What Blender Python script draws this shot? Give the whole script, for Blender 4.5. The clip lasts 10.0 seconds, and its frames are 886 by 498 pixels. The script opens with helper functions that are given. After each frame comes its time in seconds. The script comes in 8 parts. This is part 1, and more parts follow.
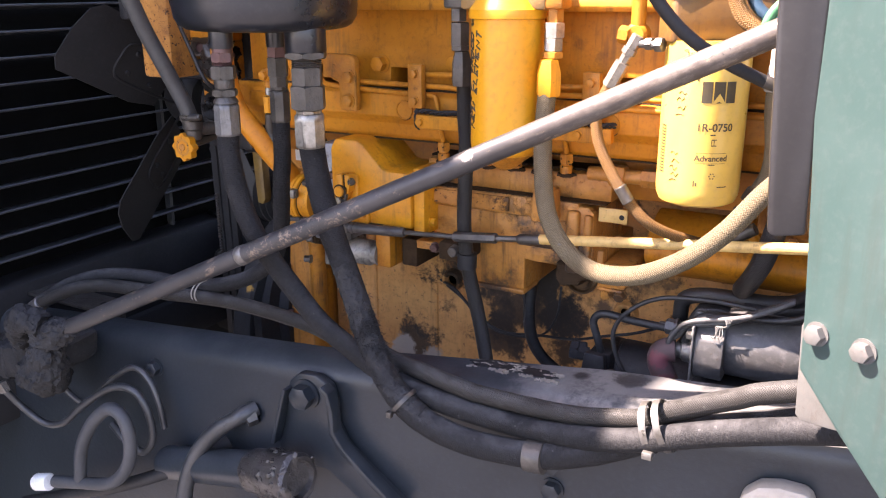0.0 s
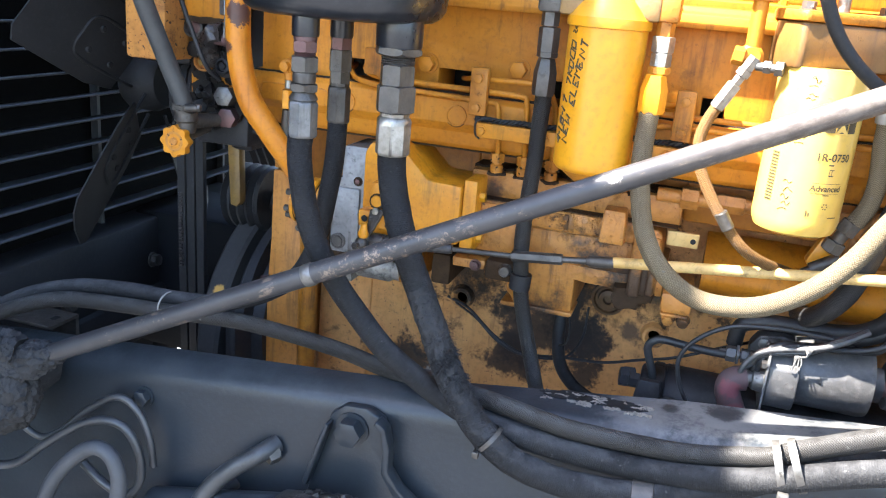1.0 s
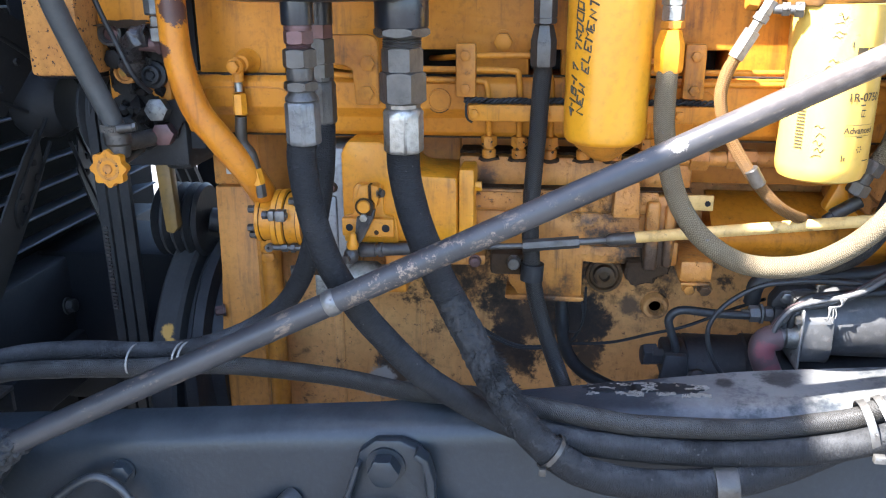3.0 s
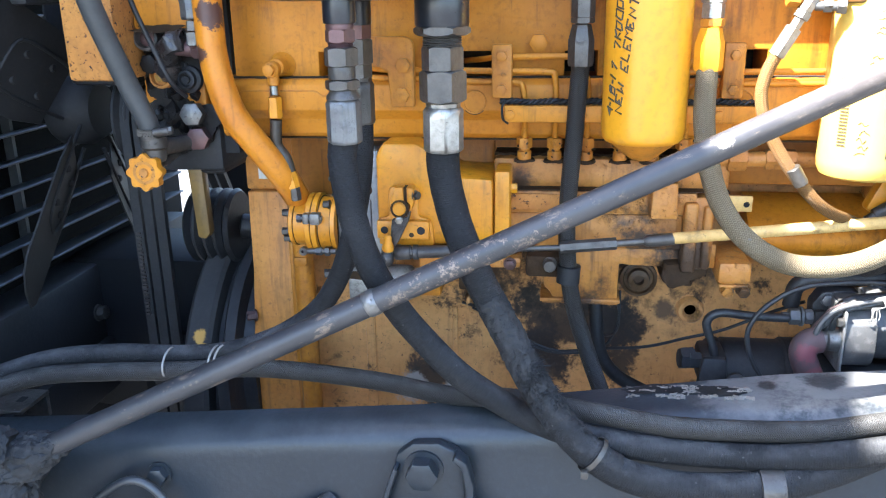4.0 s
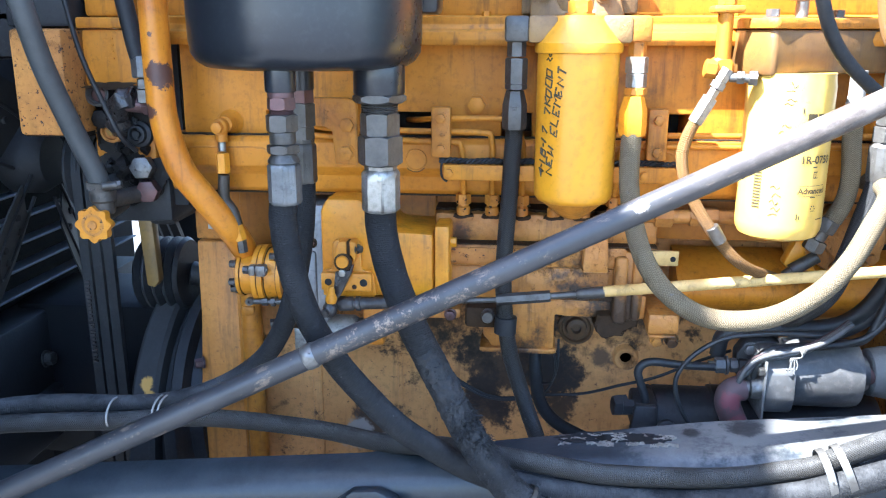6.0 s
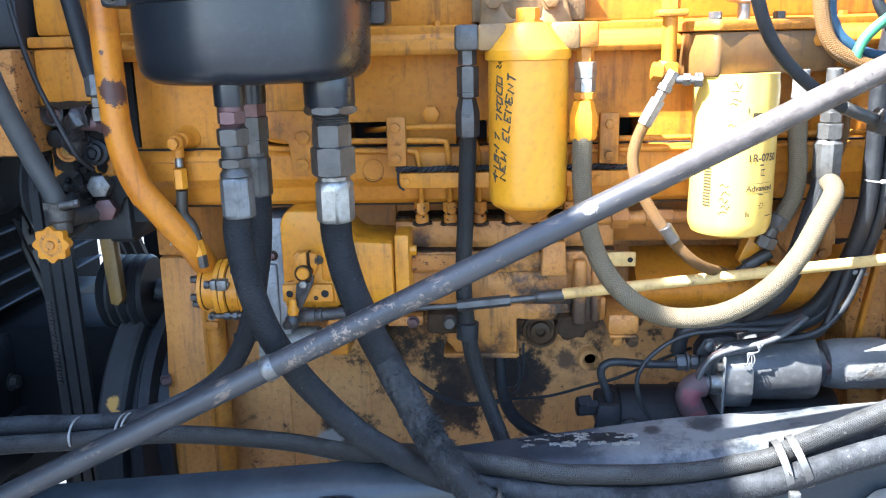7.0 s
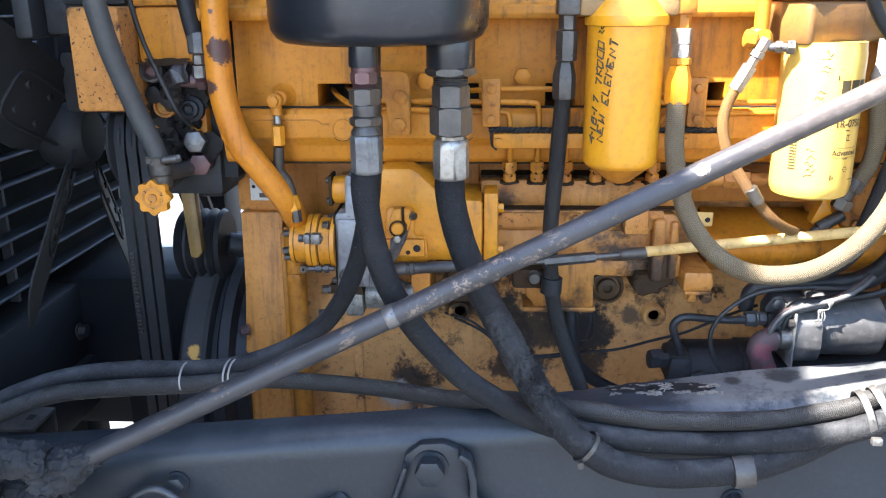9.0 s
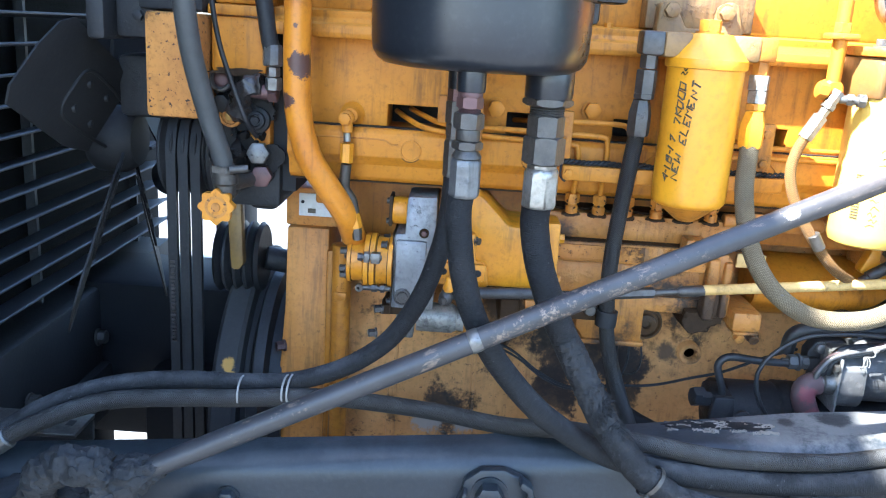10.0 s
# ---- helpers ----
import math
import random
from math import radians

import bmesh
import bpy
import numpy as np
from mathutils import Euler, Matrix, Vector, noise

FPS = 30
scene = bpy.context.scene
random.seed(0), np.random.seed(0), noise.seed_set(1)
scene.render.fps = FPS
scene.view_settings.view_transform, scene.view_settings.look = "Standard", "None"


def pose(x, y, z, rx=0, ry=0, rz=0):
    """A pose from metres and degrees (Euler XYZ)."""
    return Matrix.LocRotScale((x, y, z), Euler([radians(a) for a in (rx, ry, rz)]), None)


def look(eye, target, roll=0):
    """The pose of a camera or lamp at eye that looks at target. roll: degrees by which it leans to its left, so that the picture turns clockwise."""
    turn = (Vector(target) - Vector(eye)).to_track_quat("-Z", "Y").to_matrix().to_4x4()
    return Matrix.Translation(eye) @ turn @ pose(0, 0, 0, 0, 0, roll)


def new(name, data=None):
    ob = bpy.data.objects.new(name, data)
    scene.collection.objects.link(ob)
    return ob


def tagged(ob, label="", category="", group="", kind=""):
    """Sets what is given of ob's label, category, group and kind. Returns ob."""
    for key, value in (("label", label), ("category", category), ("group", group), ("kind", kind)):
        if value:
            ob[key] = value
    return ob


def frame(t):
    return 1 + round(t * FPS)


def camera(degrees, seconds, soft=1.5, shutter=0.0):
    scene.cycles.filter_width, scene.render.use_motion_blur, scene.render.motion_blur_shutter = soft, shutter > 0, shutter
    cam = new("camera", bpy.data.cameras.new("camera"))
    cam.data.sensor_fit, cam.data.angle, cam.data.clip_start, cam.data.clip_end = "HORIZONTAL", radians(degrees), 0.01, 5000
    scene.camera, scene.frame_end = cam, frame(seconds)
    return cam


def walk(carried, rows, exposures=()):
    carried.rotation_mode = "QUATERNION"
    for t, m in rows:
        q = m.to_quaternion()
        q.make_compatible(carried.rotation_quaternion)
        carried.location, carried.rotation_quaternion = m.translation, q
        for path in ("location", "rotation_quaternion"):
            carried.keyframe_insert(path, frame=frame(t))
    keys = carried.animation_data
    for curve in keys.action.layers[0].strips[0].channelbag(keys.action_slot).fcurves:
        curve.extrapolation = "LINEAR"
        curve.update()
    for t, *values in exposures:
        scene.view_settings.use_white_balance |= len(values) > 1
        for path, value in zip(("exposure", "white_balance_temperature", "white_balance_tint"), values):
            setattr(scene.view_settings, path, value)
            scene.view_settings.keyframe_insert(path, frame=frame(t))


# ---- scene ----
cam = camera(56.4, 10.0, 1.15)
PATH = [
    (0, (0.025, 0.005, 1.603), (-0.906, 1.669, 0.999), -0.3),
    (0.5, (-0.18, -0.047, 1.584), (-0.85, 1.744, 0.996), 3.1),
    (1, (-0.295, -0.029, 1.592), (-0.839, 1.801, 0.995), 5.0),
    (1.5, (-0.341, 0.065, 1.602), (-0.695, 1.971, 1.109), 2.2),
    (2, (-0.401, 0.088, 1.601), (-0.608, 2.022, 1.133), 0.0),
    (2.5, (-0.47, 0.047, 1.57), (-0.719, 1.94, 0.974), -0.1),
    (2.7, (-0.475, 0.041, 1.576), (-0.709, 1.926, 0.952), -0.2),
    (3.8, (-0.502, 0.04, 1.554), (-0.745, 1.933, 0.955), -0.8),
    (4, (-0.503, 0.039, 1.559), (-0.776, 1.93, 0.967), -0.9),
    (4.5, (-0.488, 0.026, 1.564), (-0.802, 1.923, 1.016), -1.0),
    (5, (-0.502, 0.025, 1.569), (-0.826, 1.927, 1.044), 0.6),
    (5.5, (-0.492, 0.011, 1.587), (-0.759, 1.919, 1.051), 1.4),
    (6, (-0.474, 0.01, 1.587), (-0.657, 1.937, 1.082), 0.1),
    (7.3, (-0.444, 0.0, 1.585), (-0.57, 1.937, 1.103), -1.4),
    (7.5, (-0.437, -0.001, 1.583), (-0.556, 1.93, 1.076), -0.8),
    (8, (-0.421, 0.003, 1.58), (-0.569, 1.907, 0.986), -0.4),
    (8.5, (-0.473, -0.03, 1.593), (-0.626, 1.869, 0.985), -0.7),
    (9, (-0.573, -0.048, 1.595), (-0.681, 1.865, 1.02), -0.5),
    (9.5, (-0.647, -0.049, 1.574), (-0.709, 1.872, 1.021), -0.9),
    (10, (-0.703, -0.057, 1.592), (-0.72, 1.876, 1.079), 3.7),
]
walk(cam, [(t, look(eye, target, roll)) for t, eye, target, roll in PATH], ((0.0, 4.0, 7150, 31), (0.5, 4.22, 6600, 22), (1.0, 4.35, 6300, 13), (1.5, 4.27, 5500, 12), (2.0, 4.0, 5500, 9), (2.5, 4.03, 5900, 14), (4.0, 4.55, 5950, 11), (5.0, 4.56, 5750, 11), (6.0, 4.34, 5450, 10), (7.5, 4.15, 5550, 9), (8.0, 4.05, 6050, 12), (8.5, 4.1, 6150, 14), (9.5, 4.35, 5950, 12), (10.0, 4.45, 5600, 8)))

# ---- world and light ----
SUN_FROM = Vector((-1.0, -0.56, 1.50)).normalized()
world = bpy.data.worlds.new("sky")
scene.world = world
world.use_nodes = True
wn = world.node_tree.nodes
sky = wn.new("ShaderNodeTexSky")
sky.sky_type = "NISHITA"
sky.sun_disc = False
sky.sun_elevation = math.asin(SUN_FROM.z)
sky.sun_rotation = math.atan2(SUN_FROM.x, SUN_FROM.y)
world.node_tree.links.new(sky.outputs[0], wn["Background"].inputs[0])
wn["Background"].inputs[1].default_value = 0.058
sun_data = bpy.data.lights.new("sun", "SUN")
sun_data.energy, sun_data.angle, sun_data.color = 2.8, radians(0.6), (1.0, 0.94, 0.84)
sun = new("sun", sun_data)
sun.matrix_world = look(SUN_FROM * 6, (0, 0, 0))


# ---- materials ----
class Nodes:
    """A short hand for building one material's nodes."""

    def __init__(self, name):
        self.mat = bpy.data.materials.new(name)
        self.mat.use_nodes = True
        self.tree = self.mat.node_tree
        self.bsdf = self.tree.nodes["Principled BSDF"]
        self.pos = self.add("ShaderNodeNewGeometry").outputs["Position"]

    def add(self, kind):
        return self.tree.nodes.new(kind)

    def link(self, a, b):
        self.tree.links.new(a, b)

    def noise(self, scale, detail=5.0, rough=0.6, vec=None, distort=0.0):
        n = self.add("ShaderNodeTexNoise")
        n.inputs["Scale"].default_value = scale
        n.inputs["Detail"].default_value = detail
        n.inputs["Roughness"].default_value = rough
        n.inputs["Distortion"].default_value = distort
        self.link(vec or self.pos, n.inputs["Vector"])
        return n.outputs["Fac"]

    def ramp(self, value, lo, hi):
        n = self.add("ShaderNodeMapRange")
        n.interpolation_type = "SMOOTHSTEP"
        n.inputs["From Min"].default_value = lo
        n.inputs["From Max"].default_value = hi
        self.link(value, n.inputs["Value"])
        return n.outputs["Result"]

    def span(self, value, a, b):
        n = self.add("ShaderNodeMapRange")
        n.inputs["To Min"].default_value = a
        n.inputs["To Max"].default_value = b
        self.link(value, n.inputs["Value"])
        return n.outputs["Result"]

    def math(self, op, a, b=0.0):
        n = self.add("ShaderNodeMath")
        n.operation = op
        for i, v in enumerate((a, b)):
            if isinstance(v, (int, float)):
                n.inputs[i].default_value = v
            else:
                self.link(v, n.inputs[i])
        return n.outputs[0]

    def mix(self, fac, a, b):
        n = self.add("ShaderNodeMix")
        n.data_type = "RGBA"
        if isinstance(fac, (int, float)):
            n.inputs[0].default_value = fac
        else:
            self.link(fac, n.inputs[0])
        for i, v in ((6, a), (7, b)):
            if isinstance(v, tuple):
                n.inputs[i].default_value = (*v, 1)
            else:
                self.link(v, n.inputs[i])
        return n.outputs[2]

    def near(self, point, radius, wobble=0.55, scale=22.0, soft=0.0):
        """1 close to a point, 0 beyond a radius, with a ragged rim."""
        n = self.add("ShaderNodeVectorMath")
        n.operation = "DISTANCE"
        self.link(self.pos, n.inputs[0])
        n.inputs[1].default_value = point
        ragged = self.math("ADD", self.math("MULTIPLY", self.noise(scale, 3.0, 0.5), 0.6), self.math("MULTIPLY", self.noise(scale * 6, 9.0, 0.75), 0.4))
        d = self.math("ADD", self.math("DIVIDE", n.outputs["Value"], radius), self.math("MULTIPLY", self.math("SUBTRACT", ragged, 0.5), wobble * 6))
        return self.ramp(d, 1.08 + soft, 0.75 - soft)

    def upward(self):
        """1 where a face looks up, as settled dust lies."""
        sep = self.add("ShaderNodeSeparateXYZ")
        self.link(self.add("ShaderNodeNewGeometry").outputs["Normal"], sep.inputs[0])
        return self.ramp(sep.outputs[2], 0.15, 0.95)

    def drawn(self, sx, sy, sz):
        """The position, squeezed along the axes, for streaks."""
        n = self.add("ShaderNodeVectorMath")
        n.operation = "MULTIPLY"
        self.link(self.pos, n.inputs[0])
        n.inputs[1].default_value = (sx, sy, sz)
        return n.outputs[0]

    def bump(self, height, strength=0.3, distance=0.002):
        n = self.add("ShaderNodeBump")
        n.inputs["Strength"].default_value = strength
        n.inputs["Distance"].default_value = distance
        self.link(height, n.inputs["Height"])
        self.link(n.outputs[0], self.bsdf.inputs["Normal"])

    def done(self, color, rough, metal=0.0, coat=0.0):
        for key, v in (("Base Color", color), ("Roughness", rough), ("Metallic", metal)):
            if isinstance(v, tuple):
                self.bsdf.inputs[key].default_value = (*v, 1)
            elif isinstance(v, (int, float)):
                self.bsdf.inputs[key].default_value = v
            else:
                self.link(v, self.bsdf.inputs[key])
        self.bsdf.inputs["Coat Weight"].default_value = coat
        return self.mat


def paint(name, a, b, dirt, amount=0.5, scale=9.0, fine=140.0, rough=(0.35, 0.6), metal=0.0, relief=0.25, chips=None, stains=(), coat=0.0, grease=0.0, runs=0.0, dust=None, spec=0.5, oil_tone=(0.040, 0.021, 0.010), lumps=0.0):
    """Worn paint, rubber or metal: two tones, dirt in patches, fine grain, chips of another colour, oil specks and runs,
    settled dust, and stains about given points (point, radius, tone, softness, on top faces alone)."""
    n = Nodes(name)
    big, small = n.noise(scale, 7.0, 0.62), n.noise(fine, 4.0, 0.6)
    col = n.mix(n.ramp(big, 0.35, 0.68), a, b)
    col = n.mix(n.math("MULTIPLY", n.ramp(small, 0.45, 0.8), 0.35), col, dirt)
    patch = n.ramp(n.noise(scale * 2.3, 9.0, 0.7, distort=0.4), 0.74 - 0.3 * amount, 0.88 - 0.2 * amount)
    col = n.mix(n.math("MULTIPLY", patch, 0.75), col, dirt)
    rgh = n.span(n.math("ADD", n.math("MULTIPLY", big, 0.6), n.math("MULTIPLY", small, 0.4)), rough[0], rough[1])
    height = n.math("ADD", n.math("MULTIPLY", big, 0.5), small)
    if chips:
        col = n.mix(n.ramp(n.noise(scale * 11, 5.0, 0.65), 0.60, 0.63), col, chips)
    if runs:
        run = n.ramp(n.noise(70.0, 5.0, 0.65, n.drawn(1.0, 1.0, 0.09)), 0.50, 0.68)
        col = n.mix(n.math("MULTIPLY", n.math("MULTIPLY", run, n.ramp(n.noise(9.0, 4.0), 0.36, 0.6)), runs), col, (0.028, 0.019, 0.013))
    if grease:
        oil = n.math("MULTIPLY", n.ramp(n.noise(24.0, 10.0, 0.72, distort=0.25), 0.57 - 0.05 * grease, 0.68 - 0.05 * grease), n.ramp(n.noise(8.0, 4.0), 0.42, 0.62))
        speck = n.ramp(n.noise(120.0, 6.0, 0.7), 0.615, 0.66)
        wet = n.math("MULTIPLY", n.math("MAXIMUM", oil, n.math("MULTIPLY", speck, 0.75)), grease)
        col = n.mix(wet, col, oil_tone)
        height = n.math("ADD", height, n.math("MULTIPLY", wet, 1.2))
        rgh = n.math("SUBTRACT", rgh, n.math("MULTIPLY", wet, 0.06))
    for stain in stains:
        fac = n.math("MULTIPLY", n.near(stain[0], stain[1], 0.85, 15.0, soft=stain[3] if len(stain) > 3 else 0.08), 0.92)
        if len(stain) > 4:
            fac = n.math("MULTIPLY", fac, n.upward())
        col = n.mix(fac, col, stain[2])
    if dust:
        fac = n.math("MULTIPLY", n.math("MULTIPLY", n.upward(), n.ramp(n.noise(21.0, 8.0, 0.7), 0.30, 0.66)), dust[1])
        col = n.mix(fac, col, dust[0])
    if lumps:
        height = n.math("ADD", height, n.math("MULTIPLY", n.ramp(n.noise(85.0, 3.0, 0.55), 0.40, 0.85), lumps))
    n.bump(height, relief, 0.0012)
    n.bsdf.inputs["Specular IOR Level"].default_value = spec
    return n.done(col, rgh, metal, coat)


def hose_skin(name, a, b, pitch, rough, kind="braid", dirt=(0.05, 0.045, 0.04), depth=0.6, dust=None, spec=0.5):
    """A hose's cover: a woven braid or a spiral cloth wrap, run along the hose by its own coordinates in metres."""
    n = Nodes(name)
    uv = n.add("ShaderNodeUVMap")
    sep = n.add("ShaderNodeSeparateXYZ")
    n.link(uv.outputs[0], sep.inputs[0])
    u, v = sep.outputs[0], sep.outputs[1]
    k = 2 * math.pi / pitch
    if kind == "braid":
        rows = n.math("PINGPONG", v, pitch * 0.8)
        p = n.math("SINE", n.math("MULTIPLY", n.math("ADD", u, n.math("MULTIPLY", rows, 0.9)), k))
        weave = n.math("ADD", n.math("MULTIPLY", p, 0.8), n.math("MULTIPLY", n.math("SUBTRACT", n.noise(260.0, 4.0, 0.7), 0.5), 1.2))
    else:
        p = n.math("SINE", n.math("MULTIPLY", n.math("ADD", u, n.math("MULTIPLY", v, 0.12)), k))
        lie = n.add("ShaderNodeCombineXYZ")
        n.link(u, lie.inputs[0])
        n.link(n.math("MULTIPLY", v, 0.45), lie.inputs[1])
        rib = n.math("SUBTRACT", n.noise(300.0, 4.0, 0.6, lie.outputs[0]), 0.5)
        weave = n.math("ADD", n.math("ADD", n.math("MULTIPLY", p, 0.14), n.math("MULTIPLY", rib, 2.6)), n.math("MULTIPLY", n.math("SUBTRACT", n.noise(330.0, 5.0, 0.75), 0.5), 2.4))
    fac = n.ramp(weave, -0.6, 1.0)
    col = n.mix(fac, b, a)
    col = n.mix(n.math("MULTIPLY", n.ramp(n.noise(16.0, 7.0, 0.65), 0.46, 0.74), 0.6), col, dirt)
    col = n.mix(n.math("MULTIPLY", n.ramp(n.noise(170.0, 3.0, 0.5), 0.70, 0.74), 0.5), col, (0.12, 0.115, 0.11))
    if dust:
        lie = n.math("MULTIPLY", n.math("MULTIPLY", n.upward(), n.ramp(n.noise(26.0, 8.0, 0.72), 0.34, 0.66)), dust[1])
        scuff = n.math("MULTIPLY", n.ramp(n.noise(38.0, 9.0, 0.75, distort=0.5), 0.60, 0.72), dust[1] * 0.6)
        col = n.mix(n.math("MAXIMUM", lie, scuff), col, dust[0])
    n.bump(n.math("ADD", fac, n.math("MULTIPLY", n.noise(90.0), 0.9)), depth, 0.0008)
    n.bsdf.inputs["Specular IOR Level"].default_value = spec
    return n.done(col, n.span(n.noise(24.0), rough - 0.15, rough + 0.12))


YELLOW = paint("yellow_paint", (0.50, 0.192, 0.0105), (0.41, 0.146, 0.0085), (0.13, 0.045, 0.009), 0.45, 7.0, relief=0.25, rough=(0.40, 0.66), grease=0.38, runs=0.5, spec=0.32)
YELLOW_BRIGHT = paint("fresh_yellow_paint", (0.62, 0.275, 0.010), (0.55, 0.225, 0.009), (0.2, 0.09, 0.015), 0.12, 5.0, relief=0.1, rough=(0.28, 0.45), coat=0.12, spec=0.4)
YELLOW_OILY = paint("oil_smeared_yellow_paint", (0.60, 0.245, 0.010), (0.50, 0.185, 0.009), (0.16, 0.06, 0.012), 0.4, 16.0, relief=0.3, rough=(0.28, 0.52), grease=0.5, runs=0.4, spec=0.4)
YELLOW_GRIMY = paint("grimy_yellow_paint", (0.46, 0.178, 0.014), (0.32, 0.112, 0.011), (0.10, 0.042, 0.012), 0.6, 13.0, relief=0.7, rough=(0.32, 0.7), grease=0.6, runs=0.7, spec=0.36, oil_tone=(0.034, 0.018, 0.009))
# Darker copy of the yellow: shade under the manifold is in its colour.
YELLOW_SHADED = paint("shaded_grimy_yellow_paint", (0.38, 0.138, 0.012), (0.29, 0.098, 0.010), (0.12, 0.048, 0.011), 0.5, 9.0, relief=0.4, rough=(0.4, 0.7), grease=0.3, runs=0.5, spec=0.34, oil_tone=(0.05, 0.024, 0.009))
PUMP_YELLOW = paint("oil_soaked_tan_paint", (0.47, 0.205, 0.042), (0.36, 0.142, 0.024), (0.14, 0.062, 0.018), 0.55, 14.0, relief=0.9, rough=(0.28, 0.62), grease=0.6, runs=0.6, spec=0.42, lumps=0.7, oil_tone=(0.030, 0.017, 0.009),
                    stains=(((-0.40, 1.02, 1.293), 0.030, (0.010, 0.009, 0.008), 0.25), ((-0.392, 1.03, 1.262), 0.022, (0.014, 0.012, 0.010), 0.3), ((-0.325, 1.03, 1.198), 0.020, (0.014, 0.011, 0.009), 0.2), ((-0.37, 1.05, 1.230), 0.022, (0.014, 0.011, 0.009), 0.2),
                             ((-0.345, 1.03, 1.245), 0.030, (0.02, 0.015, 0.012), 0.3), ((-0.48, 1.05, 1.165), 0.035, (0.03, 0.02, 0.015), 0.3), ((-0.275, 1.03, 1.20), 0.018, (0.02, 0.015, 0.012), 0.3), ((-0.55, 1.05, 1.335), 0.02, (0.05, 0.03, 0.02), 0.3)))
HEAD_BROWN = paint("oil_browned_casting", (0.235, 0.135, 0.045), (0.165, 0.092, 0.035), (0.070, 0.042, 0.022), 0.6, 18.0, relief=0.8, rough=(0.35, 0.65), grease=0.6, runs=0.6, spec=0.4, oil_tone=(0.030, 0.020, 0.012))
OIL_DIRT = paint("oil_soaked_dirt", (0.030, 0.018, 0.010), (0.045, 0.026, 0.013), (0.012, 0.009, 0.007), 0.6, 30.0, relief=0.9, rough=(0.55, 0.85), spec=0.12)
BLOCK = paint("oily_block_paint", (0.66, 0.335, 0.115), (0.54, 0.25, 0.075), (0.19, 0.095, 0.035), 0.5, 10.0, relief=0.55, rough=(0.45, 0.8), grease=0.9, runs=0.35, spec=0.35, oil_tone=(0.022, 0.015, 0.011),
              # The first stain is oil plus the painted shade of the cavity below the pump.
              stains=(((-0.485, 1.17, 1.105), 0.080, (0.020, 0.016, 0.014), 0.12), ((-0.46, 1.19, 1.18), 0.08, (0.013, 0.010, 0.007), 0.2), ((-0.415, 1.19, 1.085), 0.040, (0.022, 0.017, 0.014), 0.08), ((-0.41, 1.19, 1.035), 0.035, (0.03, 0.023, 0.018), 0.1),
                      ((-0.40, 1.19, 1.19), 0.06, (0.020, 0.015, 0.012), 0.3), ((-0.69, 1.19, 0.99), 0.035, (0.03, 0.025, 0.02)), ((-0.59, 1.19, 1.205), 0.085, (0.014, 0.010, 0.007), 0.3), ((-0.315, 1.19, 1.19), 0.05, (0.03, 0.022, 0.016), 0.4), ((-0.347, 1.19, 1.118), 0.016, (0.10, 0.06, 0.035), 0.2),
                      ((-0.72, 1.19, 0.972), 0.022, (0.36, 0.33, 0.29)), ((-0.66, 1.19, 0.968), 0.018, (0.36, 0.33, 0.29)), ((-0.53, 1.19, 1.03), 0.045, (0.03, 0.022, 0.018), 0.1)))
RUST_YELLOW = paint("rust_spotted_yellow_paint", (0.47, 0.205, 0.045), (0.37, 0.15, 0.035), (0.13, 0.055, 0.02), 0.6, 14.0, relief=0.9, rough=(0.55, 0.85), chips=(0.05, 0.027, 0.017), grease=0.9, runs=0.4, spec=0.3)
PIPE_YELLOW = paint("flaked_yellow_pipe_paint", (0.56, 0.205, 0.012), (0.46, 0.145, 0.010), (0.2, 0.07, 0.02), 0.45, 9.0, relief=0.2, rough=(0.28, 0.5), runs=0.35, grease=0.3,
                    spec=0.4, stains=(((-0.900, 0.955, 1.541), 0.0225, (0.040, 0.022, 0.026), -0.14), ((-0.916, 0.958, 1.497), 0.0115, (0.045, 0.024, 0.027), -0.14), ((-0.905, 0.957, 1.585), 0.007, (0.05, 0.026, 0.026), -0.14)))
YELLOW_DUSTY = paint("dust_dulled_yellow_paint", (0.60, 0.26, 0.055), (0.50, 0.195, 0.032), (0.18, 0.08, 0.025), 0.45, 9.0, relief=0.35, rough=(0.42, 0.7), grease=0.55, runs=0.4)
TAN = paint("tan_hose_fitting", (0.60, 0.40, 0.14), (0.48, 0.30, 0.09), (0.12, 0.08, 0.03), 0.5, 20.0, rough=(0.45, 0.7), grease=0.6)
RAIL = paint("black_frame_paint", (0.0130, 0.0172, 0.0215), (0.0190, 0.0240, 0.0295), (0.030, 0.035, 0.041), 0.4, 6.0, relief=0.34, rough=(0.22, 0.44), spec=0.32, dust=((0.070, 0.077, 0.082), 0.28),
             stains=(((-0.30, 0.872, 1.148), 0.06, (0.105, 0.104, 0.102), 0.3, 1), ((-0.20, 0.88, 1.155), 0.08, (0.150, 0.147, 0.140), 0.25, 1), ((-0.04, 0.885, 1.17), 0.12, (0.110, 0.107, 0.100), 0.25, 1),
                     ((-0.275, 0.885, 1.149), 0.012, (0.010, 0.010, 0.010), 0.1, 1), ((-0.215, 0.89, 1.156), 0.020, (0.016, 0.016, 0.016), 0.1, 1)))
CAKED = paint("caked_dusty_grease", (0.014, 0.0143, 0.015), (0.024, 0.0238, 0.0242), (0.060, 0.057, 0.054), 0.6, 26.0, relief=1.0, rough=(0.6, 0.9), spec=0.25, chips=(0.008, 0.008, 0.009))
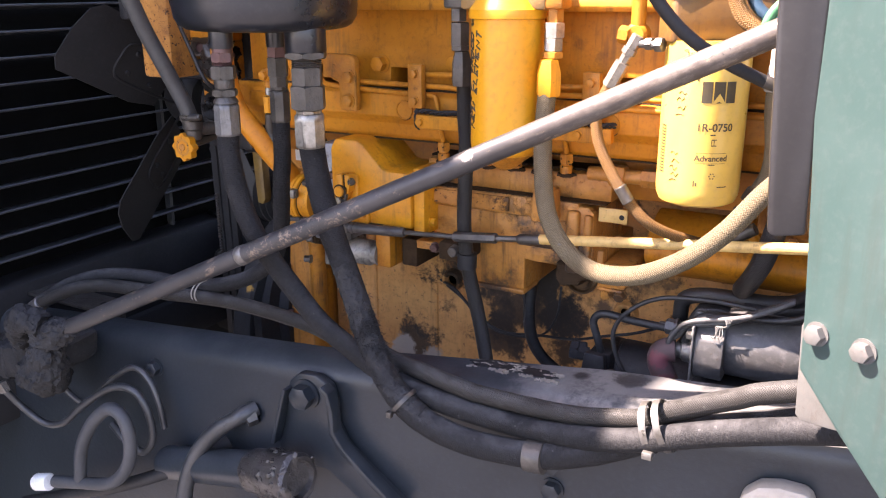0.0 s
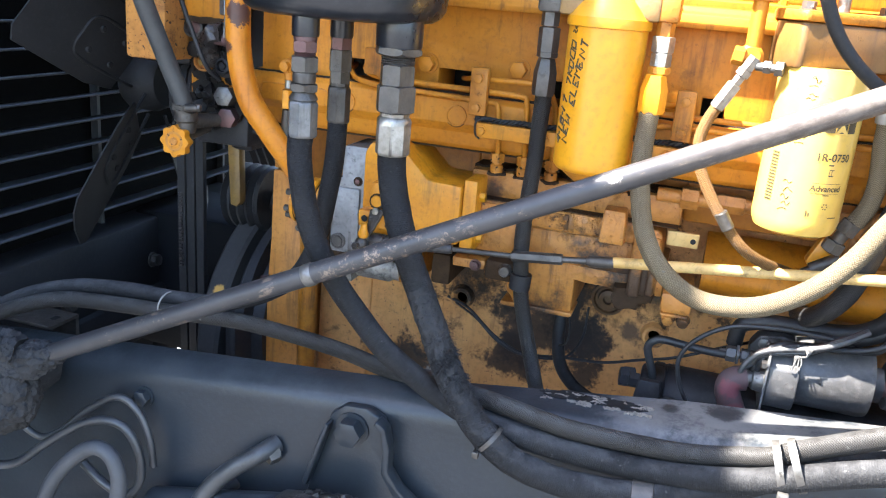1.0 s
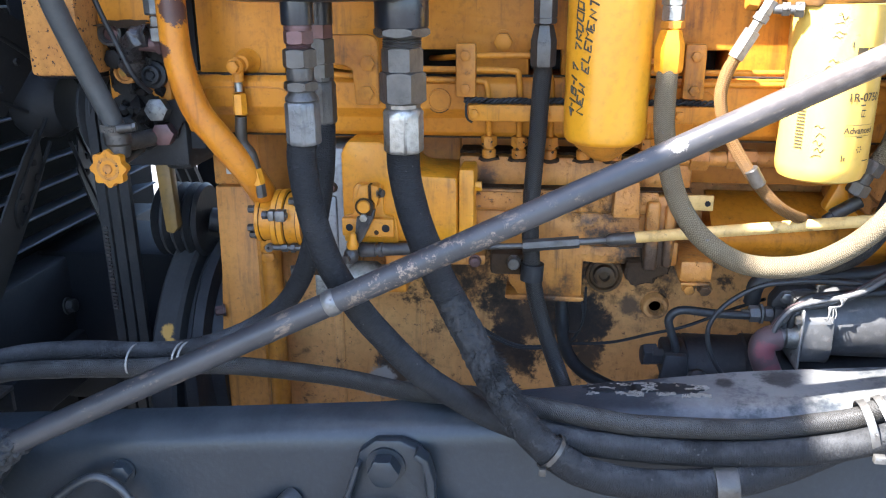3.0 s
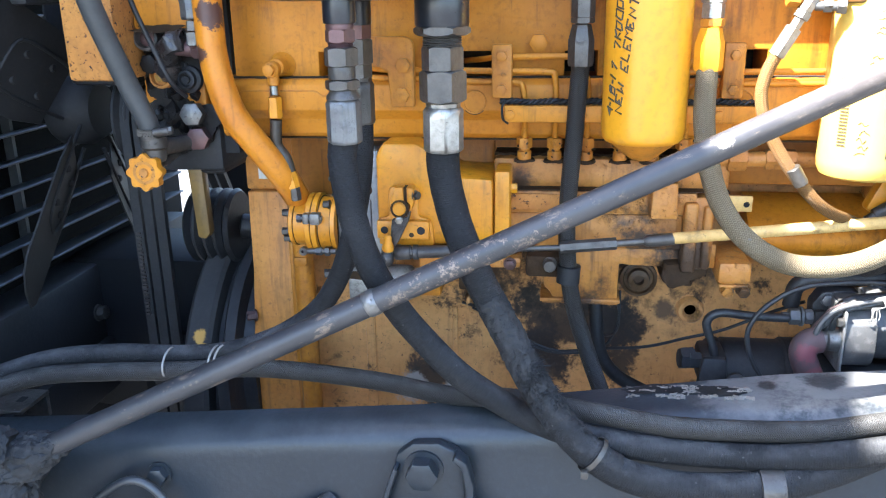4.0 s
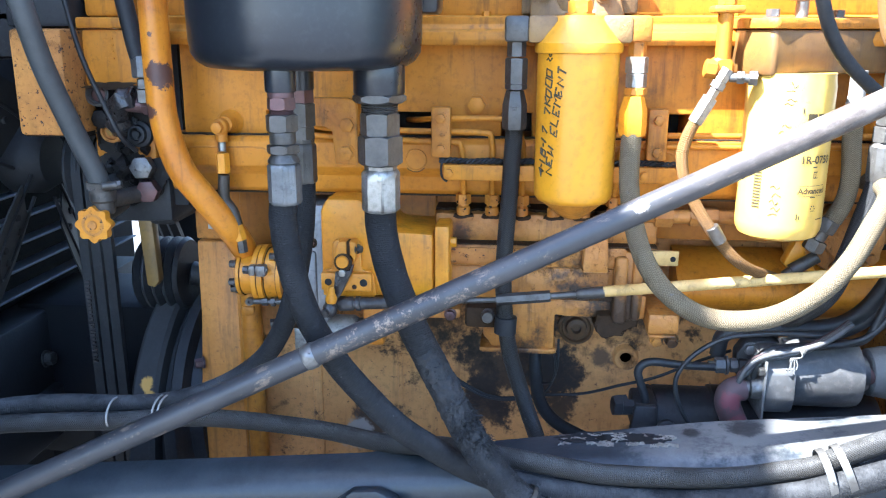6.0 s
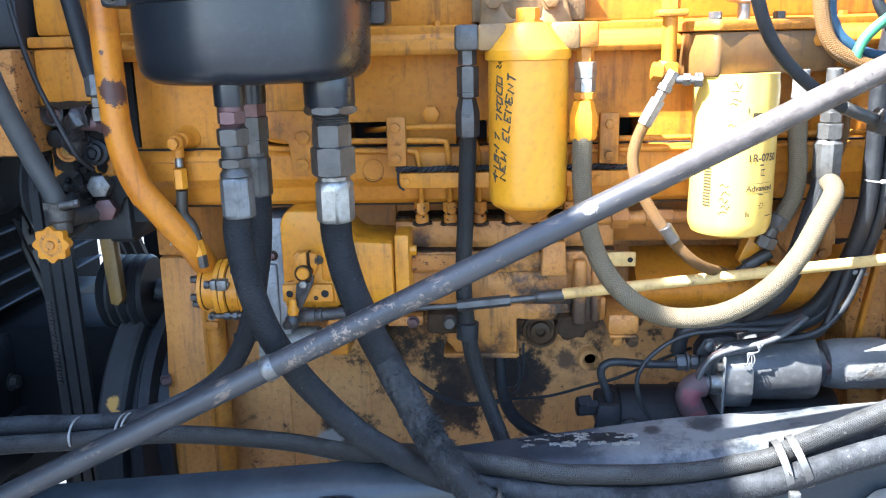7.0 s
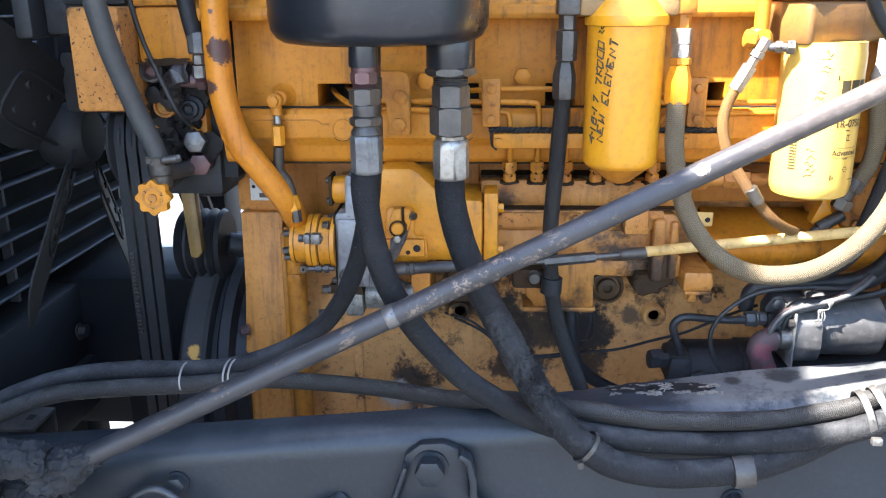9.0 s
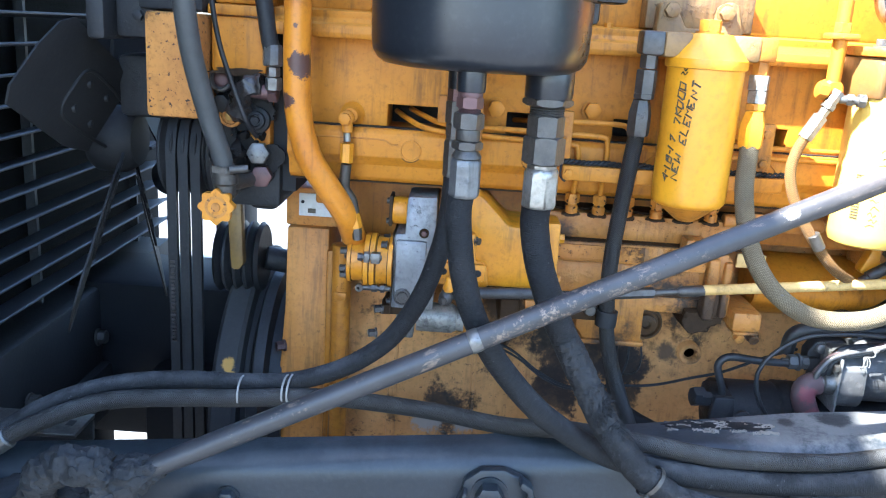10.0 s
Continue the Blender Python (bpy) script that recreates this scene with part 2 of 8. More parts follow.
BLACK_METAL = paint("dusty_black_metal", (0.0125, 0.0130, 0.0145), (0.021, 0.0213, 0.0225), (0.050, 0.047, 0.044), 0.42, 14.0, relief=0.45, rough=(0.40, 0.72), spec=0.34, grease=0.5, oil_tone=(0.008, 0.007, 0.007))
CAN_BLACK = paint("satin_black_enamel", (0.010, 0.011, 0.0135), (0.013, 0.0145, 0.018), (0.04, 0.04, 0.042), 0.15, 4.0, relief=0.08, rough=(0.22, 0.36), dust=((0.07, 0.07, 0.072), 0.2))
# Near-black metal and dirt; also stands in for shade in slots, gaps and holes.
DARK = paint("dark_metal_and_gap_shade", (0.0105, 0.0108, 0.0118), (0.015, 0.0154, 0.0165), (0.022, 0.020, 0.019), 0.4, 12.0, rough=(0.5, 0.8), spec=0.25)
RADIATOR = paint("black_louvre_metal", (0.036, 0.038, 0.041), (0.050, 0.052, 0.055), (0.10, 0.10, 0.098), 0.4, 7.0, rough=(0.45, 0.65), spec=0.35)
STEEL = paint("zinc_plated_steel", (0.185, 0.178, 0.165), (0.115, 0.109, 0.099), (0.050, 0.042, 0.035), 0.6, 34.0, rough=(0.28, 0.58), metal=0.7, relief=0.6, grease=0.75, runs=0.4, oil_tone=(0.022, 0.017, 0.013))
BRIGHT_STEEL = paint("bright_zinc_steel", (0.345, 0.325, 0.285), (0.21, 0.194, 0.165), (0.055, 0.048, 0.041), 0.6, 42.0, rough=(0.26, 0.50), metal=0.7, relief=0.6, grease=0.55, runs=0.85, oil_tone=(0.03, 0.024, 0.019))
DULL_STEEL = paint("dull_grey_steel", (0.060, 0.055, 0.049), (0.095, 0.087, 0.076), (0.026, 0.022, 0.018), 0.6, 34.0, rough=(0.28, 0.56), metal=0.5, relief=0.6, grease=0.35, runs=0.4, oil_tone=(0.016, 0.014, 0.013))
GREASY_STEEL = paint("greasy_brown_steel", (0.055, 0.050, 0.047), (0.030, 0.026, 0.023), (0.10, 0.090, 0.080), 0.5, 36.0, relief=1.0, rough=(0.2, 0.5), metal=0.2, grease=0.9, oil_tone=(0.012, 0.010, 0.009))
RUST_NUT = paint("reddish_worn_nut", (0.13, 0.07, 0.065), (0.095, 0.06, 0.056), (0.05, 0.04, 0.04), 0.4, 30.0, rough=(0.4, 0.6), metal=0.6, grease=0.5)


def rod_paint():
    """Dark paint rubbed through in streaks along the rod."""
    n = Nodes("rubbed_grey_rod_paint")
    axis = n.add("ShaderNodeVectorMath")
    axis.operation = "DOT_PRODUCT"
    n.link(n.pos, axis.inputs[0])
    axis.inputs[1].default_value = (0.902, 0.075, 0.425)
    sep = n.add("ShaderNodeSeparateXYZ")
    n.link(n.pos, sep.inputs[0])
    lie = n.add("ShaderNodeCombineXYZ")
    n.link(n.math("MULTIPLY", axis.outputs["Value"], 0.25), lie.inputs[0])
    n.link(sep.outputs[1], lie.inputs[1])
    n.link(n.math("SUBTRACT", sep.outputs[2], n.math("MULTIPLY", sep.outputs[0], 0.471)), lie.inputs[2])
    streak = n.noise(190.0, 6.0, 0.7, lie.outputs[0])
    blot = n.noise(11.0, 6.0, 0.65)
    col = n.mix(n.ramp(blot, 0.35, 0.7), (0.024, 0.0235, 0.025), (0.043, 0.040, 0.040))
    # Paler towards the upper end: worn finish, with some sunlight painted in.
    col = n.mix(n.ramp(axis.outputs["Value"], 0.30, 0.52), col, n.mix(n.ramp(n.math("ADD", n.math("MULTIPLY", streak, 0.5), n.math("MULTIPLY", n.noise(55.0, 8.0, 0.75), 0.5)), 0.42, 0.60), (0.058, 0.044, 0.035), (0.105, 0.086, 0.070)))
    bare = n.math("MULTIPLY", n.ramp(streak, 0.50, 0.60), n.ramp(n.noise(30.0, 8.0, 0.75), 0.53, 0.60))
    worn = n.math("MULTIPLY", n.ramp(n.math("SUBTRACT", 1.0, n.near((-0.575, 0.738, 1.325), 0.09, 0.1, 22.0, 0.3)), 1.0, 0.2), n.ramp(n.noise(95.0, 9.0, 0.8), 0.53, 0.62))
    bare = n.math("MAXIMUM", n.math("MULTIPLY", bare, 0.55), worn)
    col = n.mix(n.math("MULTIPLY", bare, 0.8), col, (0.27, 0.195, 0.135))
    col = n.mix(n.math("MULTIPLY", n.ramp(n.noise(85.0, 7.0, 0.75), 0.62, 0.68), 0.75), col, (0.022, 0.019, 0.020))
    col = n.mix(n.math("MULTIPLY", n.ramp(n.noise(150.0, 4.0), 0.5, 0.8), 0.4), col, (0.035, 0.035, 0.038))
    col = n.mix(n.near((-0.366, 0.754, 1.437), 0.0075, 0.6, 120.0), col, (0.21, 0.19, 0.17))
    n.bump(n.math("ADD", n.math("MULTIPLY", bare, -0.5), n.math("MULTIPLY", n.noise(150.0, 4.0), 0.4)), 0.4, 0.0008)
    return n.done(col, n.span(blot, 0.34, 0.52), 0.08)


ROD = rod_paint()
ALU = paint("dull_cast_aluminium", (0.235, 0.238, 0.240), (0.150, 0.152, 0.153), (0.045, 0.041, 0.037), 0.55, 18.0, relief=0.7, rough=(0.34, 0.62), metal=0.4, grease=0.6, runs=0.8, oil_tone=(0.02, 0.018, 0.016))
ALU_GREASY = paint("grease_mottled_aluminium", (0.30, 0.29, 0.26), (0.16, 0.155, 0.14), (0.02, 0.018, 0.016), 0.9, 30.0, relief=0.7, rough=(0.3, 0.6), metal=0.4, grease=1.0)
# Paler copy of the starter grey, with sunlight put into the colour.
STARTER_PALE = paint("sunlit_pale_grey_paint", (0.15, 0.147, 0.14), (0.11, 0.108, 0.102), (0.10, 0.095, 0.09), 0.45, 16.0, relief=0.9, rough=(0.4, 0.65), grease=0.5, lumps=0.8)
# The dust tone on top faces also paints in sunlight on the solenoid.
STARTER = paint("grey_black_starter_paint", (0.044, 0.044, 0.045), (0.064, 0.064, 0.064), (0.15, 0.145, 0.14), 0.35, 14.0, relief=0.35, rough=(0.25, 0.5), dust=((0.13, 0.127, 0.12), 0.5), grease=0.4)
TEAL = paint("faded_teal_paint", (0.025, 0.050, 0.047), (0.034, 0.060, 0.057), (0.058, 0.078, 0.074), 0.5, 6.0, runs=0.2, relief=0.08, rough=(0.25, 0.55), coat=0.2)
GREY_PLATE = paint("weathered_grey_plate", (0.088, 0.088, 0.084), (0.062, 0.063, 0.060), (0.10, 0.085, 0.075), 0.45, 14.0, rough=(0.45, 0.65), grease=0.4)
CREAM = paint("cream_plastic", (0.40, 0.35, 0.29), (0.34, 0.30, 0.25), (0.2, 0.17, 0.14), 0.2, 10.0, relief=0.08, rough=(0.4, 0.55))
FILTER = paint("pale_yellow_filter_enamel", (0.64, 0.415, 0.082), (0.58, 0.365, 0.070), (0.40, 0.26, 0.08), 0.25, 10.0, relief=0.04, rough=(0.22, 0.36), coat=0.3)
RUBBER = paint("dusty_black_rubber", (0.0115, 0.0118, 0.0128), (0.0165, 0.017, 0.018), (0.042, 0.041, 0.040), 0.45, 14.0, relief=0.5, rough=(0.42, 0.72), spec=0.32)
GREASE = paint("wet_black_grease", (0.0060, 0.0055, 0.0052), (0.011, 0.009, 0.008), (0.014, 0.011, 0.009), 0.5, 40.0, relief=0.9, rough=(0.34, 0.7), spec=0.2)
# Grimy yellow, darkened further for the shade on the filter base's front.
BASE_BROWN = paint("shaded_grimy_yellow_paint", (0.165, 0.082, 0.020), (0.110, 0.053, 0.015), (0.055, 0.029, 0.011), 0.6, 14.0, relief=0.35, rough=(0.3, 0.55), grease=0.4, runs=0.6)
FAN = paint("sooty_fan_metal", (0.0125, 0.0125, 0.0130), (0.0175, 0.0175, 0.0180), (0.033, 0.032, 0.031), 0.4, 9.0, relief=0.3, rough=(0.55, 0.8), spec=0.25)
STRIP = paint("black_rubber_strip", (0.010, 0.010, 0.011), (0.015, 0.015, 0.016), (0.03, 0.029, 0.028), 0.4, 10.0, relief=0.15, rough=(0.35, 0.5))
LOOM = paint("black_wire_sheath", (0.009, 0.0095, 0.011), (0.016, 0.017, 0.019), (0.05, 0.05, 0.048), 0.35, 30.0, relief=0.3, rough=(0.4, 0.65))
BOOT = paint("faded_red_rubber_boot", (0.085, 0.050, 0.050), (0.066, 0.045, 0.046), (0.05, 0.046, 0.046), 0.5, 20.0, rough=(0.5, 0.75), spec=0.3,
             stains=(((-0.208, 0.985, 1.145), 0.012, (0.15, 0.045, 0.052)), ((-0.2, 0.985, 1.115), 0.011, (0.13, 0.045, 0.05))))
PALE = paint("pale_tie_plastic", (0.25, 0.238, 0.215), (0.19, 0.18, 0.16), (0.2, 0.18, 0.16), 0.3, 40.0, rough=(0.4, 0.6))
GREEN = paint("green_wire_sheath", (0.05, 0.21, 0.095), (0.04, 0.17, 0.075), (0.1, 0.12, 0.08), 0.3, 30.0, rough=(0.35, 0.5))
BLUE = paint("blue_wire_sheath", (0.018, 0.050, 0.085), (0.015, 0.042, 0.070), (0.05, 0.06, 0.07), 0.3, 30.0, rough=(0.35, 0.5))
INK = paint("black_marker_ink", (0.014, 0.011, 0.008), (0.022, 0.016, 0.010), (0.08, 0.045, 0.015), 0.25, 60.0, rough=(0.4, 0.6))
PRINT = paint("dark_printed_ink", (0.045, 0.035, 0.02), (0.06, 0.045, 0.02), (0.1, 0.07, 0.02), 0.2, 60.0, rough=(0.3, 0.5))
LABEL = paint("white_data_plate", (0.72, 0.72, 0.70), (0.66, 0.66, 0.63), (0.25, 0.22, 0.18), 0.3, 30.0, rough=(0.35, 0.55))
GROUND = paint("dusty_asphalt_yard", (0.10, 0.10, 0.10), (0.08, 0.08, 0.08), (0.055, 0.054, 0.052), 0.5, 2.0, fine=60.0, relief=0.6, rough=(0.8, 0.95))
CAB = paint("dark_cab_metal", (0.03, 0.033, 0.036), (0.045, 0.048, 0.05), (0.08, 0.075, 0.07), 0.4, 5.0, rough=(0.5, 0.7))
HOSE_BLACK = hose_skin("black_cloth_hose", (0.0130, 0.0135, 0.0148), (0.0062, 0.0065, 0.0073), 0.0024, 0.72, "wrap", (0.022, 0.022, 0.0225), 0.9, ((0.085, 0.086, 0.088), 0.55), 0.26)
HOSE_BRAID_DARK = hose_skin("dark_braided_hose", (0.037, 0.034, 0.030), (0.0135, 0.0125, 0.0112), 0.0022, 0.55, "braid", (0.018, 0.0175, 0.017), 0.9, ((0.090, 0.090, 0.088), 0.5), 0.3)
HOSE_BRAID = hose_skin("tan_braided_hose", (0.182, 0.147, 0.090), (0.093, 0.071, 0.041), 0.0022, 0.7, "braid", (0.085, 0.060, 0.032), 1.0, None, 0.22)
HOSE_GREY = hose_skin("grey_braided_hose", (0.022, 0.022, 0.023), (0.011, 0.011, 0.0115), 0.0022, 0.55, "braid", (0.04, 0.038, 0.036), 0.6, None, 0.35)
HOSE_BROWN = hose_skin("brown_braided_hose", (0.200, 0.100, 0.024), (0.105, 0.050, 0.014), 0.0022, 0.65, "braid", (0.07, 0.040, 0.018), 0.9, None, 0.3)


# ---- mesh helpers ----
def box(bm, x0, x1, y0, y1, z0, z1, bevel=0.0, seg=2):
    r = bmesh.ops.create_cube(bm, size=1.0, matrix=Matrix.Translation(((x0 + x1) / 2, (y0 + y1) / 2, (z0 + z1) / 2)) @ Matrix.Diagonal((x1 - x0, y1 - y0, z1 - z0, 1)))
    if bevel:
        edges = list({e for v in r["verts"] for e in v.link_edges})
        bmesh.ops.bevel(bm, geom=edges, offset=bevel, segments=seg, affect="EDGES", profile=0.5, clamp_overlap=True)
    return bm


def prism(bm, outline, a, b, axis="y", bevel=0.0):
    """A flat outline given in the two other axes (x z for y, y z for x, x y for z), drawn out from a to b."""
    def at(p, d):
        return {"y": (p[0], d, p[1]), "x": (d, p[0], p[1]), "z": (p[0], p[1], d)}[axis]
    lo, hi = [bm.verts.new(at(p, a)) for p in outline], [bm.verts.new(at(p, b)) for p in outline]
    faces = [bm.faces.new(lo), bm.faces.new(hi)]
    n = len(outline)
    faces += [bm.faces.new((lo[i], lo[(i + 1) % n], hi[(i + 1) % n], hi[i])) for i in range(n)]
    bmesh.ops.recalc_face_normals(bm, faces=faces)
    if bevel:
        bmesh.ops.bevel(bm, geom=list({e for f in faces for e in f.edges}), offset=bevel, segments=2, affect="EDGES", profile=0.5, clamp_overlap=True)
    return bm


def lathe(bm, base, axis, profile, seg=24, turn=0.0):
    """Turns a profile of (radius, distance along the axis) round the axis."""
    base, axis = Vector(base), Vector(axis).normalized()
    side = axis.orthogonal().normalized()
    up = axis.cross(side)
    rings = []
    for r, h in profile:
        c = base + axis * h
        if r < 1e-6:
            rings.append([bm.verts.new(c)])
        else:
            rings.append([bm.verts.new(c + (side * math.cos(turn + 2 * math.pi * i / seg) + up * math.sin(turn + 2 * math.pi * i / seg)) * r) for i in range(seg)])
    made = []
    for p, q in zip(rings[:-1], rings[1:]):
        for i in range(seg):
            j = (i + 1) % seg
            ring = [p[i % len(p)], p[j % len(p)], q[j % len(q)], q[i % len(q)]]
            ring = list(dict.fromkeys(ring))
            if len(ring) > 2:
                made.append(bm.faces.new(ring))
    for ring in (rings[0], rings[-1]):
        if len(ring) > 2:
            made.append(bm.faces.new(ring))
    bmesh.ops.recalc_face_normals(bm, faces=made)
    return bm


def rod(bm, a, b, r, seg=16, chamfer=0.12):
    d = (Vector(b) - Vector(a))
    L, c = d.length, min(r * chamfer, d.length * 0.2)
    return lathe(bm, a, d, [(0, 0), (r - c, 0), (r, c), (r, L - c), (r - c, L), (0, L)], seg)


def hexa(bm, base, axis, across, h, turn=0.3):
    """A hexagon nut or bolt head, its corners turned off to arcs at both ends."""
    base, axis = Vector(base), Vector(axis).normalized()
    side = axis.orthogonal().normalized()
    up = axis.cross(side)
    seg, face = 36, across * 0.485
    rings = [[], [], [], []]
    for i in range(seg):
        w = 2 * math.pi * i / seg
        r = across / 2 / math.cos(w % (math.pi / 3) - math.pi / 6)
        d = min((r - face) * 0.62, h * 0.4)
        out = side * math.cos(w + turn) + up * math.sin(w + turn)
        for ring, rr, hh in zip(rings, (face, r, r, face), (0, d, h - d, h)):
            ring.append(bm.verts.new(base + out * rr + axis * hh))
    made = [bm.faces.new((p[i], p[(i + 1) % seg], q[(i + 1) % seg], q[i])) for p, q in zip(rings[:-1], rings[1:]) for i in range(seg)]
    made += [bm.faces.new(rings[0]), bm.faces.new(rings[-1])]
    bmesh.ops.recalc_face_normals(bm, faces=made)
    return bm


def ragged(centre, rx, ry, seed, n=56, rough=0.35):
    """An uneven round outline, as spilt or caked dirt has."""
    pts = []
    for i in range(n):
        w = 2 * math.pi * i / n
        k = 1 + rough * noise.noise(Vector((math.cos(w) * 1.7, math.sin(w) * 1.7, seed))) + rough * 0.28 * noise.noise(Vector((math.cos(w) * 6, math.sin(w) * 6, seed + 9)))
        pts.append((centre[0] + rx * k * math.cos(w), centre[1] + ry * k * math.sin(w)))
    return pts


def bolt(bm, base, axis, across=0.014, h=0.008, washer=True, turn=0.3):
    if washer:
        lathe(bm, base, axis, [(0, 0), (across * 0.72, 0), (across * 0.72, h * 0.22), (0, h * 0.22)], 18)
    return hexa(bm, Vector(base) + Vector(axis).normalized() * h * (0.2 if washer else 0), axis, across, h, turn)


def glide(points, steps=8):
    """A smooth line through the points."""
    p = [Vector(q) for q in points]
    p = [p[0] * 2 - p[1]] + p + [p[-1] * 2 - p[-2]]
    out = []
    for i in range(1, len(p) - 2):
        a, b, c, d = p[i - 1:i + 3]
        for k in range(steps):
            t = k / steps
            out.append(0.5 * ((2 * b) + (c - a) * t + (2 * a - 5 * b + 4 * c - d) * t * t + (3 * b - a - 3 * c + d) * t ** 3))
    return out + [p[-2]]


def pipe(bm, points, r, seg=14, steps=8, rough=0.0):
    """A round tube swept along a smooth line; its second coordinates run in metres along and round it."""
    line = glide(points, steps) if steps else [Vector(q) for q in points]
    uv = bm.loops.layers.uv.verify()
    tangents = [(line[min(i + 1, len(line) - 1)] - line[max(i - 1, 0)]).normalized() for i in range(len(line))]
    side = tangents[0].orthogonal().normalized()
    rings, along, run = [], [], 0.0
    for i, (c, t) in enumerate(zip(line, tangents)):
        side = (side - t * side.dot(t)).normalized()
        up = t.cross(side)
        ring = []
        for k in range(seg):
            w = 2 * math.pi * k / seg
            rr = r * (1 + rough * noise.noise(c * 60 + Vector((math.cos(w), math.sin(w), 0)) * 2)) if rough else r
            ring.append(bm.verts.new(c + (side * math.cos(w) + up * math.sin(w)) * rr))
        rings.append(ring)
        run += (c - line[i - 1]).length if i else 0.0
        along.append(run)
    for i in range(len(rings) - 1):
        for k in range(seg):
            j = (k + 1) % seg
            f = bm.faces.new((rings[i][k], rings[i][j], rings[i + 1][j], rings[i + 1][k]))
            for loop, (u, v) in zip(f.loops, ((i, k), (i, k + 1), (i + 1, k + 1), (i + 1, k))):
                loop[uv].uv = (along[u], v * 2 * math.pi * r / seg)
    bm.faces.new(list(reversed(rings[0]))), bm.faces.new(rings[-1])
    return bm


def mesh_of(name, bm, material, origin):
    bmesh.ops.translate(bm, verts=bm.verts[:], vec=-origin)
    for f in bm.faces:
        f.smooth = True
    me = bpy.data.meshes.new(name)
    bm.to_mesh(me)
    bm.free()
    me.materials.append(material)
    me.set_sharp_from_angle(angle=radians(38))
    return me


ORIGIN = {}


def group_of(name, base, label, category, group="", kind=""):
    """An Empty at a thing's base, to hold its parts."""
    ob = new(name)
    ob.empty_display_size = 0.02
    ob.location = base
    ORIGIN[ob] = Vector(base)
    return tagged(ob, label, category, group, kind)


def part(name, bm, material, parent, label=""):
    o = ORIGIN[parent]
    ob = new(name, mesh_of(name, bm, material, o))
    ob.parent = parent
    ORIGIN[ob] = o
    return tagged(ob, label)


def thing(name, bm, material, label, category, group="", kind=""):
    """A thing that is one mesh, its origin in the middle of its base."""
    xs, ys, zs = zip(*(v.co for v in bm.verts))
    o = Vector(((min(xs) + max(xs)) / 2, (min(ys) + max(ys)) / 2, min(zs)))
    ob = new(name, mesh_of(name, bm, material, o))
    ob.location = o
    ORIGIN[ob] = o
    return tagged(ob, label, category, group, kind)


def B():
    return bmesh.new()


def lumpy(bm, amount, scale, seed=0.0):
    """Presses the skin of a rough, caked thing out of round."""
    for v in bm.verts:
        v.co += noise.noise_vector(v.co * scale + Vector((seed, seed, seed))) * amount
    return bm


def caked(bm, seed=0.0, cuts=2):
    """Breaks a skin up into lumps, cracks and grit."""
    bmesh.ops.subdivide_edges(bm, edges=bm.edges[:], cuts=cuts, use_grid_fill=True)
    lumpy(bm, 0.0050, 38.0, seed)
    lumpy(bm, 0.0042, 110.0, seed + 3)
    return lumpy(bm, 0.0024, 260.0, seed + 7)


# ---- the ground and what closes the place ----
thing("ground", box(B(), -400, 400, -400, 400, -0.3, 0.0), GROUND, "dusty grey asphalt yard under the truck", "ground", kind="structure")

# Hood added out of view; its top edge sets where the sun falls.
hood = B()
prism(hood, [(-1.72, 0.35), (-1.78, 2.2), (-1.66, 3.21), (-1.60, 3.28), (-1.57, 3.26), (-1.62, 3.16), (-1.73, 2.2), (-1.67, 0.35)], -0.4, 1.88, "y", 0.0)
for v in hood.verts:
    if v.co.z > 2.5:
        v.co.z += 0.5 * (v.co.y - 0.31) + 0.0785
thing("shading_hood", hood, TEAL, "unseen raised teal hood added to shade the engine bay", "hood", kind="structure")

cab = B()
box(cab, 0.42, 0.52, 0.78, 2.5, 0.55, 2.6, 0.02)
thing("firewall", cab, CAB, "dark sheet metal firewall of the cab", "firewall", kind="structure")


# ---- frame rails ----
def rail_top(x):
    return 1.147 + 0.092 * (x + 0.3)


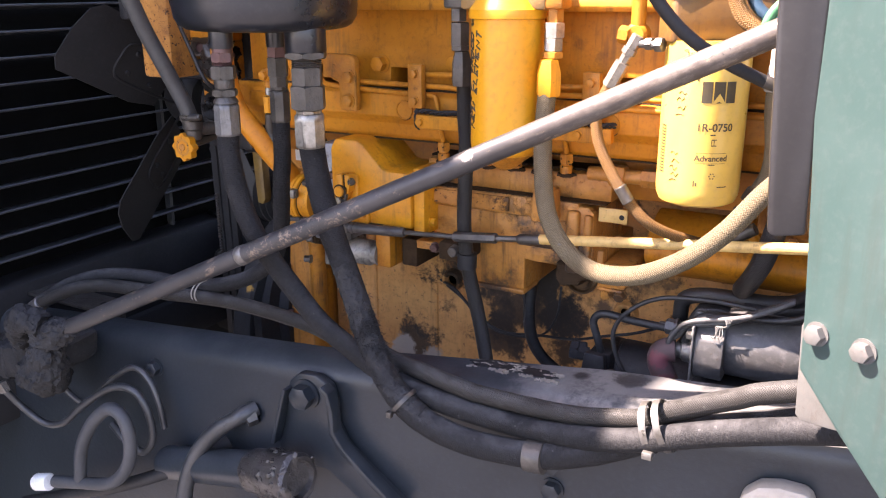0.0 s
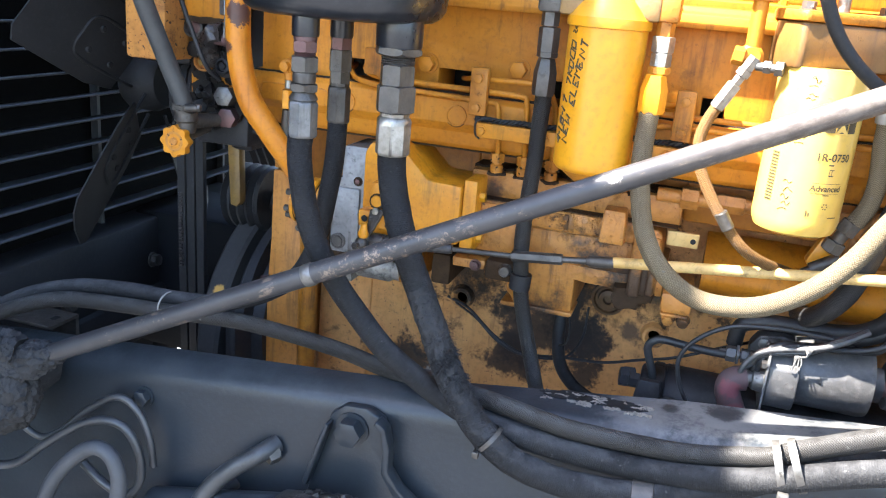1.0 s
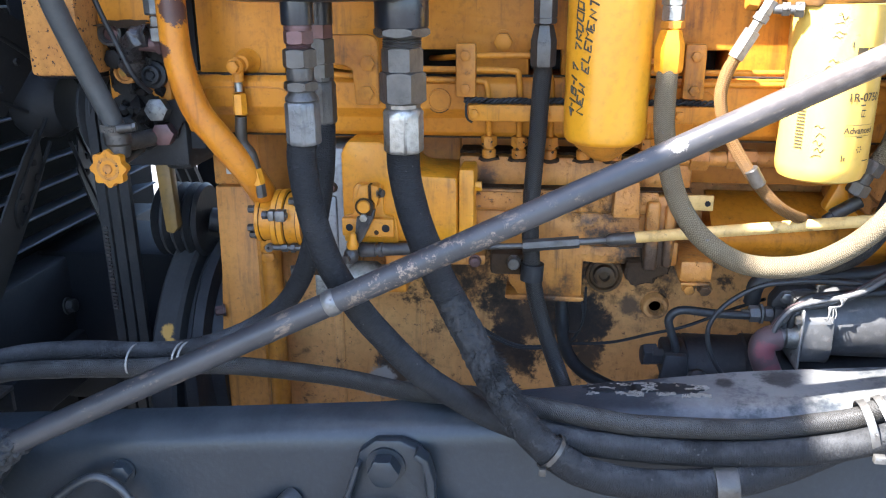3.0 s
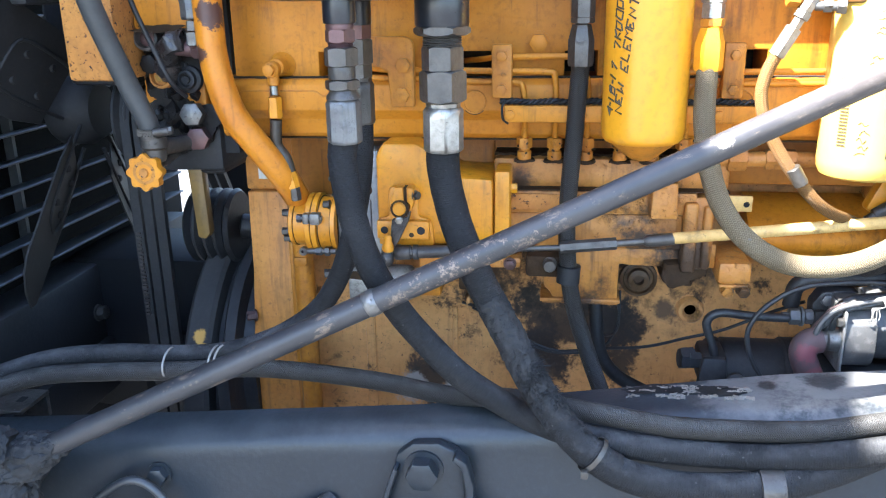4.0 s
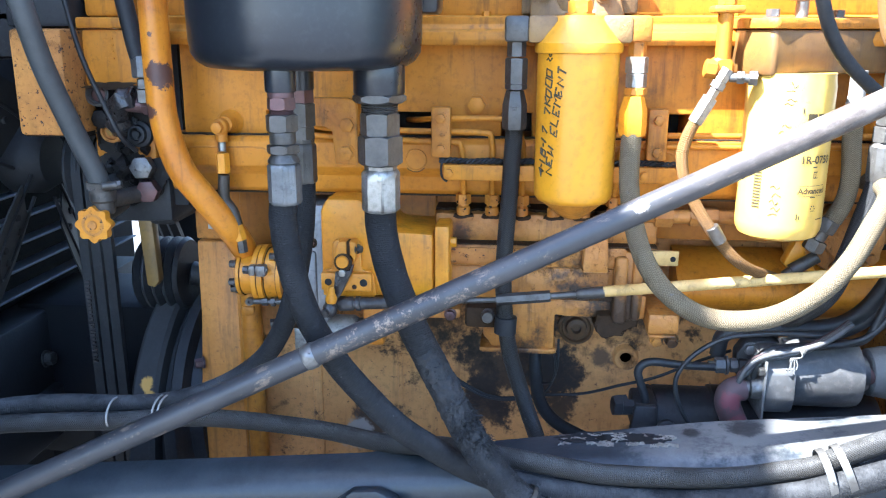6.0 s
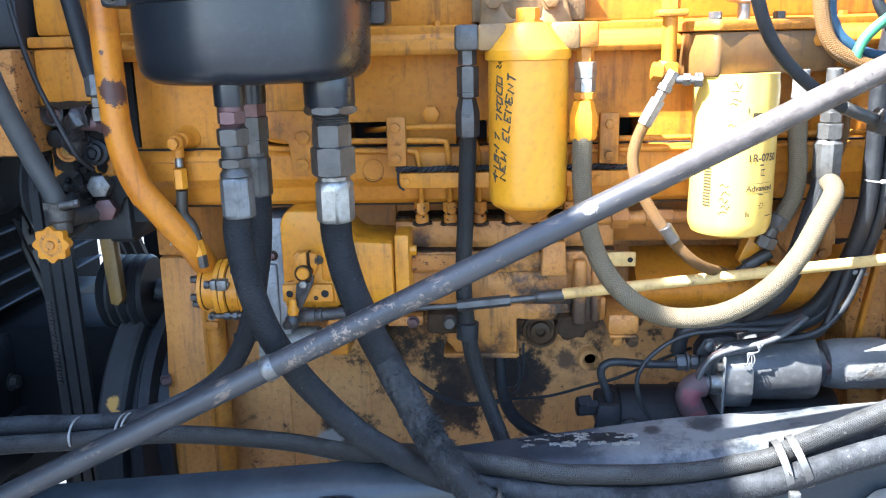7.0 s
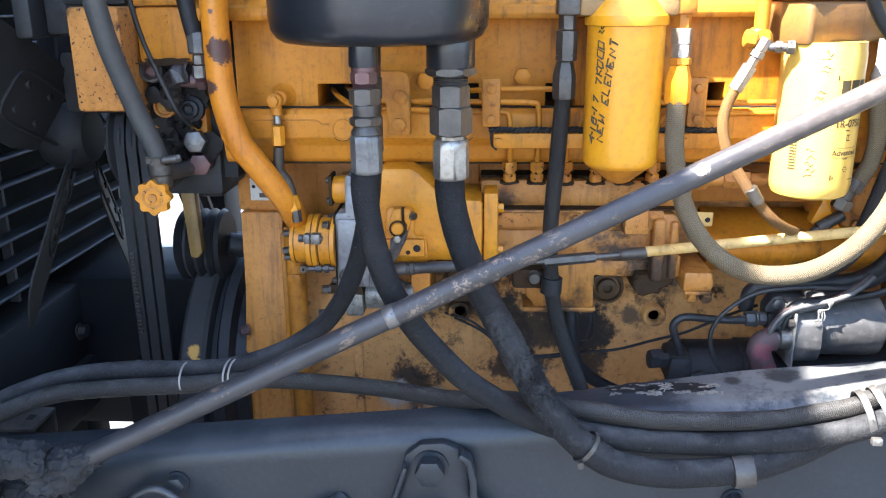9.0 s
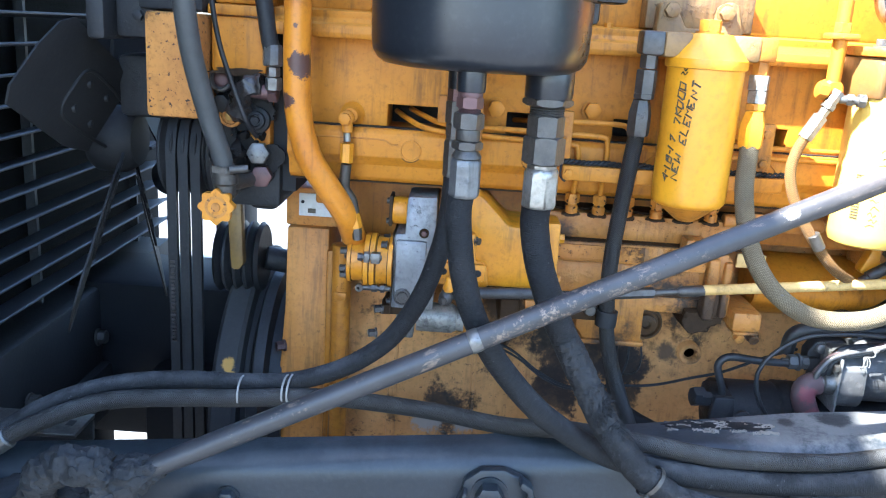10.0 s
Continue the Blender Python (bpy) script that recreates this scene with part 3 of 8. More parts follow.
def frame_rail():
    """The near rail: a channel with a rounded shoulder, rising slightly towards the cab."""
    bm = B()
    xs = [-2.2, -1.5, -1.1, -0.9] + [-0.8 + 0.03 * i for i in range(24)] + [0.3, 0.9, 1.8]
    rings = []
    for x in xs:
        z, w = rail_top(x), 0.870 + 0.045 * min(max((x + 0.65) / 0.4, 0.0), 1.0)
        out = [(0.820, z - 0.45), (0.820, z - 0.036), (0.8222, z - 0.024), (0.8275, z - 0.013), (0.836, z - 0.0055), (0.848, z - 0.001), (w - 0.004, z + 0.001), (w, z - 0.003), (w, z - 0.012), (0.838, z - 0.018), (0.830, z - 0.04), (0.830, z - 0.45)]
        rings.append([bm.verts.new((x, y, zz)) for y, zz in out])
    n = len(rings[0])
    for a, b in zip(rings[:-1], rings[1:]):
        for i in range(n):
            bm.faces.new((a[i], a[(i + 1) % n], b[(i + 1) % n], b[i]))
    bm.faces.new(rings[0]), bm.faces.new(list(reversed(rings[-1])))
    bmesh.ops.recalc_face_normals(bm, faces=bm.faces[:])
    rail = thing("frame_rail", bm, RAIL, "black painted steel truck frame rail with scuffed dusty top", "frame rail", kind="structure")
    for x, z in ((-0.949, 1.035), (-0.283, 1.062), (-0.281, 1.028)):
        part("bolt", bolt(B(), (x, 0.8195, z), (0, -1, 0), 0.020, 0.011), RAIL, rail)
    # dried sealant smeared on the top flange: a black smear with cream flakes along its rims
    rng = random.Random(4)
    smear = B()
    for k, (cx, cy, rx, ry) in enumerate(((-0.392, 0.884, 0.030, 0.010), (-0.352, 0.880, 0.034, 0.009), (-0.318, 0.873, 0.022, 0.007))):
        z = rail_top(cx)
        slab = ragged((cx, cy), rx, ry, k * 3.1, 60, 0.5)
        lo, hi = [smear.verts.new((x, y, rail_top(x) - 0.002)) for x, y in slab], [smear.verts.new((x, y, rail_top(x) + 0.0016)) for x, y in slab]
        smear.faces.new(hi)
        for i in range(60):
            smear.faces.new((lo[i], lo[(i + 1) % 60], hi[(i + 1) % 60], hi[i]))
    bmesh.ops.recalc_face_normals(smear, faces=smear.faces[:])
    part("dried_sealant", smear, DARK, rail, "cracked black sealant crust")
    crust = B()
    for i in range(1100):
        x, y = -0.422 + 0.128 * rng.random(), 0.866 + 0.030 * rng.random()
        if noise.noise(Vector((x * 55, y * 150, 2.0))) < 0.05 + 0.2 * rng.random():
            continue
        y -= (x + 0.415) * 0.10
        a, w, t = 0.0006 + 0.0034 * rng.random() ** 2.5, 0.0002 + 0.0006 * rng.random() ** 2, rng.uniform(-0.9, 0.9)
        z = rail_top(x)
        pts = [(-a, -w * rng.random()), (-a * 0.3, -w), (a * 0.6, -w * rng.uniform(0.4, 1)), (a, w * 0.2), (a * 0.2, w), (-a * 0.7, w * rng.uniform(0.3, 1))]
        prism(crust, [(x + px + t * py, y + py - t * px) for px, py in pts], z - 0.002, z + rng.uniform(0.0017, 0.0026), "z")
    part("dried_sealant", crust, paint("crusted_sealant", (0.21, 0.185, 0.155), (0.13, 0.11, 0.092), (0.07, 0.06, 0.05), 0.5, 70.0, relief=0.8, rough=(0.6, 0.9)), rail, "flaked cream sealant crust")
    return rail


frame_rail()
far = B()
box(far, -2.2, 1.8, 2.10, 2.18, 0.66, 0.94, 0.01)
thing("far_frame_rail", far, RAIL, "black painted far side frame rail of the truck", "frame rail", kind="structure")
cross = B()
box(cross, -0.62, -0.50, 0.83, 2.1, 0.795, 0.86, 0.008)
box(cross, -0.02, 0.10, 0.83, 2.02, 0.795, 0.86, 0.008)
thing("crossmember", cross, BLACK_METAL, "black steel crossmembers carrying the engine between the rails", "crossmember", kind="structure")


# ---- the engine ----
engine = group_of("engine", (-0.45, 1.4, 0.86), "yellow six-cylinder diesel engine with oily lower block", "engine")


def engine_body():
    b = B()
    box(b, -0.875, 0.04, 1.19, 1.75, 0.86, 1.36, 0.012)
    box(b, -0.79, -0.775, 1.184, 1.2, 0.88, 1.19, 0.003)
    box(b, -0.655, -0.648, 1.186, 1.2, 0.9, 1.11, 0.002)
    part("cylinder_block", b, BLOCK, engine, "tan oil-stained lower cylinder block")
    b = B()
    box(b, -0.90, 0.06, 1.10, 1.7, 1.34, 1.395, 0.004)
    part("block_deck", b, YELLOW_SHADED, engine)
    # panel over the injection lines, with the slots that they come out of
    outline = [(-0.905, 1.575), (-0.905, 1.459)]
    for x0, x1 in ((-0.797, -0.713), (-0.640, -0.586), (-0.500, -0.462), (-0.300, -0.272)):
        outline += [(x0, 1.459), (x0, 1.4925), (x1, 1.4925), (x1, 1.459)]
    part("head_side_panel", prism(B(), outline + [(0.05, 1.459), (0.05, 1.575)], 1.04, 1.117, "y", 0.0018), YELLOW, engine)
    part("head_core", box(B(), -0.90, 0.045, 1.1175, 1.7, 1.50, 1.5735), YELLOW_GRIMY, engine)
    # A dark box puts the shade of the slots into colour.
    part("panel_slot_shade", box(B(), -0.90, 0.04, 1.118, 1.2, 1.45, 1.50), DARK, engine, "dark box that stands in for shade in the injection line slots")
    b = B()
    prism(b, [(1.012, 1.5735), (1.010, 1.580), (1.012, 1.589), (1.022, 1.592), (1.026, 1.598), (1.024, 1.606), (1.06, 1.609), (1.7, 1.609), (1.7, 1.5735)], -0.945, 0.07, "x", 0.001)
    part("head_ledge", b, YELLOW, engine)
    b = B()
    prism(b, [(1.062, 1.608), (1.066, 1.70), (1.085, 1.76), (1.14, 1.785), (1.7, 1.785), (1.7, 1.608)], -0.93, 0.07, "x", 0.004)
    part("valve_cover", b, YELLOW, engine)
    for x in (-0.82, -0.62, -0.585, -0.52, -0.23, -0.04):
        part("cover_bolt", bolt(B(), (x, 1.043, 1.606), (0, 0, 1), 0.010, 0.007, False), YELLOW, engine)
    b = B()
    prism(b, [(1.024, 1.462), (1.018, 1.455), (1.018, 1.425), (1.030, 1.413), (1.034, 1.395), (1.040, 1.389), (1.16, 1.389), (1.16, 1.462)], -0.925, 0.05, "x", 0.0015)
    part("fuel_manifold", b, YELLOW, engine)
    for x in (-0.763, -0.604, -0.445, -0.300):
        b = B()
        lathe(b, (x, 1.0185, 1.4355), (0, -1, 0), [(0, 0.0006), (0.0118, 0.0006), (0.0122, 0.0026), (0.0138, 0.0026), (0.0142, 0.0)], 32)
        part("core_plug", b, YELLOW, engine)
        part("plug_joint", lathe(B(), (x, 1.0189, 1.4355), (0, -1, 0), [(0.0136, 0), (0.0152, 0.0005), (0.0150, 0.0008), (0.0136, 0.0008)], 32), DARK, engine, "dirt-filled joint round a plug")
    lip = [(-0.894, 1.434), (-0.892, 1.445), (-0.884, 1.448), (-0.84, 1.4485), (-0.80, 1.448), (-0.790, 1.443), (-0.780, 1.4425)]
    part("casting_seam", pipe(B(), [(x, 1.0178, z) for x, z in lip], 0.0011, 6, 4), YELLOW_GRIMY, engine)
    # Dark strip along the joint, with the shadow line put into its colour.
    part("manifold_shade_line", box(B(), -0.92, 0.045, 1.038, 1.10, 1.3872, 1.3890), OIL_DIRT, engine, "dark joint line that carries the shade under the manifold")
    b = prism(B(), [(-0.92 + 0.01 * i, 1.030 + 0.003 * math.sin(i * 2.1) + 0.002 * math.sin(i * 0.7)) for i in range(97)] + [(0.04, 1.0412), (-0.92, 1.0412)], 1.4612, 1.4638, "z")
    part("caked_dirt", b, DARK, engine, "black oily dirt caked along a ledge")
    # thicker casting under the manifold
    part("deck_step", box(B(), -0.86, -0.585, 1.094, 1.2, 1.30, 1.385, 0.006), YELLOW_SHADED, engine)
    part("deck_step", box(B(), -0.30, 0.05, 1.085, 1.2, 1.325, 1.385, 0.006), YELLOW_SHADED, engine)


engine_body()


def injection_lines():
    for x in (-0.570, -0.317):
        clamp = part("line_clamp", box(B(), x - 0.0115, x + 0.0115, 0.990, 1.003, 1.443, 1.503, 0.0025), YELLOW_GRIMY, engine)
        for z in (1.490, 1.453):
            part("clamp_bolt", bolt(B(), (x, 0.9905, z), (0, -1, 0), 0.010, 0.006), YELLOW_GRIMY, clamp)
    plate = part("line_clamp", prism(B(), [(-0.730, 1.512), (-0.684, 1.512), (-0.677, 1.510), (-0.673, 1.505), (-0.672, 1.497), (-0.672, 1.432), (-0.700, 1.432), (-0.703, 1.472), (-0.712, 1.478), (-0.730, 1.478)], 0.996, 1.008, "y", 0.002), YELLOW_GRIMY, engine)
    for x, z in ((-0.684, 1.480), (-0.686, 1.446)):
        part("clamp_bolt", bolt(B(), (x, 0.9965, z), (0, -1, 0), 0.0155, 0.006), YELLOW_GRIMY, plate)
    for x, z in ((-0.530, 1.502), (-0.655, 1.497), (-0.405, 1.502)):
        part("head_bolt", bolt(B(), (x, 1.0405, z), (0, -1, 0), 0.019, 0.013), YELLOW, engine)
    runs = (
        [(-0.790, 1.11, 1.478), (-0.77, 1.05, 1.474), (-0.74, 1.018, 1.466), (-0.68, 1.013, 1.463), (-0.60, 1.012, 1.460), (-0.556, 1.011, 1.459), (-0.547, 1.010, 1.452), (-0.545, 1.014, 1.425), (-0.545, 1.024, 1.40), (-0.545, 1.028, 1.38)],
        [(-0.770, 1.11, 1.482), (-0.75, 1.05, 1.480), (-0.72, 1.018, 1.474), (-0.66, 1.013, 1.473), (-0.58, 1.012, 1.472), (-0.52, 1.011, 1.471), (-0.510, 1.010, 1.463), (-0.509, 1.014, 1.425), (-0.509, 1.024, 1.40), (-0.509, 1.028, 1.38)],
        [(-0.625, 1.11, 1.476), (-0.60, 1.04, 1.483), (-0.57, 1.016, 1.487), (-0.50, 1.013, 1.488), (-0.484, 1.012, 1.482), (-0.473, 1.010, 1.46), (-0.472, 1.014, 1.425), (-0.472, 1.024, 1.40), (-0.472, 1.028, 1.38)],
        [(-0.31, 1.10, 1.478), (-0.33, 1.03, 1.480), (-0.37, 1.013, 1.481), (-0.40, 1.012, 1.480), (-0.425, 1.011, 1.468), (-0.432, 1.014, 1.425), (-0.432, 1.024, 1.40), (-0.432, 1.028, 1.38)],
        [(0.0, 1.03, 1.471), (-0.10, 1.018, 1.471), (-0.20, 1.016, 1.470), (-0.31, 1.013, 1.470), (-0.37, 1.012, 1.469), (-0.39, 1.010, 1.455), (-0.395, 1.014, 1.42), (-0.395, 1.024, 1.40), (-0.395, 1.028, 1.38)],
        [(0.0, 1.03, 1.458), (-0.10, 1.018, 1.458), (-0.20, 1.016, 1.457), (-0.31, 1.013, 1.457), (-0.345, 1.012, 1.455), (-0.357, 1.010, 1.445), (-0.359, 1.014, 1.42), (-0.359, 1.024, 1.40), (-0.359, 1.028, 1.38)])
    for run in runs:
        part("injection_line", pipe(B(), run, 0.0036, 10), YELLOW, engine)
    bar = part("line_retainer", box(B(), -0.567, -0.287, 0.988, 1.002, 1.416, 1.435, 0.002), YELLOW, engine)
    for x in (-0.560, -0.478, -0.33):
        part("clamp_bolt", bolt(B(), (x, 0.9885, 1.4255), (0, -1, 0), 0.009, 0.006), YELLOW, bar)
    b = B()
    for turn in (0.0, 2.1, 4.2):
        pipe(b, [(-0.572 + 0.0023 * i, 0.996 + 0.0026 * math.sin(i * 0.75 + turn), 1.4385 + 0.0026 * math.cos(i * 0.75 + turn) + 0.0008 * math.sin(i * 0.31)) for i in range(126)], 0.0017, 5, 1, 0.3)
    pipe(b, [(-0.566, 0.993, 1.440), (-0.569, 0.990, 1.435), (-0.5695, 0.989, 1.427), (-0.568, 0.989, 1.419), (-0.562, 0.9885, 1.4145)], 0.0014, 6, 4, 0.3)
    part("retainer_gasket", b, RUBBER, bar, "ragged twisted black packing cord")
    for k, x in enumerate((-0.545, -0.509, -0.472, -0.432, -0.395, -0.359)):
        b = hexa(B(), (x, 1.028, 1.380), (0, 0, 1), 0.0165, 0.0125, 0.2 + 0.4 * k)
        lathe(b, (x, 1.028, 1.366), (0, 0, 1), [(0.0085, 0), (0.0085, 0.010), (0.0066, 0.0115), (0.0066, 0.0145)], 18)
        nut = part("delivery_nut", b, YELLOW_GRIMY, engine)
        part("grease_ring", lumpy(lathe(B(), (x, 1.030, 1.3625), (0, 0, 1), [(0.009, 0), (0.0130, 0.0005), (0.0122, 0.003), (0.0090, 0.0045)], 28), 0.002, 120.0, k), OIL_DIRT, nut, "black grease caked round a valve seat")
        b = B()
        for q in range(5):
            w = k * 1.9 + q * 1.3
            p = Vector((x + 0.0088 * math.cos(w), 1.028 - 0.0088 * abs(math.sin(w)), 1.371 + 0.004 * q))
            lathe(b, p, (math.cos(w), -1, 0.3), [(0, -0.0015), (0.0012, -0.0008), (0.0014, 0.0005), (0, 0.0011)], 7)
        part("caked_oil", lumpy(b, 0.002, 150.0, k * 2.0), OIL_DIRT, nut)


injection_lines()


def fuel_pump():
    """The injection pump along the side of the block, its stained housing and lugs."""
    b = B()
    box(b, -0.583, -0.300, 1.046, 1.2, 1.326, 1.364, 0.005)
    part("pump_top", b, PUMP_YELLOW, engine)
    b = prism(B(), [(-0.583 + 0.005 * i, 1.060 + 0.004 * math.sin(i * 1.9) + 0.003 * math.sin(i * 0.6)) for i in range(57)] + [(-0.303, 1.102), (-0.583, 1.102)], 1.3638, 1.3672, "z")
    part("caked_dirt", b, OIL_DIRT, engine, "black oily dirt caked along a ledge")
    b = B()
    box(b, -0.570, -0.338, 1.028, 1.19, 1.298, 1.3275, 0.006)
    box(b, -0.570, -0.332, 1.036, 1.19, 1.252, 1.2985, 0.006)
    prism(b, [(-0.519, 1.254), (-0.519, 1.196), (-0.512, 1.190), (-0.505, 1.178), (-0.430, 1.172), (-0.425, 1.178), (-0.425, 1.229), (-0.412, 1.227), (-0.308, 1.226), (-0.308, 1.258)], 1.050, 1.19, "y", 0.003)
    part("pump_housing", b, PUMP_YELLOW, engine, "oil-streaked yellow injection pump housing")
    part("pump_joint", box(B(), -0.582, -0.302, 1.0278, 1.06, 1.3274, 1.3288), OIL_DIRT, engine, "oil-black joint line along the pump")
    b = box(B(), -0.523, -0.422, 1.043, 1.10, 1.1775, 1.1825, 0.0012)
    box(b, -0.520, -0.424, 1.0475, 1.10, 1.1745, 1.1776)
    part("pump_lip", b, PUMP_YELLOW, engine)
    part("plug_plate", box(B(), -0.57, -0.44, 1.0245, 1.0285, 1.303, 1.324, 0.002), RUST_YELLOW, engine)
    part("pump_lug", prism(B(), [(-0.394, 1.346), (-0.366, 1.346), (-0.364, 1.302), (-0.396, 1.302)], 0.998, 1.03, "y", 0.003), PUMP_YELLOW, engine)
    b = B()
    prism(b, [(-0.352, 1.316), (-0.346, 1.322), (-0.326, 1.322), (-0.318, 1.314), (-0.316, 1.262), (-0.318, 1.232), (-0.352, 1.228)], 1.030, 1.16, "y", 0.004)
    box(b, -0.3535, -0.3365, 1.0205, 1.05, 1.2285, 1.3165, 0.0045, 3)
    box(b, -0.3305, -0.3190, 1.0235, 1.05, 1.2325, 1.3120, 0.004, 3)
    part("pump_flange", b, PUMP_YELLOW, engine)
    b = B()
    prism(b, [(-0.313, 1.304), (-0.274, 1.304), (-0.274, 1.323), (-0.313, 1.323)], 1.034, 1.039, "y", 0.001)
    tab = part("tab", b, TAN, engine, "pale tab with a drilled hole")
    part("hole", lathe(B(), (-0.281, 1.0338, 1.313), (0, -1, 0), [(0, 0), (0.0032, 0), (0.0036, 0.0004)], 14), DARK, tab)
    b = B()
    prism(b, [(-0.372, 1.236), (-0.371, 1.214), (-0.364, 1.205), (-0.338, 1.205), (-0.332, 1.216), (-0.318, 1.222), (-0.316, 1.240)], 1.036, 1.15, "y", 0.003)
    part("caked_dirt", caked(b, 5.0), OIL_DIRT, engine, "lump of black oily dirt under the pump flange")
    b = B()
    box(b, -0.308, -0.268, 1.026, 1.14, 1.214, 1.242, 0.005)
    box(b, -0.306, -0.272, 1.024, 1.06, 1.2105, 1.2145, 0.0015)
    lug = part("pump_foot", b, PUMP_YELLOW, engine)
    for x in (-0.295, -0.276):
        part("foot_bolt", bolt(B(), (x, 1.034, 1.207), (0, -1, -0.35), 0.013, 0.009), PUMP_YELLOW, lug)
    for x, z in ((-0.538, 1.345), (-0.500, 1.344), (-0.44, 1.343)):
        part("plug", lathe(B(), (x, 1.0505, z), (0, -1, 0), [(0.0, 0.0006), (0.003, 0.0006), (0.0035, 0.0015), (0.005, 0.0015), (0.0056, 0)], 14), PUMP_YELLOW, engine)
    # the lower gallery cover, rounded along its length
    prof = [(1.16, 1.30)] + [(1.135 - 0.05 * math.sin(math.pi * i / 12), 1.295 - 0.085 * i / 12) for i in range(13)] + [(1.16, 1.205)]
    part("gallery_cover", prism(B(), prof, -0.262, 0.03, "x", 0.0), YELLOW, engine, "smooth yellow rounded cover")
    b = B()
    lathe(b, (-0.386, 1.1905, 1.163), (0, -1, 0), [(0.027, 0), (0.026, 0.006), (0.022, 0.007), (0.020, 0.003), (0.016, 0.003), (0.0145, 0.010), (0.0075, 0.011), (0.0065, 0.003), (0, 0.003)], 28)
    part("oil_plug", b, paint("oil_soaked_paint", (0.15, 0.075, 0.026), (0.080, 0.042, 0.016), (0.022, 0.014, 0.009), 0.7, 25.0, rough=(0.3, 0.6), grease=0.9), engine, "oil-darkened round plug")
    for x, z in ((-0.311, 1.118), (-0.617, 1.121)):
        b = B()
        lathe(b, (x, 1.1905, z), (0, -1, 0), [(0.0205, 0), (0.018, 0.010), (0.0165, 0.012), (0.0125, 0.012), (0.0095, 0.009), (0.0080, 0.0015), (0, 0.0015)], 26)
        boss = part("mount_boss", b, BLOCK, engine)
        part("hole", lathe(B(), (x, 1.1885, z), (0, -1, 0), [(0, 0), (0.0090, 0)], 18), OIL_DIRT, boss)
    # pipe stub and elbow in the recess under the filters
    b = B()
    rod(b, (-0.335, 1.05, 1.365), (-0.20, 1.05, 1.365), 0.0095)
    hexa(b, (-0.305, 1.05, 1.365), (1, 0, 0), 0.026, 0.022)
    hexa(b, (-0.262, 1.05, 1.365), (1, 0, 0), 0.022, 0.035)
    part("recess_fitting", b, PUMP_YELLOW, engine)
    b = B()
    lathe(b, (-0.06, 1.085, 1.335), (0, -1, 0), [(0.048, 0), (0.046, 0.014), (0.030, 0.018), (0.026, 0.010), (0, 0.010)], 26)
    box(b, -0.12, -0.01, 1.08, 1.14, 1.30, 1.37, 0.008)
    for i in range(5):
        w = 0.6 + i * 1.25
        bolt(b, (-0.06 + 0.038 * math.cos(w), 1.0705, 1.335 + 0.038 * math.sin(w)), (0, -1, 0), 0.012, 0.008)
    part("side_cover", b, PUMP_YELLOW, engine)
    bell = B()
    prism(bell, [(0.045, 1.05), (0.03, 1.20), (0.045, 1.275), (0.30, 1.36), (0.40, 1.36), (0.40, 0.9), (0.045, 0.9)], 1.12, 1.7, "y", 0.006)
    box(bell, 0.085, 0.105, 1.108, 1.125, 1.05, 1.30, 0.003)
    part("bell_housing", bell, RUST_YELLOW, engine, "chipped yellow flywheel bell housing")
    part("rear_plate", box(B(), 0.012, 0.030, 1.10, 1.7, 1.395, 1.60, 0.003), PUMP_YELLOW, engine, "grimy brown engine rear plate")
    part("rear_cover", box(B(), 0.031, 0.418, 1.24, 1.7, 0.92, 1.62, 0.01), DARK, engine, "sooty black cover behind the engine")
    b = B()
    prism(b, [(0.060, 1.32), (0.066, 1.32), (0.040, 1.15), (0.032, 1.15)], 1.10, 1.112, "y", 0.0015)
    part("bracket_strip", b, YELLOW, engine)


fuel_pump()


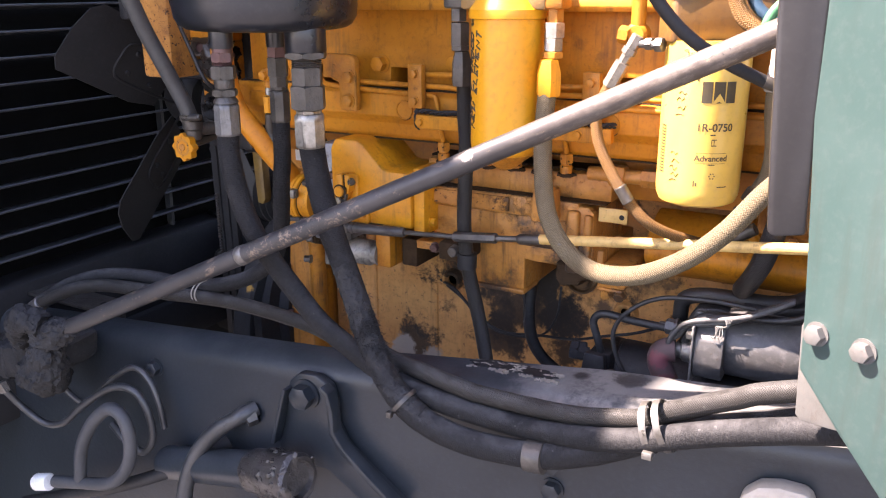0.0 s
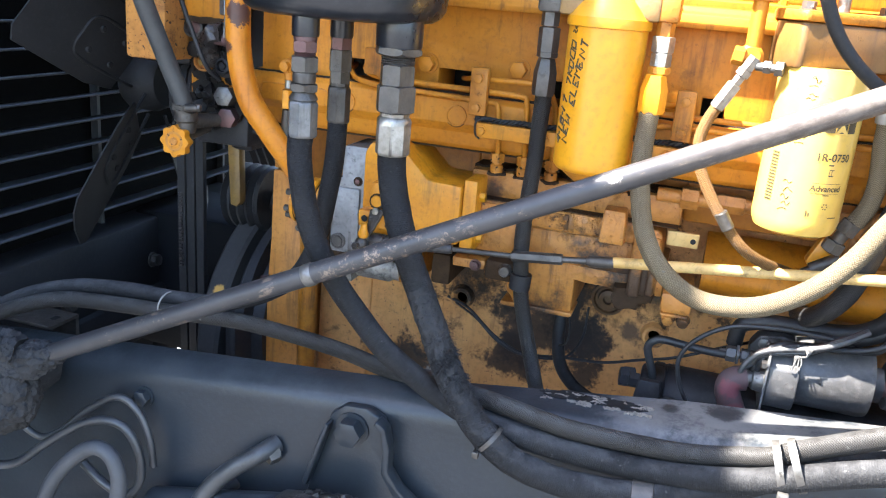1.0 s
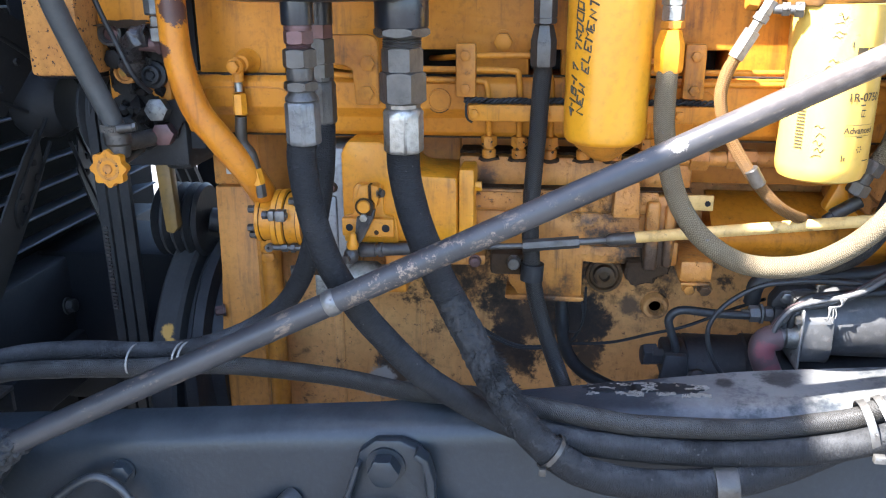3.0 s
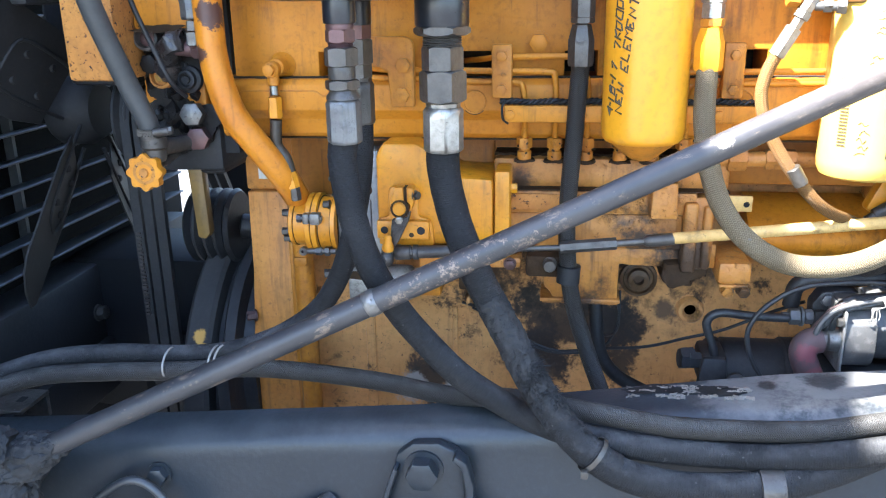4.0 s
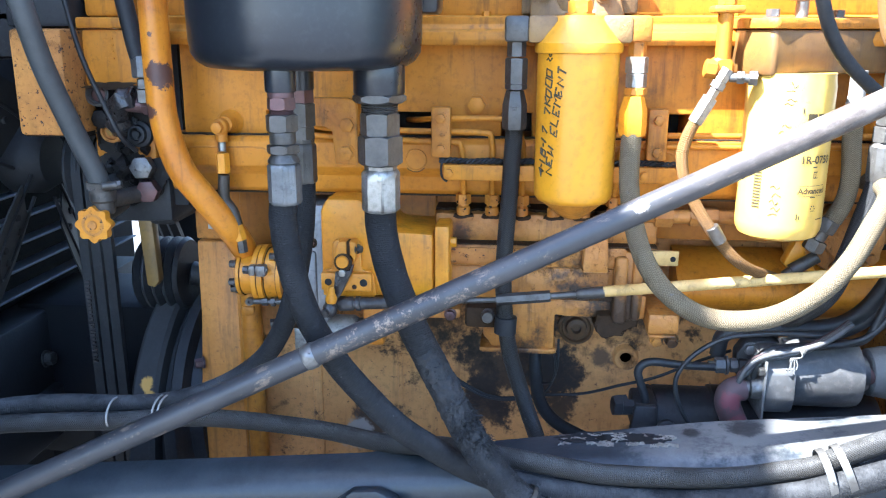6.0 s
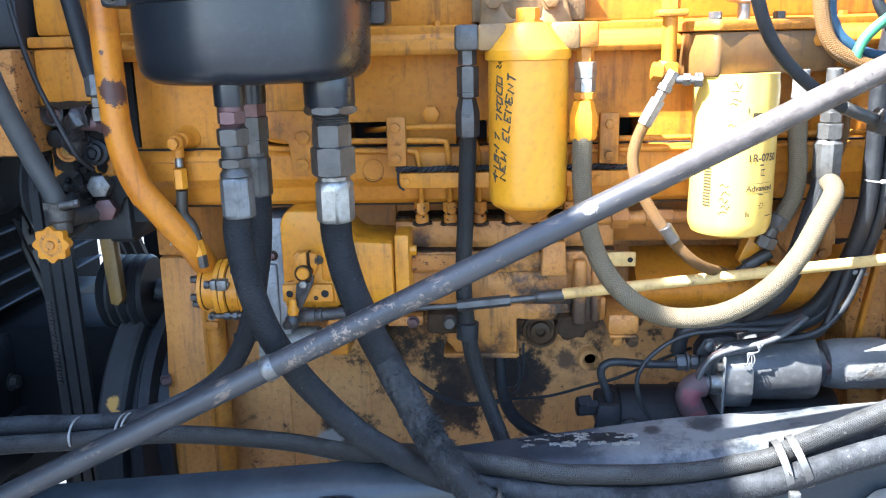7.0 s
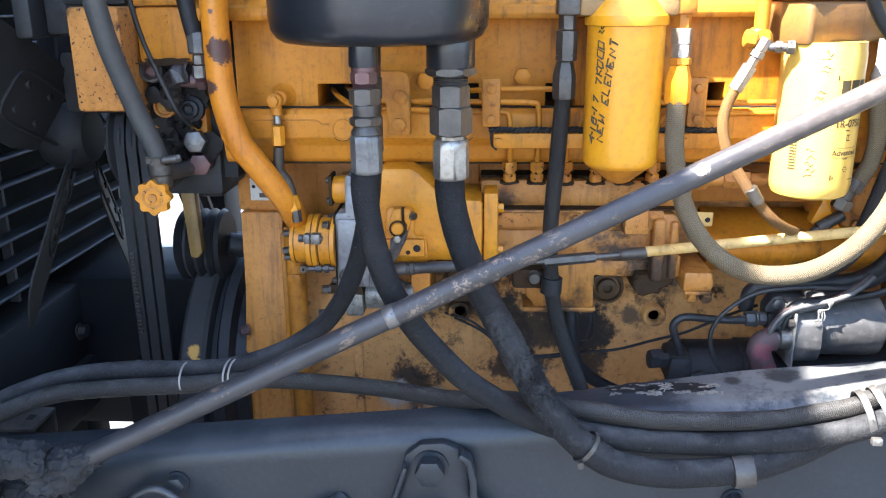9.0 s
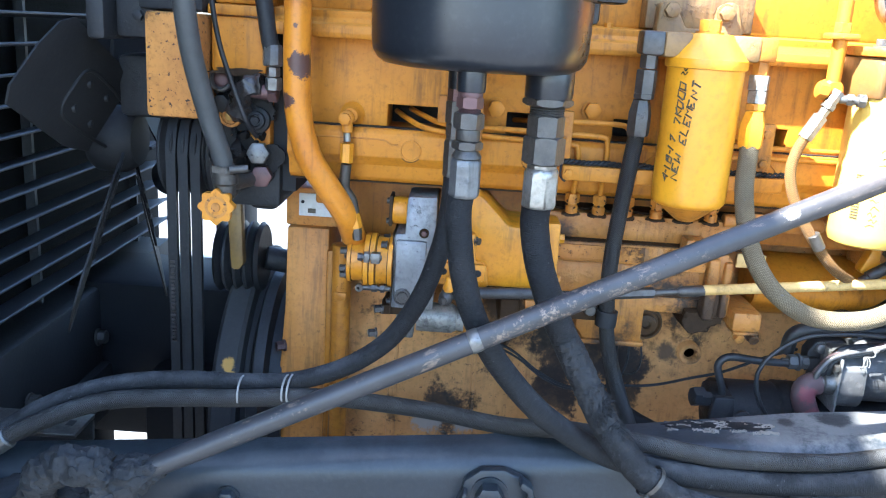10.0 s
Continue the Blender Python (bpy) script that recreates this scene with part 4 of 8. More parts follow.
def governor():
    b = B()
    prism(b, [(-0.7205, 1.266), (-0.7205, 1.374), (-0.712, 1.390), (-0.672, 1.390), (-0.662, 1.384), (-0.628, 1.350), (-0.580, 1.348), (-0.580, 1.266)], 0.992, 1.19, "y", 0.005)
    gov = part("governor", b, YELLOW_OILY, engine, "bright yellow governor housing smeared with oil")
    part("end_flange", box(B(), -0.5785, -0.560, 0.996, 1.19, 1.258, 1.357, 0.003), YELLOW_OILY, gov)
    for z in (1.333, 1.275):
        part("flange_bolt", bolt(B(), (-0.5605, 1.015, z), (1, 0, 0), 0.011, 0.007), YELLOW_BRIGHT, gov)
    # the lever's cast pad, its split clamp on the shaft and the arm down to the link
    b = B()
    prism(b, [(-0.7180, 1.266), (-0.7185, 1.296), (-0.715, 1.300), (-0.708, 1.301), (-0.7055, 1.304), (-0.7055, 1.334), (-0.7005, 1.3395), (-0.674, 1.3405), (-0.669, 1.336), (-0.669, 1.304), (-0.666, 1.301), (-0.658, 1.300), (-0.653, 1.295), (-0.6505, 1.270), (-0.652, 1.266)], 0.9865, 0.995, "y", 0.0035)
    box(b, -0.7190, -0.6550, 0.9785, 0.990, 1.2755, 1.2985, 0.0022)
    pad = part("lever_plate", b, YELLOW_OILY, gov)
    for x, r in ((-0.7095, 0.0042), (-0.665, 0.0046)):
        part("hole", lathe(B(), (x, 0.9782, 1.287), (0, -1, 0), [(0, 0), (r, 0), (r + 0.0004, 0.0003)], 14), DARK, pad)
    for x, z, r in ((-0.698, 1.2882, 0.0022), (-0.6765, 1.2815, 0.0028)):
        part("hole", lathe(B(), (x, 0.9782, z), (0, -1, 0), [(0, 0), (r, 0), (r + 0.0003, 0.0002)], 10), OIL_DIRT, pad)
    b = B()
    prism(b, [(-0.6985, 1.310), (-0.6995, 1.325), (-0.696, 1.335), (-0.6935, 1.3415), (-0.6835, 1.3425), (-0.6832, 1.324), (-0.678, 1.318), (-0.6785, 1.310), (-0.683, 1.304), (-0.693, 1.303)], 0.968, 0.9868, "y", 0.0018)
    prism(b, [(-0.6795, 1.325), (-0.6797, 1.3425), (-0.6715, 1.3405), (-0.6695, 1.332), (-0.6735, 1.316), (-0.6765, 1.314), (-0.6755, 1.320)], 0.969, 0.9868, "y", 0.0015)
    lever = part("throttle_lever", b, YELLOW_OILY, gov, "oily yellow split clamp of the throttle lever")
    part("shaft_end", lathe(B(), (-0.6885, 0.9685, 1.3165), (0, -1, 0), [(0.0082, 0), (0.0078, 0.0035), (0.0066, 0.0045), (0, 0.0045)], 20), YELLOW_OILY, lever)
    part("shaft_groove", lathe(B(), (-0.6880, 0.9684, 1.3160), (0, -1, 0), [(0.0113, 0), (0.0113, 0.0008), (0.0080, 0.0010)], 20), OIL_DIRT, lever, "oil-black groove round the shaft")
    part("clamp_slot", box(B(), -0.6836, -0.6793, 0.971, 0.986, 1.320, 1.341), OIL_DIRT, lever, "oil-black clamp slot")
    part("clamp_screw", bolt(B(), (-0.6705, 0.973, 1.332), (1, -0.55, 0), 0.0085, 0.005), DULL_STEEL, lever)
    part("lever_nut", hexa(B(), (-0.6885, 0.9665, 1.3035), (0, -1, 0), 0.0085, 0.005), BRIGHT_STEEL, lever, "small bright nut")
    b = prism(B(), [(-0.6975, 1.304), (-0.6800, 1.306), (-0.6785, 1.312), (-0.6745, 1.314), (-0.6770, 1.303), (-0.6905, 1.276), (-0.6960, 1.268), (-0.7000, 1.270), (-0.7005, 1.279)], 0.9655, 0.9725, "y", 0.0015)
    part("lever_arm", b, GREASY_STEEL, lever, "oil-blackened lever arm")
    part("ball_stud", lathe(B(), (-0.7020, 0.959, 1.2665), (0.03, 0, 1), [(0, 0), (0.0062, 0), (0.0072, 0.003), (0.0072, 0.006), (0.0048, 0.012), (0.0046, 0.017), (0.0030, 0.0195), (0, 0.0195)], 16), YELLOW_OILY, gov, "yellow ball stud")
    b = lathe(B(), (-0.7050, 0.960, 1.2485), (0.05, 0, 1), [(0, 0), (0.006, 0), (0.0085, 0.003), (0.0092, 0.008), (0.0085, 0.013), (0.0060, 0.016), (0.0060, 0.020), (0, 0.020)], 18)
    hexa(b, (-0.7075, 0.9525, 1.2555), (-0.3, -1, 0), 0.0095, 0.006)
    part("ball_joint", b, GREASY_STEEL, gov, "greasy black ball joint")
    # the silver timing unit and the yellow drive in front of the governor
    b = B()
    prism(b, [(-0.779, 1.218), (-0.779, 1.319), (-0.775, 1.323), (-0.7645, 1.3235), (-0.7635, 1.372), (-0.760, 1.3745), (-0.7235, 1.3755), (-0.7215, 1.218)], 1.020, 1.19, "y", 0.003)
    box(b, -0.7765, -0.734, 1.0155, 1.10, 1.220, 1.3155, 0.004)
    alu = part("timing_unit", b, ALU, engine, "bare cast aluminium timing unit")
    screw = part("set_screw", lathe(B(), (-0.739, 1.0205, 1.326), (0, -1, 0), [(0.0068, 0), (0.0066, 0.0022), (0.0052, 0.0030), (0.0046, 0.0018), (0.0042, 0.0018), (0.0036, 0.0040), (0, 0.0042)], 18), OIL_DIRT, alu, "oily ring round a set screw")
    part("screw_head", hexa(B(), (-0.739, 1.0185, 1.326), (0, -1, 0), 0.0068, 0.0030), RUST_NUT, screw, "rusty set screw")
    part("round_plug", lathe(B(), (-0.764, 1.0158, 1.236), (0, -1, 0), [(0.0120, 0), (0.0118, 0.0014), (0.0098, 0.0022), (0.0092, 0.0012), (0.0075, 0.0012), (0.0070, 0.0030), (0, 0.0034)], 22), GREASY_STEEL, alu, "oily black round plug")
    part("lower_edge", caked(box(B(), -0.7915, -0.748, 1.026, 1.10, 1.2055, 1.2175, 0.002), 2.0, 1), OIL_DIRT, alu, "oil-caked lower edge of the unit")
    for x, z in ((-0.791, 1.212), (-0.798, 1.176)):
        part("corner_bolt", bolt(B(), (x, 1.0305, z), (-1, -0.3, 0), 0.010, 0.010), GREASY_STEEL, alu)
    b = B()
    lathe(b, (-0.744, 1.055, 1.196), (1, 0, 0), [(0, 0), (0.020, 0), (0.021, 0.004), (0.021, 0.05), (0.017, 0.056), (0.018, 0.067), (0, 0.067)], 24)
    box(b, -0.772, -0.747, 1.032, 1.12, 1.17, 1.2065, 0.003)
    part("screen_housing", b, ALU_GREASY, engine, "dull grease-smeared metal screen housing")
    part("side_lug", box(B(), -0.680, -0.652, 1.045, 1.16, 1.178, 1.235, 0.004), YELLOW_GRIMY, engine)
    part("side_lug", box(B(), -0.628, -0.600, 1.04, 1.16, 1.19, 1.235, 0.004), OIL_DIRT, engine)
    foot = part("governor_foot", prism(B(), [(-0.594, 1.2255), (-0.595, 1.2385), (-0.549, 1.2395), (-0.547, 1.236), (-0.549, 1.2265)], 1.030, 1.10, "y", 0.0015), PUMP_YELLOW, engine)
    part("foot_bolt", bolt(B(), (-0.561, 1.030, 1.232), (0, -1, 0), 0.0115, 0.007), RUST_NUT, foot, "rust-brown bolt")
    cap = part("timer_cap", lathe(B(), (-0.784, 1.052, 1.349), (1, 0, 0), [(0, 0), (0.0175, 0), (0.0188, 0.003), (0.0188, 0.017), (0.0175, 0.021), (0, 0.021)], 26), YELLOW_OILY, engine)
    part("cap_flange", box(B(), -0.7885, -0.7842, 1.034, 1.07, 1.329, 1.371, 0.001), OIL_DIRT, cap, "oil-black flange edge")
    for z in (1.336, 1.364):
        part("cap_bolt", bolt(B(), (-0.7885, 1.0385, z), (-1, 0, 0), 0.007, 0.003), GREASY_STEEL, cap)
    b = B()
    lathe(b, (-0.842, 1.040, 1.2775), (1, 0, 0), [(0, 0), (0.029, 0), (0.0305, 0.001), (0.0305, 0.0055), (0.0285, 0.0062), (0.0285, 0.022), (0.032, 0.0235), (0.0378, 0.0238), (0.0385, 0.0245), (0.0385, 0.0305), (0.0360, 0.0310), (0.0360, 0.0318), (0.0390, 0.0322), (0.0390, 0.0385), (0.0375, 0.0392), (0.0345, 0.0396), (0.0335, 0.056), (0.0365, 0.0568), (0.0365, 0.0622), (0, 0.0622)], 40)
    drive = part("drive_cover", b, YELLOW_OILY, engine, "oily yellow drive cover with bolted flanges")
    for x, r in ((-0.8365, 0.0297), (-0.8112, 0.0375), (-0.8022, 0.0358), (-0.7865, 0.0352)):
        part("joint", lathe(B(), (x, 1.040, 1.2775), (1, 0, 0), [(0.02, 0), (r, 0), (r, 0.0009), (0.02, 0.0009)], 36), OIL_DIRT, drive, "oil-black joint line")
    part("unit_gasket", box(B(), -0.7812, -0.7792, 1.0195, 1.12, 1.208, 1.322, 0.0005), OIL_DIRT, alu, "black gasket edge")
    for z in (1.300, 1.262, 1.228):
        part("edge_bolt", bolt(B(), (-0.7812, 1.0205, z), (-1, -0.35, 0), 0.0065, 0.004), GREASY_STEEL, alu)
    for w in (0.75, -0.25, -0.75, 1.9, 3.2, 4.4):
        y, z = 1.040 - 0.0245 * math.cos(w), 1.2775 + 0.0245 * math.sin(w)
        part("cover_bolt", bolt(B(), (-0.842, y, z), (-1, 0, 0), 0.0085, 0.0075), GREASY_STEEL, drive)
    for w in (0.95, -1.0, 2.2):
        y, z = 1.040 - 0.0360 * math.cos(w), 1.2775 + 0.0360 * math.sin(w)
        part("flange_bolt", bolt(B(), (-0.7875, y, z), (-1, 0, 0), 0.0085, 0.007), GREASY_STEEL, drive)
    # the plated band clamp over the middle flange
    b = box(B(), -0.8165, -0.8085, 0.992, 1.004, 1.2875, 1.3005, 0.0015)
    box(b, -0.8070, -0.7945, 0.991, 1.004, 1.2870, 1.3010, 0.0015)
    rod(b, (-0.822, 0.9975, 1.294), (-0.7925, 0.9975, 1.294), 0.0035, 10)
    clamp = part("band_clamp", b, STEEL, drive, "oil-stained plated band clamp")
    part("clamp_screw", hexa(B(), (-0.8245, 0.9975, 1.294), (1, 0, 0), 0.0095, 0.0065), GREASY_STEEL, clamp)
    b = B()
    rod(b, (-0.822, 1.01, 1.2475), (-0.780, 1.01, 1.2480), 0.0036, 10)
    hexa(b, (-0.806, 1.01, 1.2477), (1, 0, 0), 0.0095, 0.008), hexa(b, (-0.794, 1.01, 1.2478), (1, 0, 0), 0.0105, 0.006), lathe(b, (-0.8225, 1.01, 1.2475), (0, -1, 0), [(0.0022, -0.004), (0.0052, -0.004), (0.0056, 0), (0.0052, 0.004), (0.0022, 0.004), (0.0022, -0.004)], 14)
    part("drain_fitting", b, DULL_STEEL, drive, "small dulled drain fitting")
    # linkage that runs back along the pump
    b = B()
    lathe(b, (-0.698, 0.975, 1.2595), (1, 0, 0.06), [(0, 0), (0.0070, 0.0005), (0.0088, 0.003), (0.0088, 0.020), (0.0070, 0.0215), (0.0070, 0.0235), (0.0092, 0.0245), (0.0092, 0.0295), (0.0078, 0.0305), (0.0074, 0.113), (0.0062, 0.117), (0.0034, 0.1175), (0, 0.1175)], 20)
    part("link_sleeve", b, GREASY_STEEL, engine, "oil-blackened link sleeve")
    b = B()
    pipe(b, [(-0.582, 0.975, 1.2664), (-0.54, 0.975, 1.2690), (-0.495, 0.975, 1.2718)], 0.0034, 10, 2)
    hexa(b, (-0.500, 0.975, 1.2716), (1, 0, 0.105), 0.0125, 0.066, 0.52)
    pipe(b, [(-0.435, 0.975, 1.2784), (-0.40, 0.975, 1.2822), (-0.372, 0.975, 1.2860)], 0.0042, 10, 2)
    lathe(b, (-0.404, 0.975, 1.2818), (1, 0, 0.115), [(0.005, 0), (0.0072, 0.004), (0.0074, 0.02), (0.0070, 0.034)], 14)
    part("control_link", b, DULL_STEEL, engine, "dark oily turnbuckle link")
    part("control_tube", rod(B(), (-0.372, 0.975, 1.2860), (0.16, 0.975, 1.343), 0.0068), TAN, engine, "pale yellow control tube")


governor()


def front_end():
    """Housing, pipes and fittings at the fan end of the engine."""
    b = B()
    prism(b, [(-0.958, 1.287), (-0.958, 1.346), (-0.86, 1.346), (-0.86, 1.287)], 1.178, 1.30, "y", 0.003)
    prism(b, [(-0.953, 1.2875), (-0.955, 1.16), (-0.962, 1.06), (-0.978, 0.98), (-1.0, 0.90), (-0.890, 0.90), (-0.888, 1.2875)], 1.165, 1.30, "y", 0.004)
    part("timing_housing", b, YELLOW_DUSTY, engine, "dust-dulled yellow timing gear housing")
    b = B()
    rod(b, (-0.8625, 1.128, 0.88), (-0.8625, 1.128, 1.275), 0.0148, 22)
    prism(b, [(-0.871, 1.2045), (-0.853, 1.2045), (-0.852, 1.197), (-0.856, 1.1915), (-0.868, 1.1915), (-0.8725, 1.197)], 1.1105, 1.13, "y", 0.0015)
    box(b, -0.888, -0.875, 1.14, 1.19, 0.9, 1.26, 0.003)
    part("drain_tube", b, YELLOW_GRIMY, engine)
    b = B()
    pipe(b, [(-0.905, 0.975, 1.72), (-0.905, 0.974, 1.62), (-0.905, 0.974, 1.55), (-0.903, 0.975, 1.485), (-0.890, 0.98, 1.428), (-0.866, 0.992, 1.386), (-0.843, 1.01, 1.345), (-0.836, 1.04, 1.310)], 0.0168, 20)
    part("water_pipe", b, PIPE_YELLOW, engine, "bent yellow pipe with flaked paint patches")
    b = lathe(B(), (-0.843, 1.0405, 1.477), (0, -1, 0), [(0.0165, 0), (0.0165, 0.003), (0.0135, 0.006), (0.0110, 0.014), (0.0095, 0.026), (0, 0.026)], 24)
    lathe(b, (-0.847, 1.020, 1.4745), (0, -1, 0), [(0.0102, 0), (0.0102, 0.016), (0.0085, 0.018), (0, 0.018)], 24)
    hexa(b, (-0.847, 1.0025, 1.4745), (0, -1, 0), 0.0125, 0.008)
    rod(b, (-0.846, 1.010, 1.470), (-0.8455, 1.009, 1.4555), 0.0072)
    banjo = part("banjo_fitting", b, YELLOW, engine)
    part("neck", rod(B(), (-0.8455, 1.008, 1.456), (-0.845, 1.006, 1.444), 0.0048), BRIGHT_STEEL, banjo, "bright plated neck")
    part("hose_end", hexa(B(), (-0.845, 1.006, 1.4175), (0, 0, 1), 0.0150, 0.025), YELLOW_OILY, banjo)
    part("hose_end", hexa(B(), (-0.8285, 1.008, 1.330), (-0.25, 0, 1), 0.0135, 0.022), YELLOW_OILY, banjo)
    part("short_hose", pipe(B(), [(-0.845, 1.006, 1.415), (-0.8465, 1.006, 1.395), (-0.846, 1.007, 1.382), (-0.837, 1.008, 1.368), (-0.8325, 1.008, 1.350)], 0.0072, 12), paint("oil_dark_hose", (0.045, 0.036, 0.024), (0.03, 0.024, 0.017), (0.015, 0.012, 0.01), 0.5, 30.0, relief=0.6), banjo, "short oil-darkened hose")
    part("hose_nut", hexa(B(), (-0.827, 1.009, 1.314), (-0.1, 0, 1), 0.0115, 0.018), DULL_STEEL, banjo)
    plate = part("data_plate", box(B(), -0.938, -0.868, 1.1755, 1.1785, 1.303, 1.338, 0.001), LABEL, engine, "small white metal data plate")
    part("plate_text", box(B(), -0.924, -0.912, 1.1748, 1.1758, 1.308, 1.315), PRINT, plate)
    part("plate_dot", lathe(B(), (-0.932, 1.1752, 1.325), (0, -1, 0), [(0, 0), (0.0025, 0), (0.0028, 0.0006)], 12), DARK, plate)
    # compressor-like blocks above the belts
    b = B()
    box(b, -1.100, -1.032, 0.992, 1.25, 1.462, 1.592, 0.006)
    part("front_block", b, RUST_YELLOW, engine, "rust-speckled yellow cast block")
    b = B()
    box(b, -1.028, -0.955, 1.030, 1.25, 1.520, 1.592, 0.006)
    box(b, -1.031, -0.945, 1.026, 1.25, 1.5925, 1.606, 0.003)
    box(b, -1.028, -0.95, 1.045, 1.25, 1.6065, 1.70, 0.006)
    for i in range(4):
        box(b, -0.998, -0.985, 1.0275, 1.032, 1.555 + 0.008 * i, 1.557 + 0.008 * i)
    part("front_block", b, YELLOW, engine)
    b = B()
    box(b, -1.040, -0.956, 1.062, 1.25, 1.402, 1.522, 0.006)
    part("front_face", b, YELLOW_GRIMY, engine, "yellow front face half buried in grease")
    for k, (cx, cz, rx, rz) in enumerate(((-0.999, 1.502, 0.042, 0.030), (-0.982, 1.470, 0.034, 0.022), (-1.012, 1.462, 0.028, 0.026), (-0.976, 1.400, 0.034, 0.036), (-1.010, 1.410, 0.030, 0.026))):
        part("caked_grease", prism(B(), ragged((cx, cz), rx, rz, 4.0 + k * 2.3, 64, 0.45), 1.0565 + 0.0007 * k, 1.0635, "y"), GREASE, engine, "ragged black film of caked grease")
    part("caked_grease", prism(B(), ragged((-0.992, 1.522), 0.036, 0.005, 31.0, 64, 0.6), 1.0275, 1.0315, "y"), OIL_DIRT, engine, "ragged black film of caked grease")
    part("lower_face", lumpy(box(B(), -1.038, -0.944, 1.068, 1.25, 1.338, 1.4015, 0.008), 0.003, 40.0), BLACK_METAL, engine, "grease-black casting under the front face")
    part("block_bracket", box(B(), -1.118, -1.034, 1.02, 1.25, 1.5935, 1.68, 0.006), BLACK_METAL, engine, "dark bracket on top of the front block")
    # A dark box fills the gap, its shade given as colour.
    part("front_gap_shade", box(B(), -0.957, -0.924, 1.078, 1.2, 1.36, 1.60), DARK, engine, "dark box that stands in for the shaded gap beside the front face")
    rng = random.Random(21)
    for i in range(26):
        x, z, r = rng.uniform(-1.032, -0.962), rng.uniform(1.392, 1.528), rng.uniform(0.004, 0.011)
        blob = lathe(B(), (x, 1.056, z - r), (0, 0, 1), [(0, 0), (r * 0.7, r * 0.3), (r, r), (r * 0.75, r * 1.6), (0, r * 2)], 12)
        part("caked_grease", lumpy(blob, r * 0.9, 90.0, i * 1.7), GREASE if i % 3 else CAKED, engine, "lump of black caked grease")
    # open port with a bright rim, oily casting with its union, two plugged ports
    b = lathe(B(), (-1.020, 1.056, 1.509), (0.1, -1, 0.1), [(0.016, 0), (0.0155, 0.018), (0.0125, 0.020), (0.0105, 0.016), (0.0095, 0.010), (0, 0.009)], 24)
    part("port_fitting", b, STEEL, engine, "bare steel union nut")
    part("port_seat", lathe(B(), (-1.0192, 1.046, 1.510), (0.1, -1, 0.1), [(0.0105, 0), (0.0085, 0.0015), (0.004, 0.002), (0, 0.0015)], 18), RUST_NUT, engine, "rusty seat in a union nut")
    b = lathe(B(), (-1.018, 1.055, 1.480), (0, -1, -0.1), [(0.013, 0), (0.012, 0.016), (0.007, 0.018), (0, 0.018)], 7)
    part("port_fitting", lumpy(b, 0.002, 80.0), GREASE, engine, "small oily square plug")
    b = pipe(B(), [(-0.997, 1.052, 1.478), (-0.992, 1.036, 1.487), (-0.984, 1.028, 1.499), (-0.973, 1.027, 1.506), (-0.960, 1.028, 1.507)], 0.0135, 18)
    lathe(b, (-0.996, 1.050, 1.476), (0.1, -0.7, 0.5), [(0.019, -0.008), (0.019, 0.004), (0.015, 0.010), (0.012, 0.012)], 20)
    part("oily_elbow", lumpy(b, 0.0045, 85.0, 2.0), paint("wet_oily_black_casting", (0.020, 0.018, 0.018), (0.034, 0.030, 0.029), (0.075, 0.062, 0.050), 0.5, 38.0, relief=1.0, rough=(0.16, 0.42), grease=0.8, lumps=0.8, oil_tone=(0.010, 0.008, 0.007)), engine, "wet oily dark cast elbow")
    b = lathe(B(), (-1.008, 1.056, 1.462), (0.05, -1, 0.1), [(0.0155, 0), (0.0150, 0.010), (0.0118, 0.012), (0.0105, 0.006), (0, 0.006)], 24)
    part("port_fitting", b, RUST_YELLOW, engine, "dirty ring round a plug")
    part("brass_plug", hexa(B(), (-1.0078, 1.050, 1.4625), (0.05, -1, 0.1), 0.0115, 0.006), paint("dull_brass", (0.32, 0.19, 0.05), (0.22, 0.12, 0.035), (0.05, 0.03, 0.015), 0.5, 60.0, rough=(0.3, 0.5), metal=0.7, grease=0.6), engine, "small dull brass plug")
    b = lathe(B(), (-0.973, 1.057, 1.4585), (0, -1, 0.05), [(0.0180, 0), (0.0170, 0.006), (0.0125, 0.008), (0.0115, 0.014), (0.0085, 0.015), (0.0075, 0.010), (0.0048, 0.010), (0.0042, 0.013), (0, 0.013)], 24)
    part("port_fitting", b, BLACK_METAL, engine, "black flared port with a stub inside")
    part("sender_plug", bolt(B(), (-0.971, 1.060, 1.414), (0.1, -1, 0.1), 0.0265, 0.022, False), STEEL, engine, "large bare steel hexagon plug")
    part("sender_plug", bolt(B(), (-0.967, 1.060, 1.384), (0.1, -1, 0), 0.0265, 0.020, False), RUST_NUT, engine, "large rusty hexagon plug")
    b = B()
    rod(b, (-0.975, 1.03, 1.50), (-0.942, 1.03, 1.497), 0.010)
    hexa(b, (-0.952, 1.03, 1.498), (1, 0, 0), 0.022, 0.012)
    part("elbow", b, RUST_NUT, engine, "reddish corroded elbow")
    b = B()
    box(b, -0.995, -0.955, 1.10, 1.25, 1.325, 1.36, 0.008)
    part("pump_body", b, BLACK_METAL, engine)
    # The bar's yellow is darkened in its colour to stand for shadow.
    part("tension_bar", prism(B(), [(-1.054, 1.350), (-1.030, 1.350), (-1.026, 1.215), (-1.034, 1.205), (-1.046, 1.208)], 1.185, 1.205, "y", 0.003), paint("shaded_olive_bar", (0.22, 0.13, 0.03), (0.15, 0.09, 0.03), (0.04, 0.03, 0.02), 0.6, 14.0), engine, "yellow belt tension bar darkened for the shadow it stands in")
    b = B()
    prof = [(0.0, 0.0), (0.055, 0.0)]
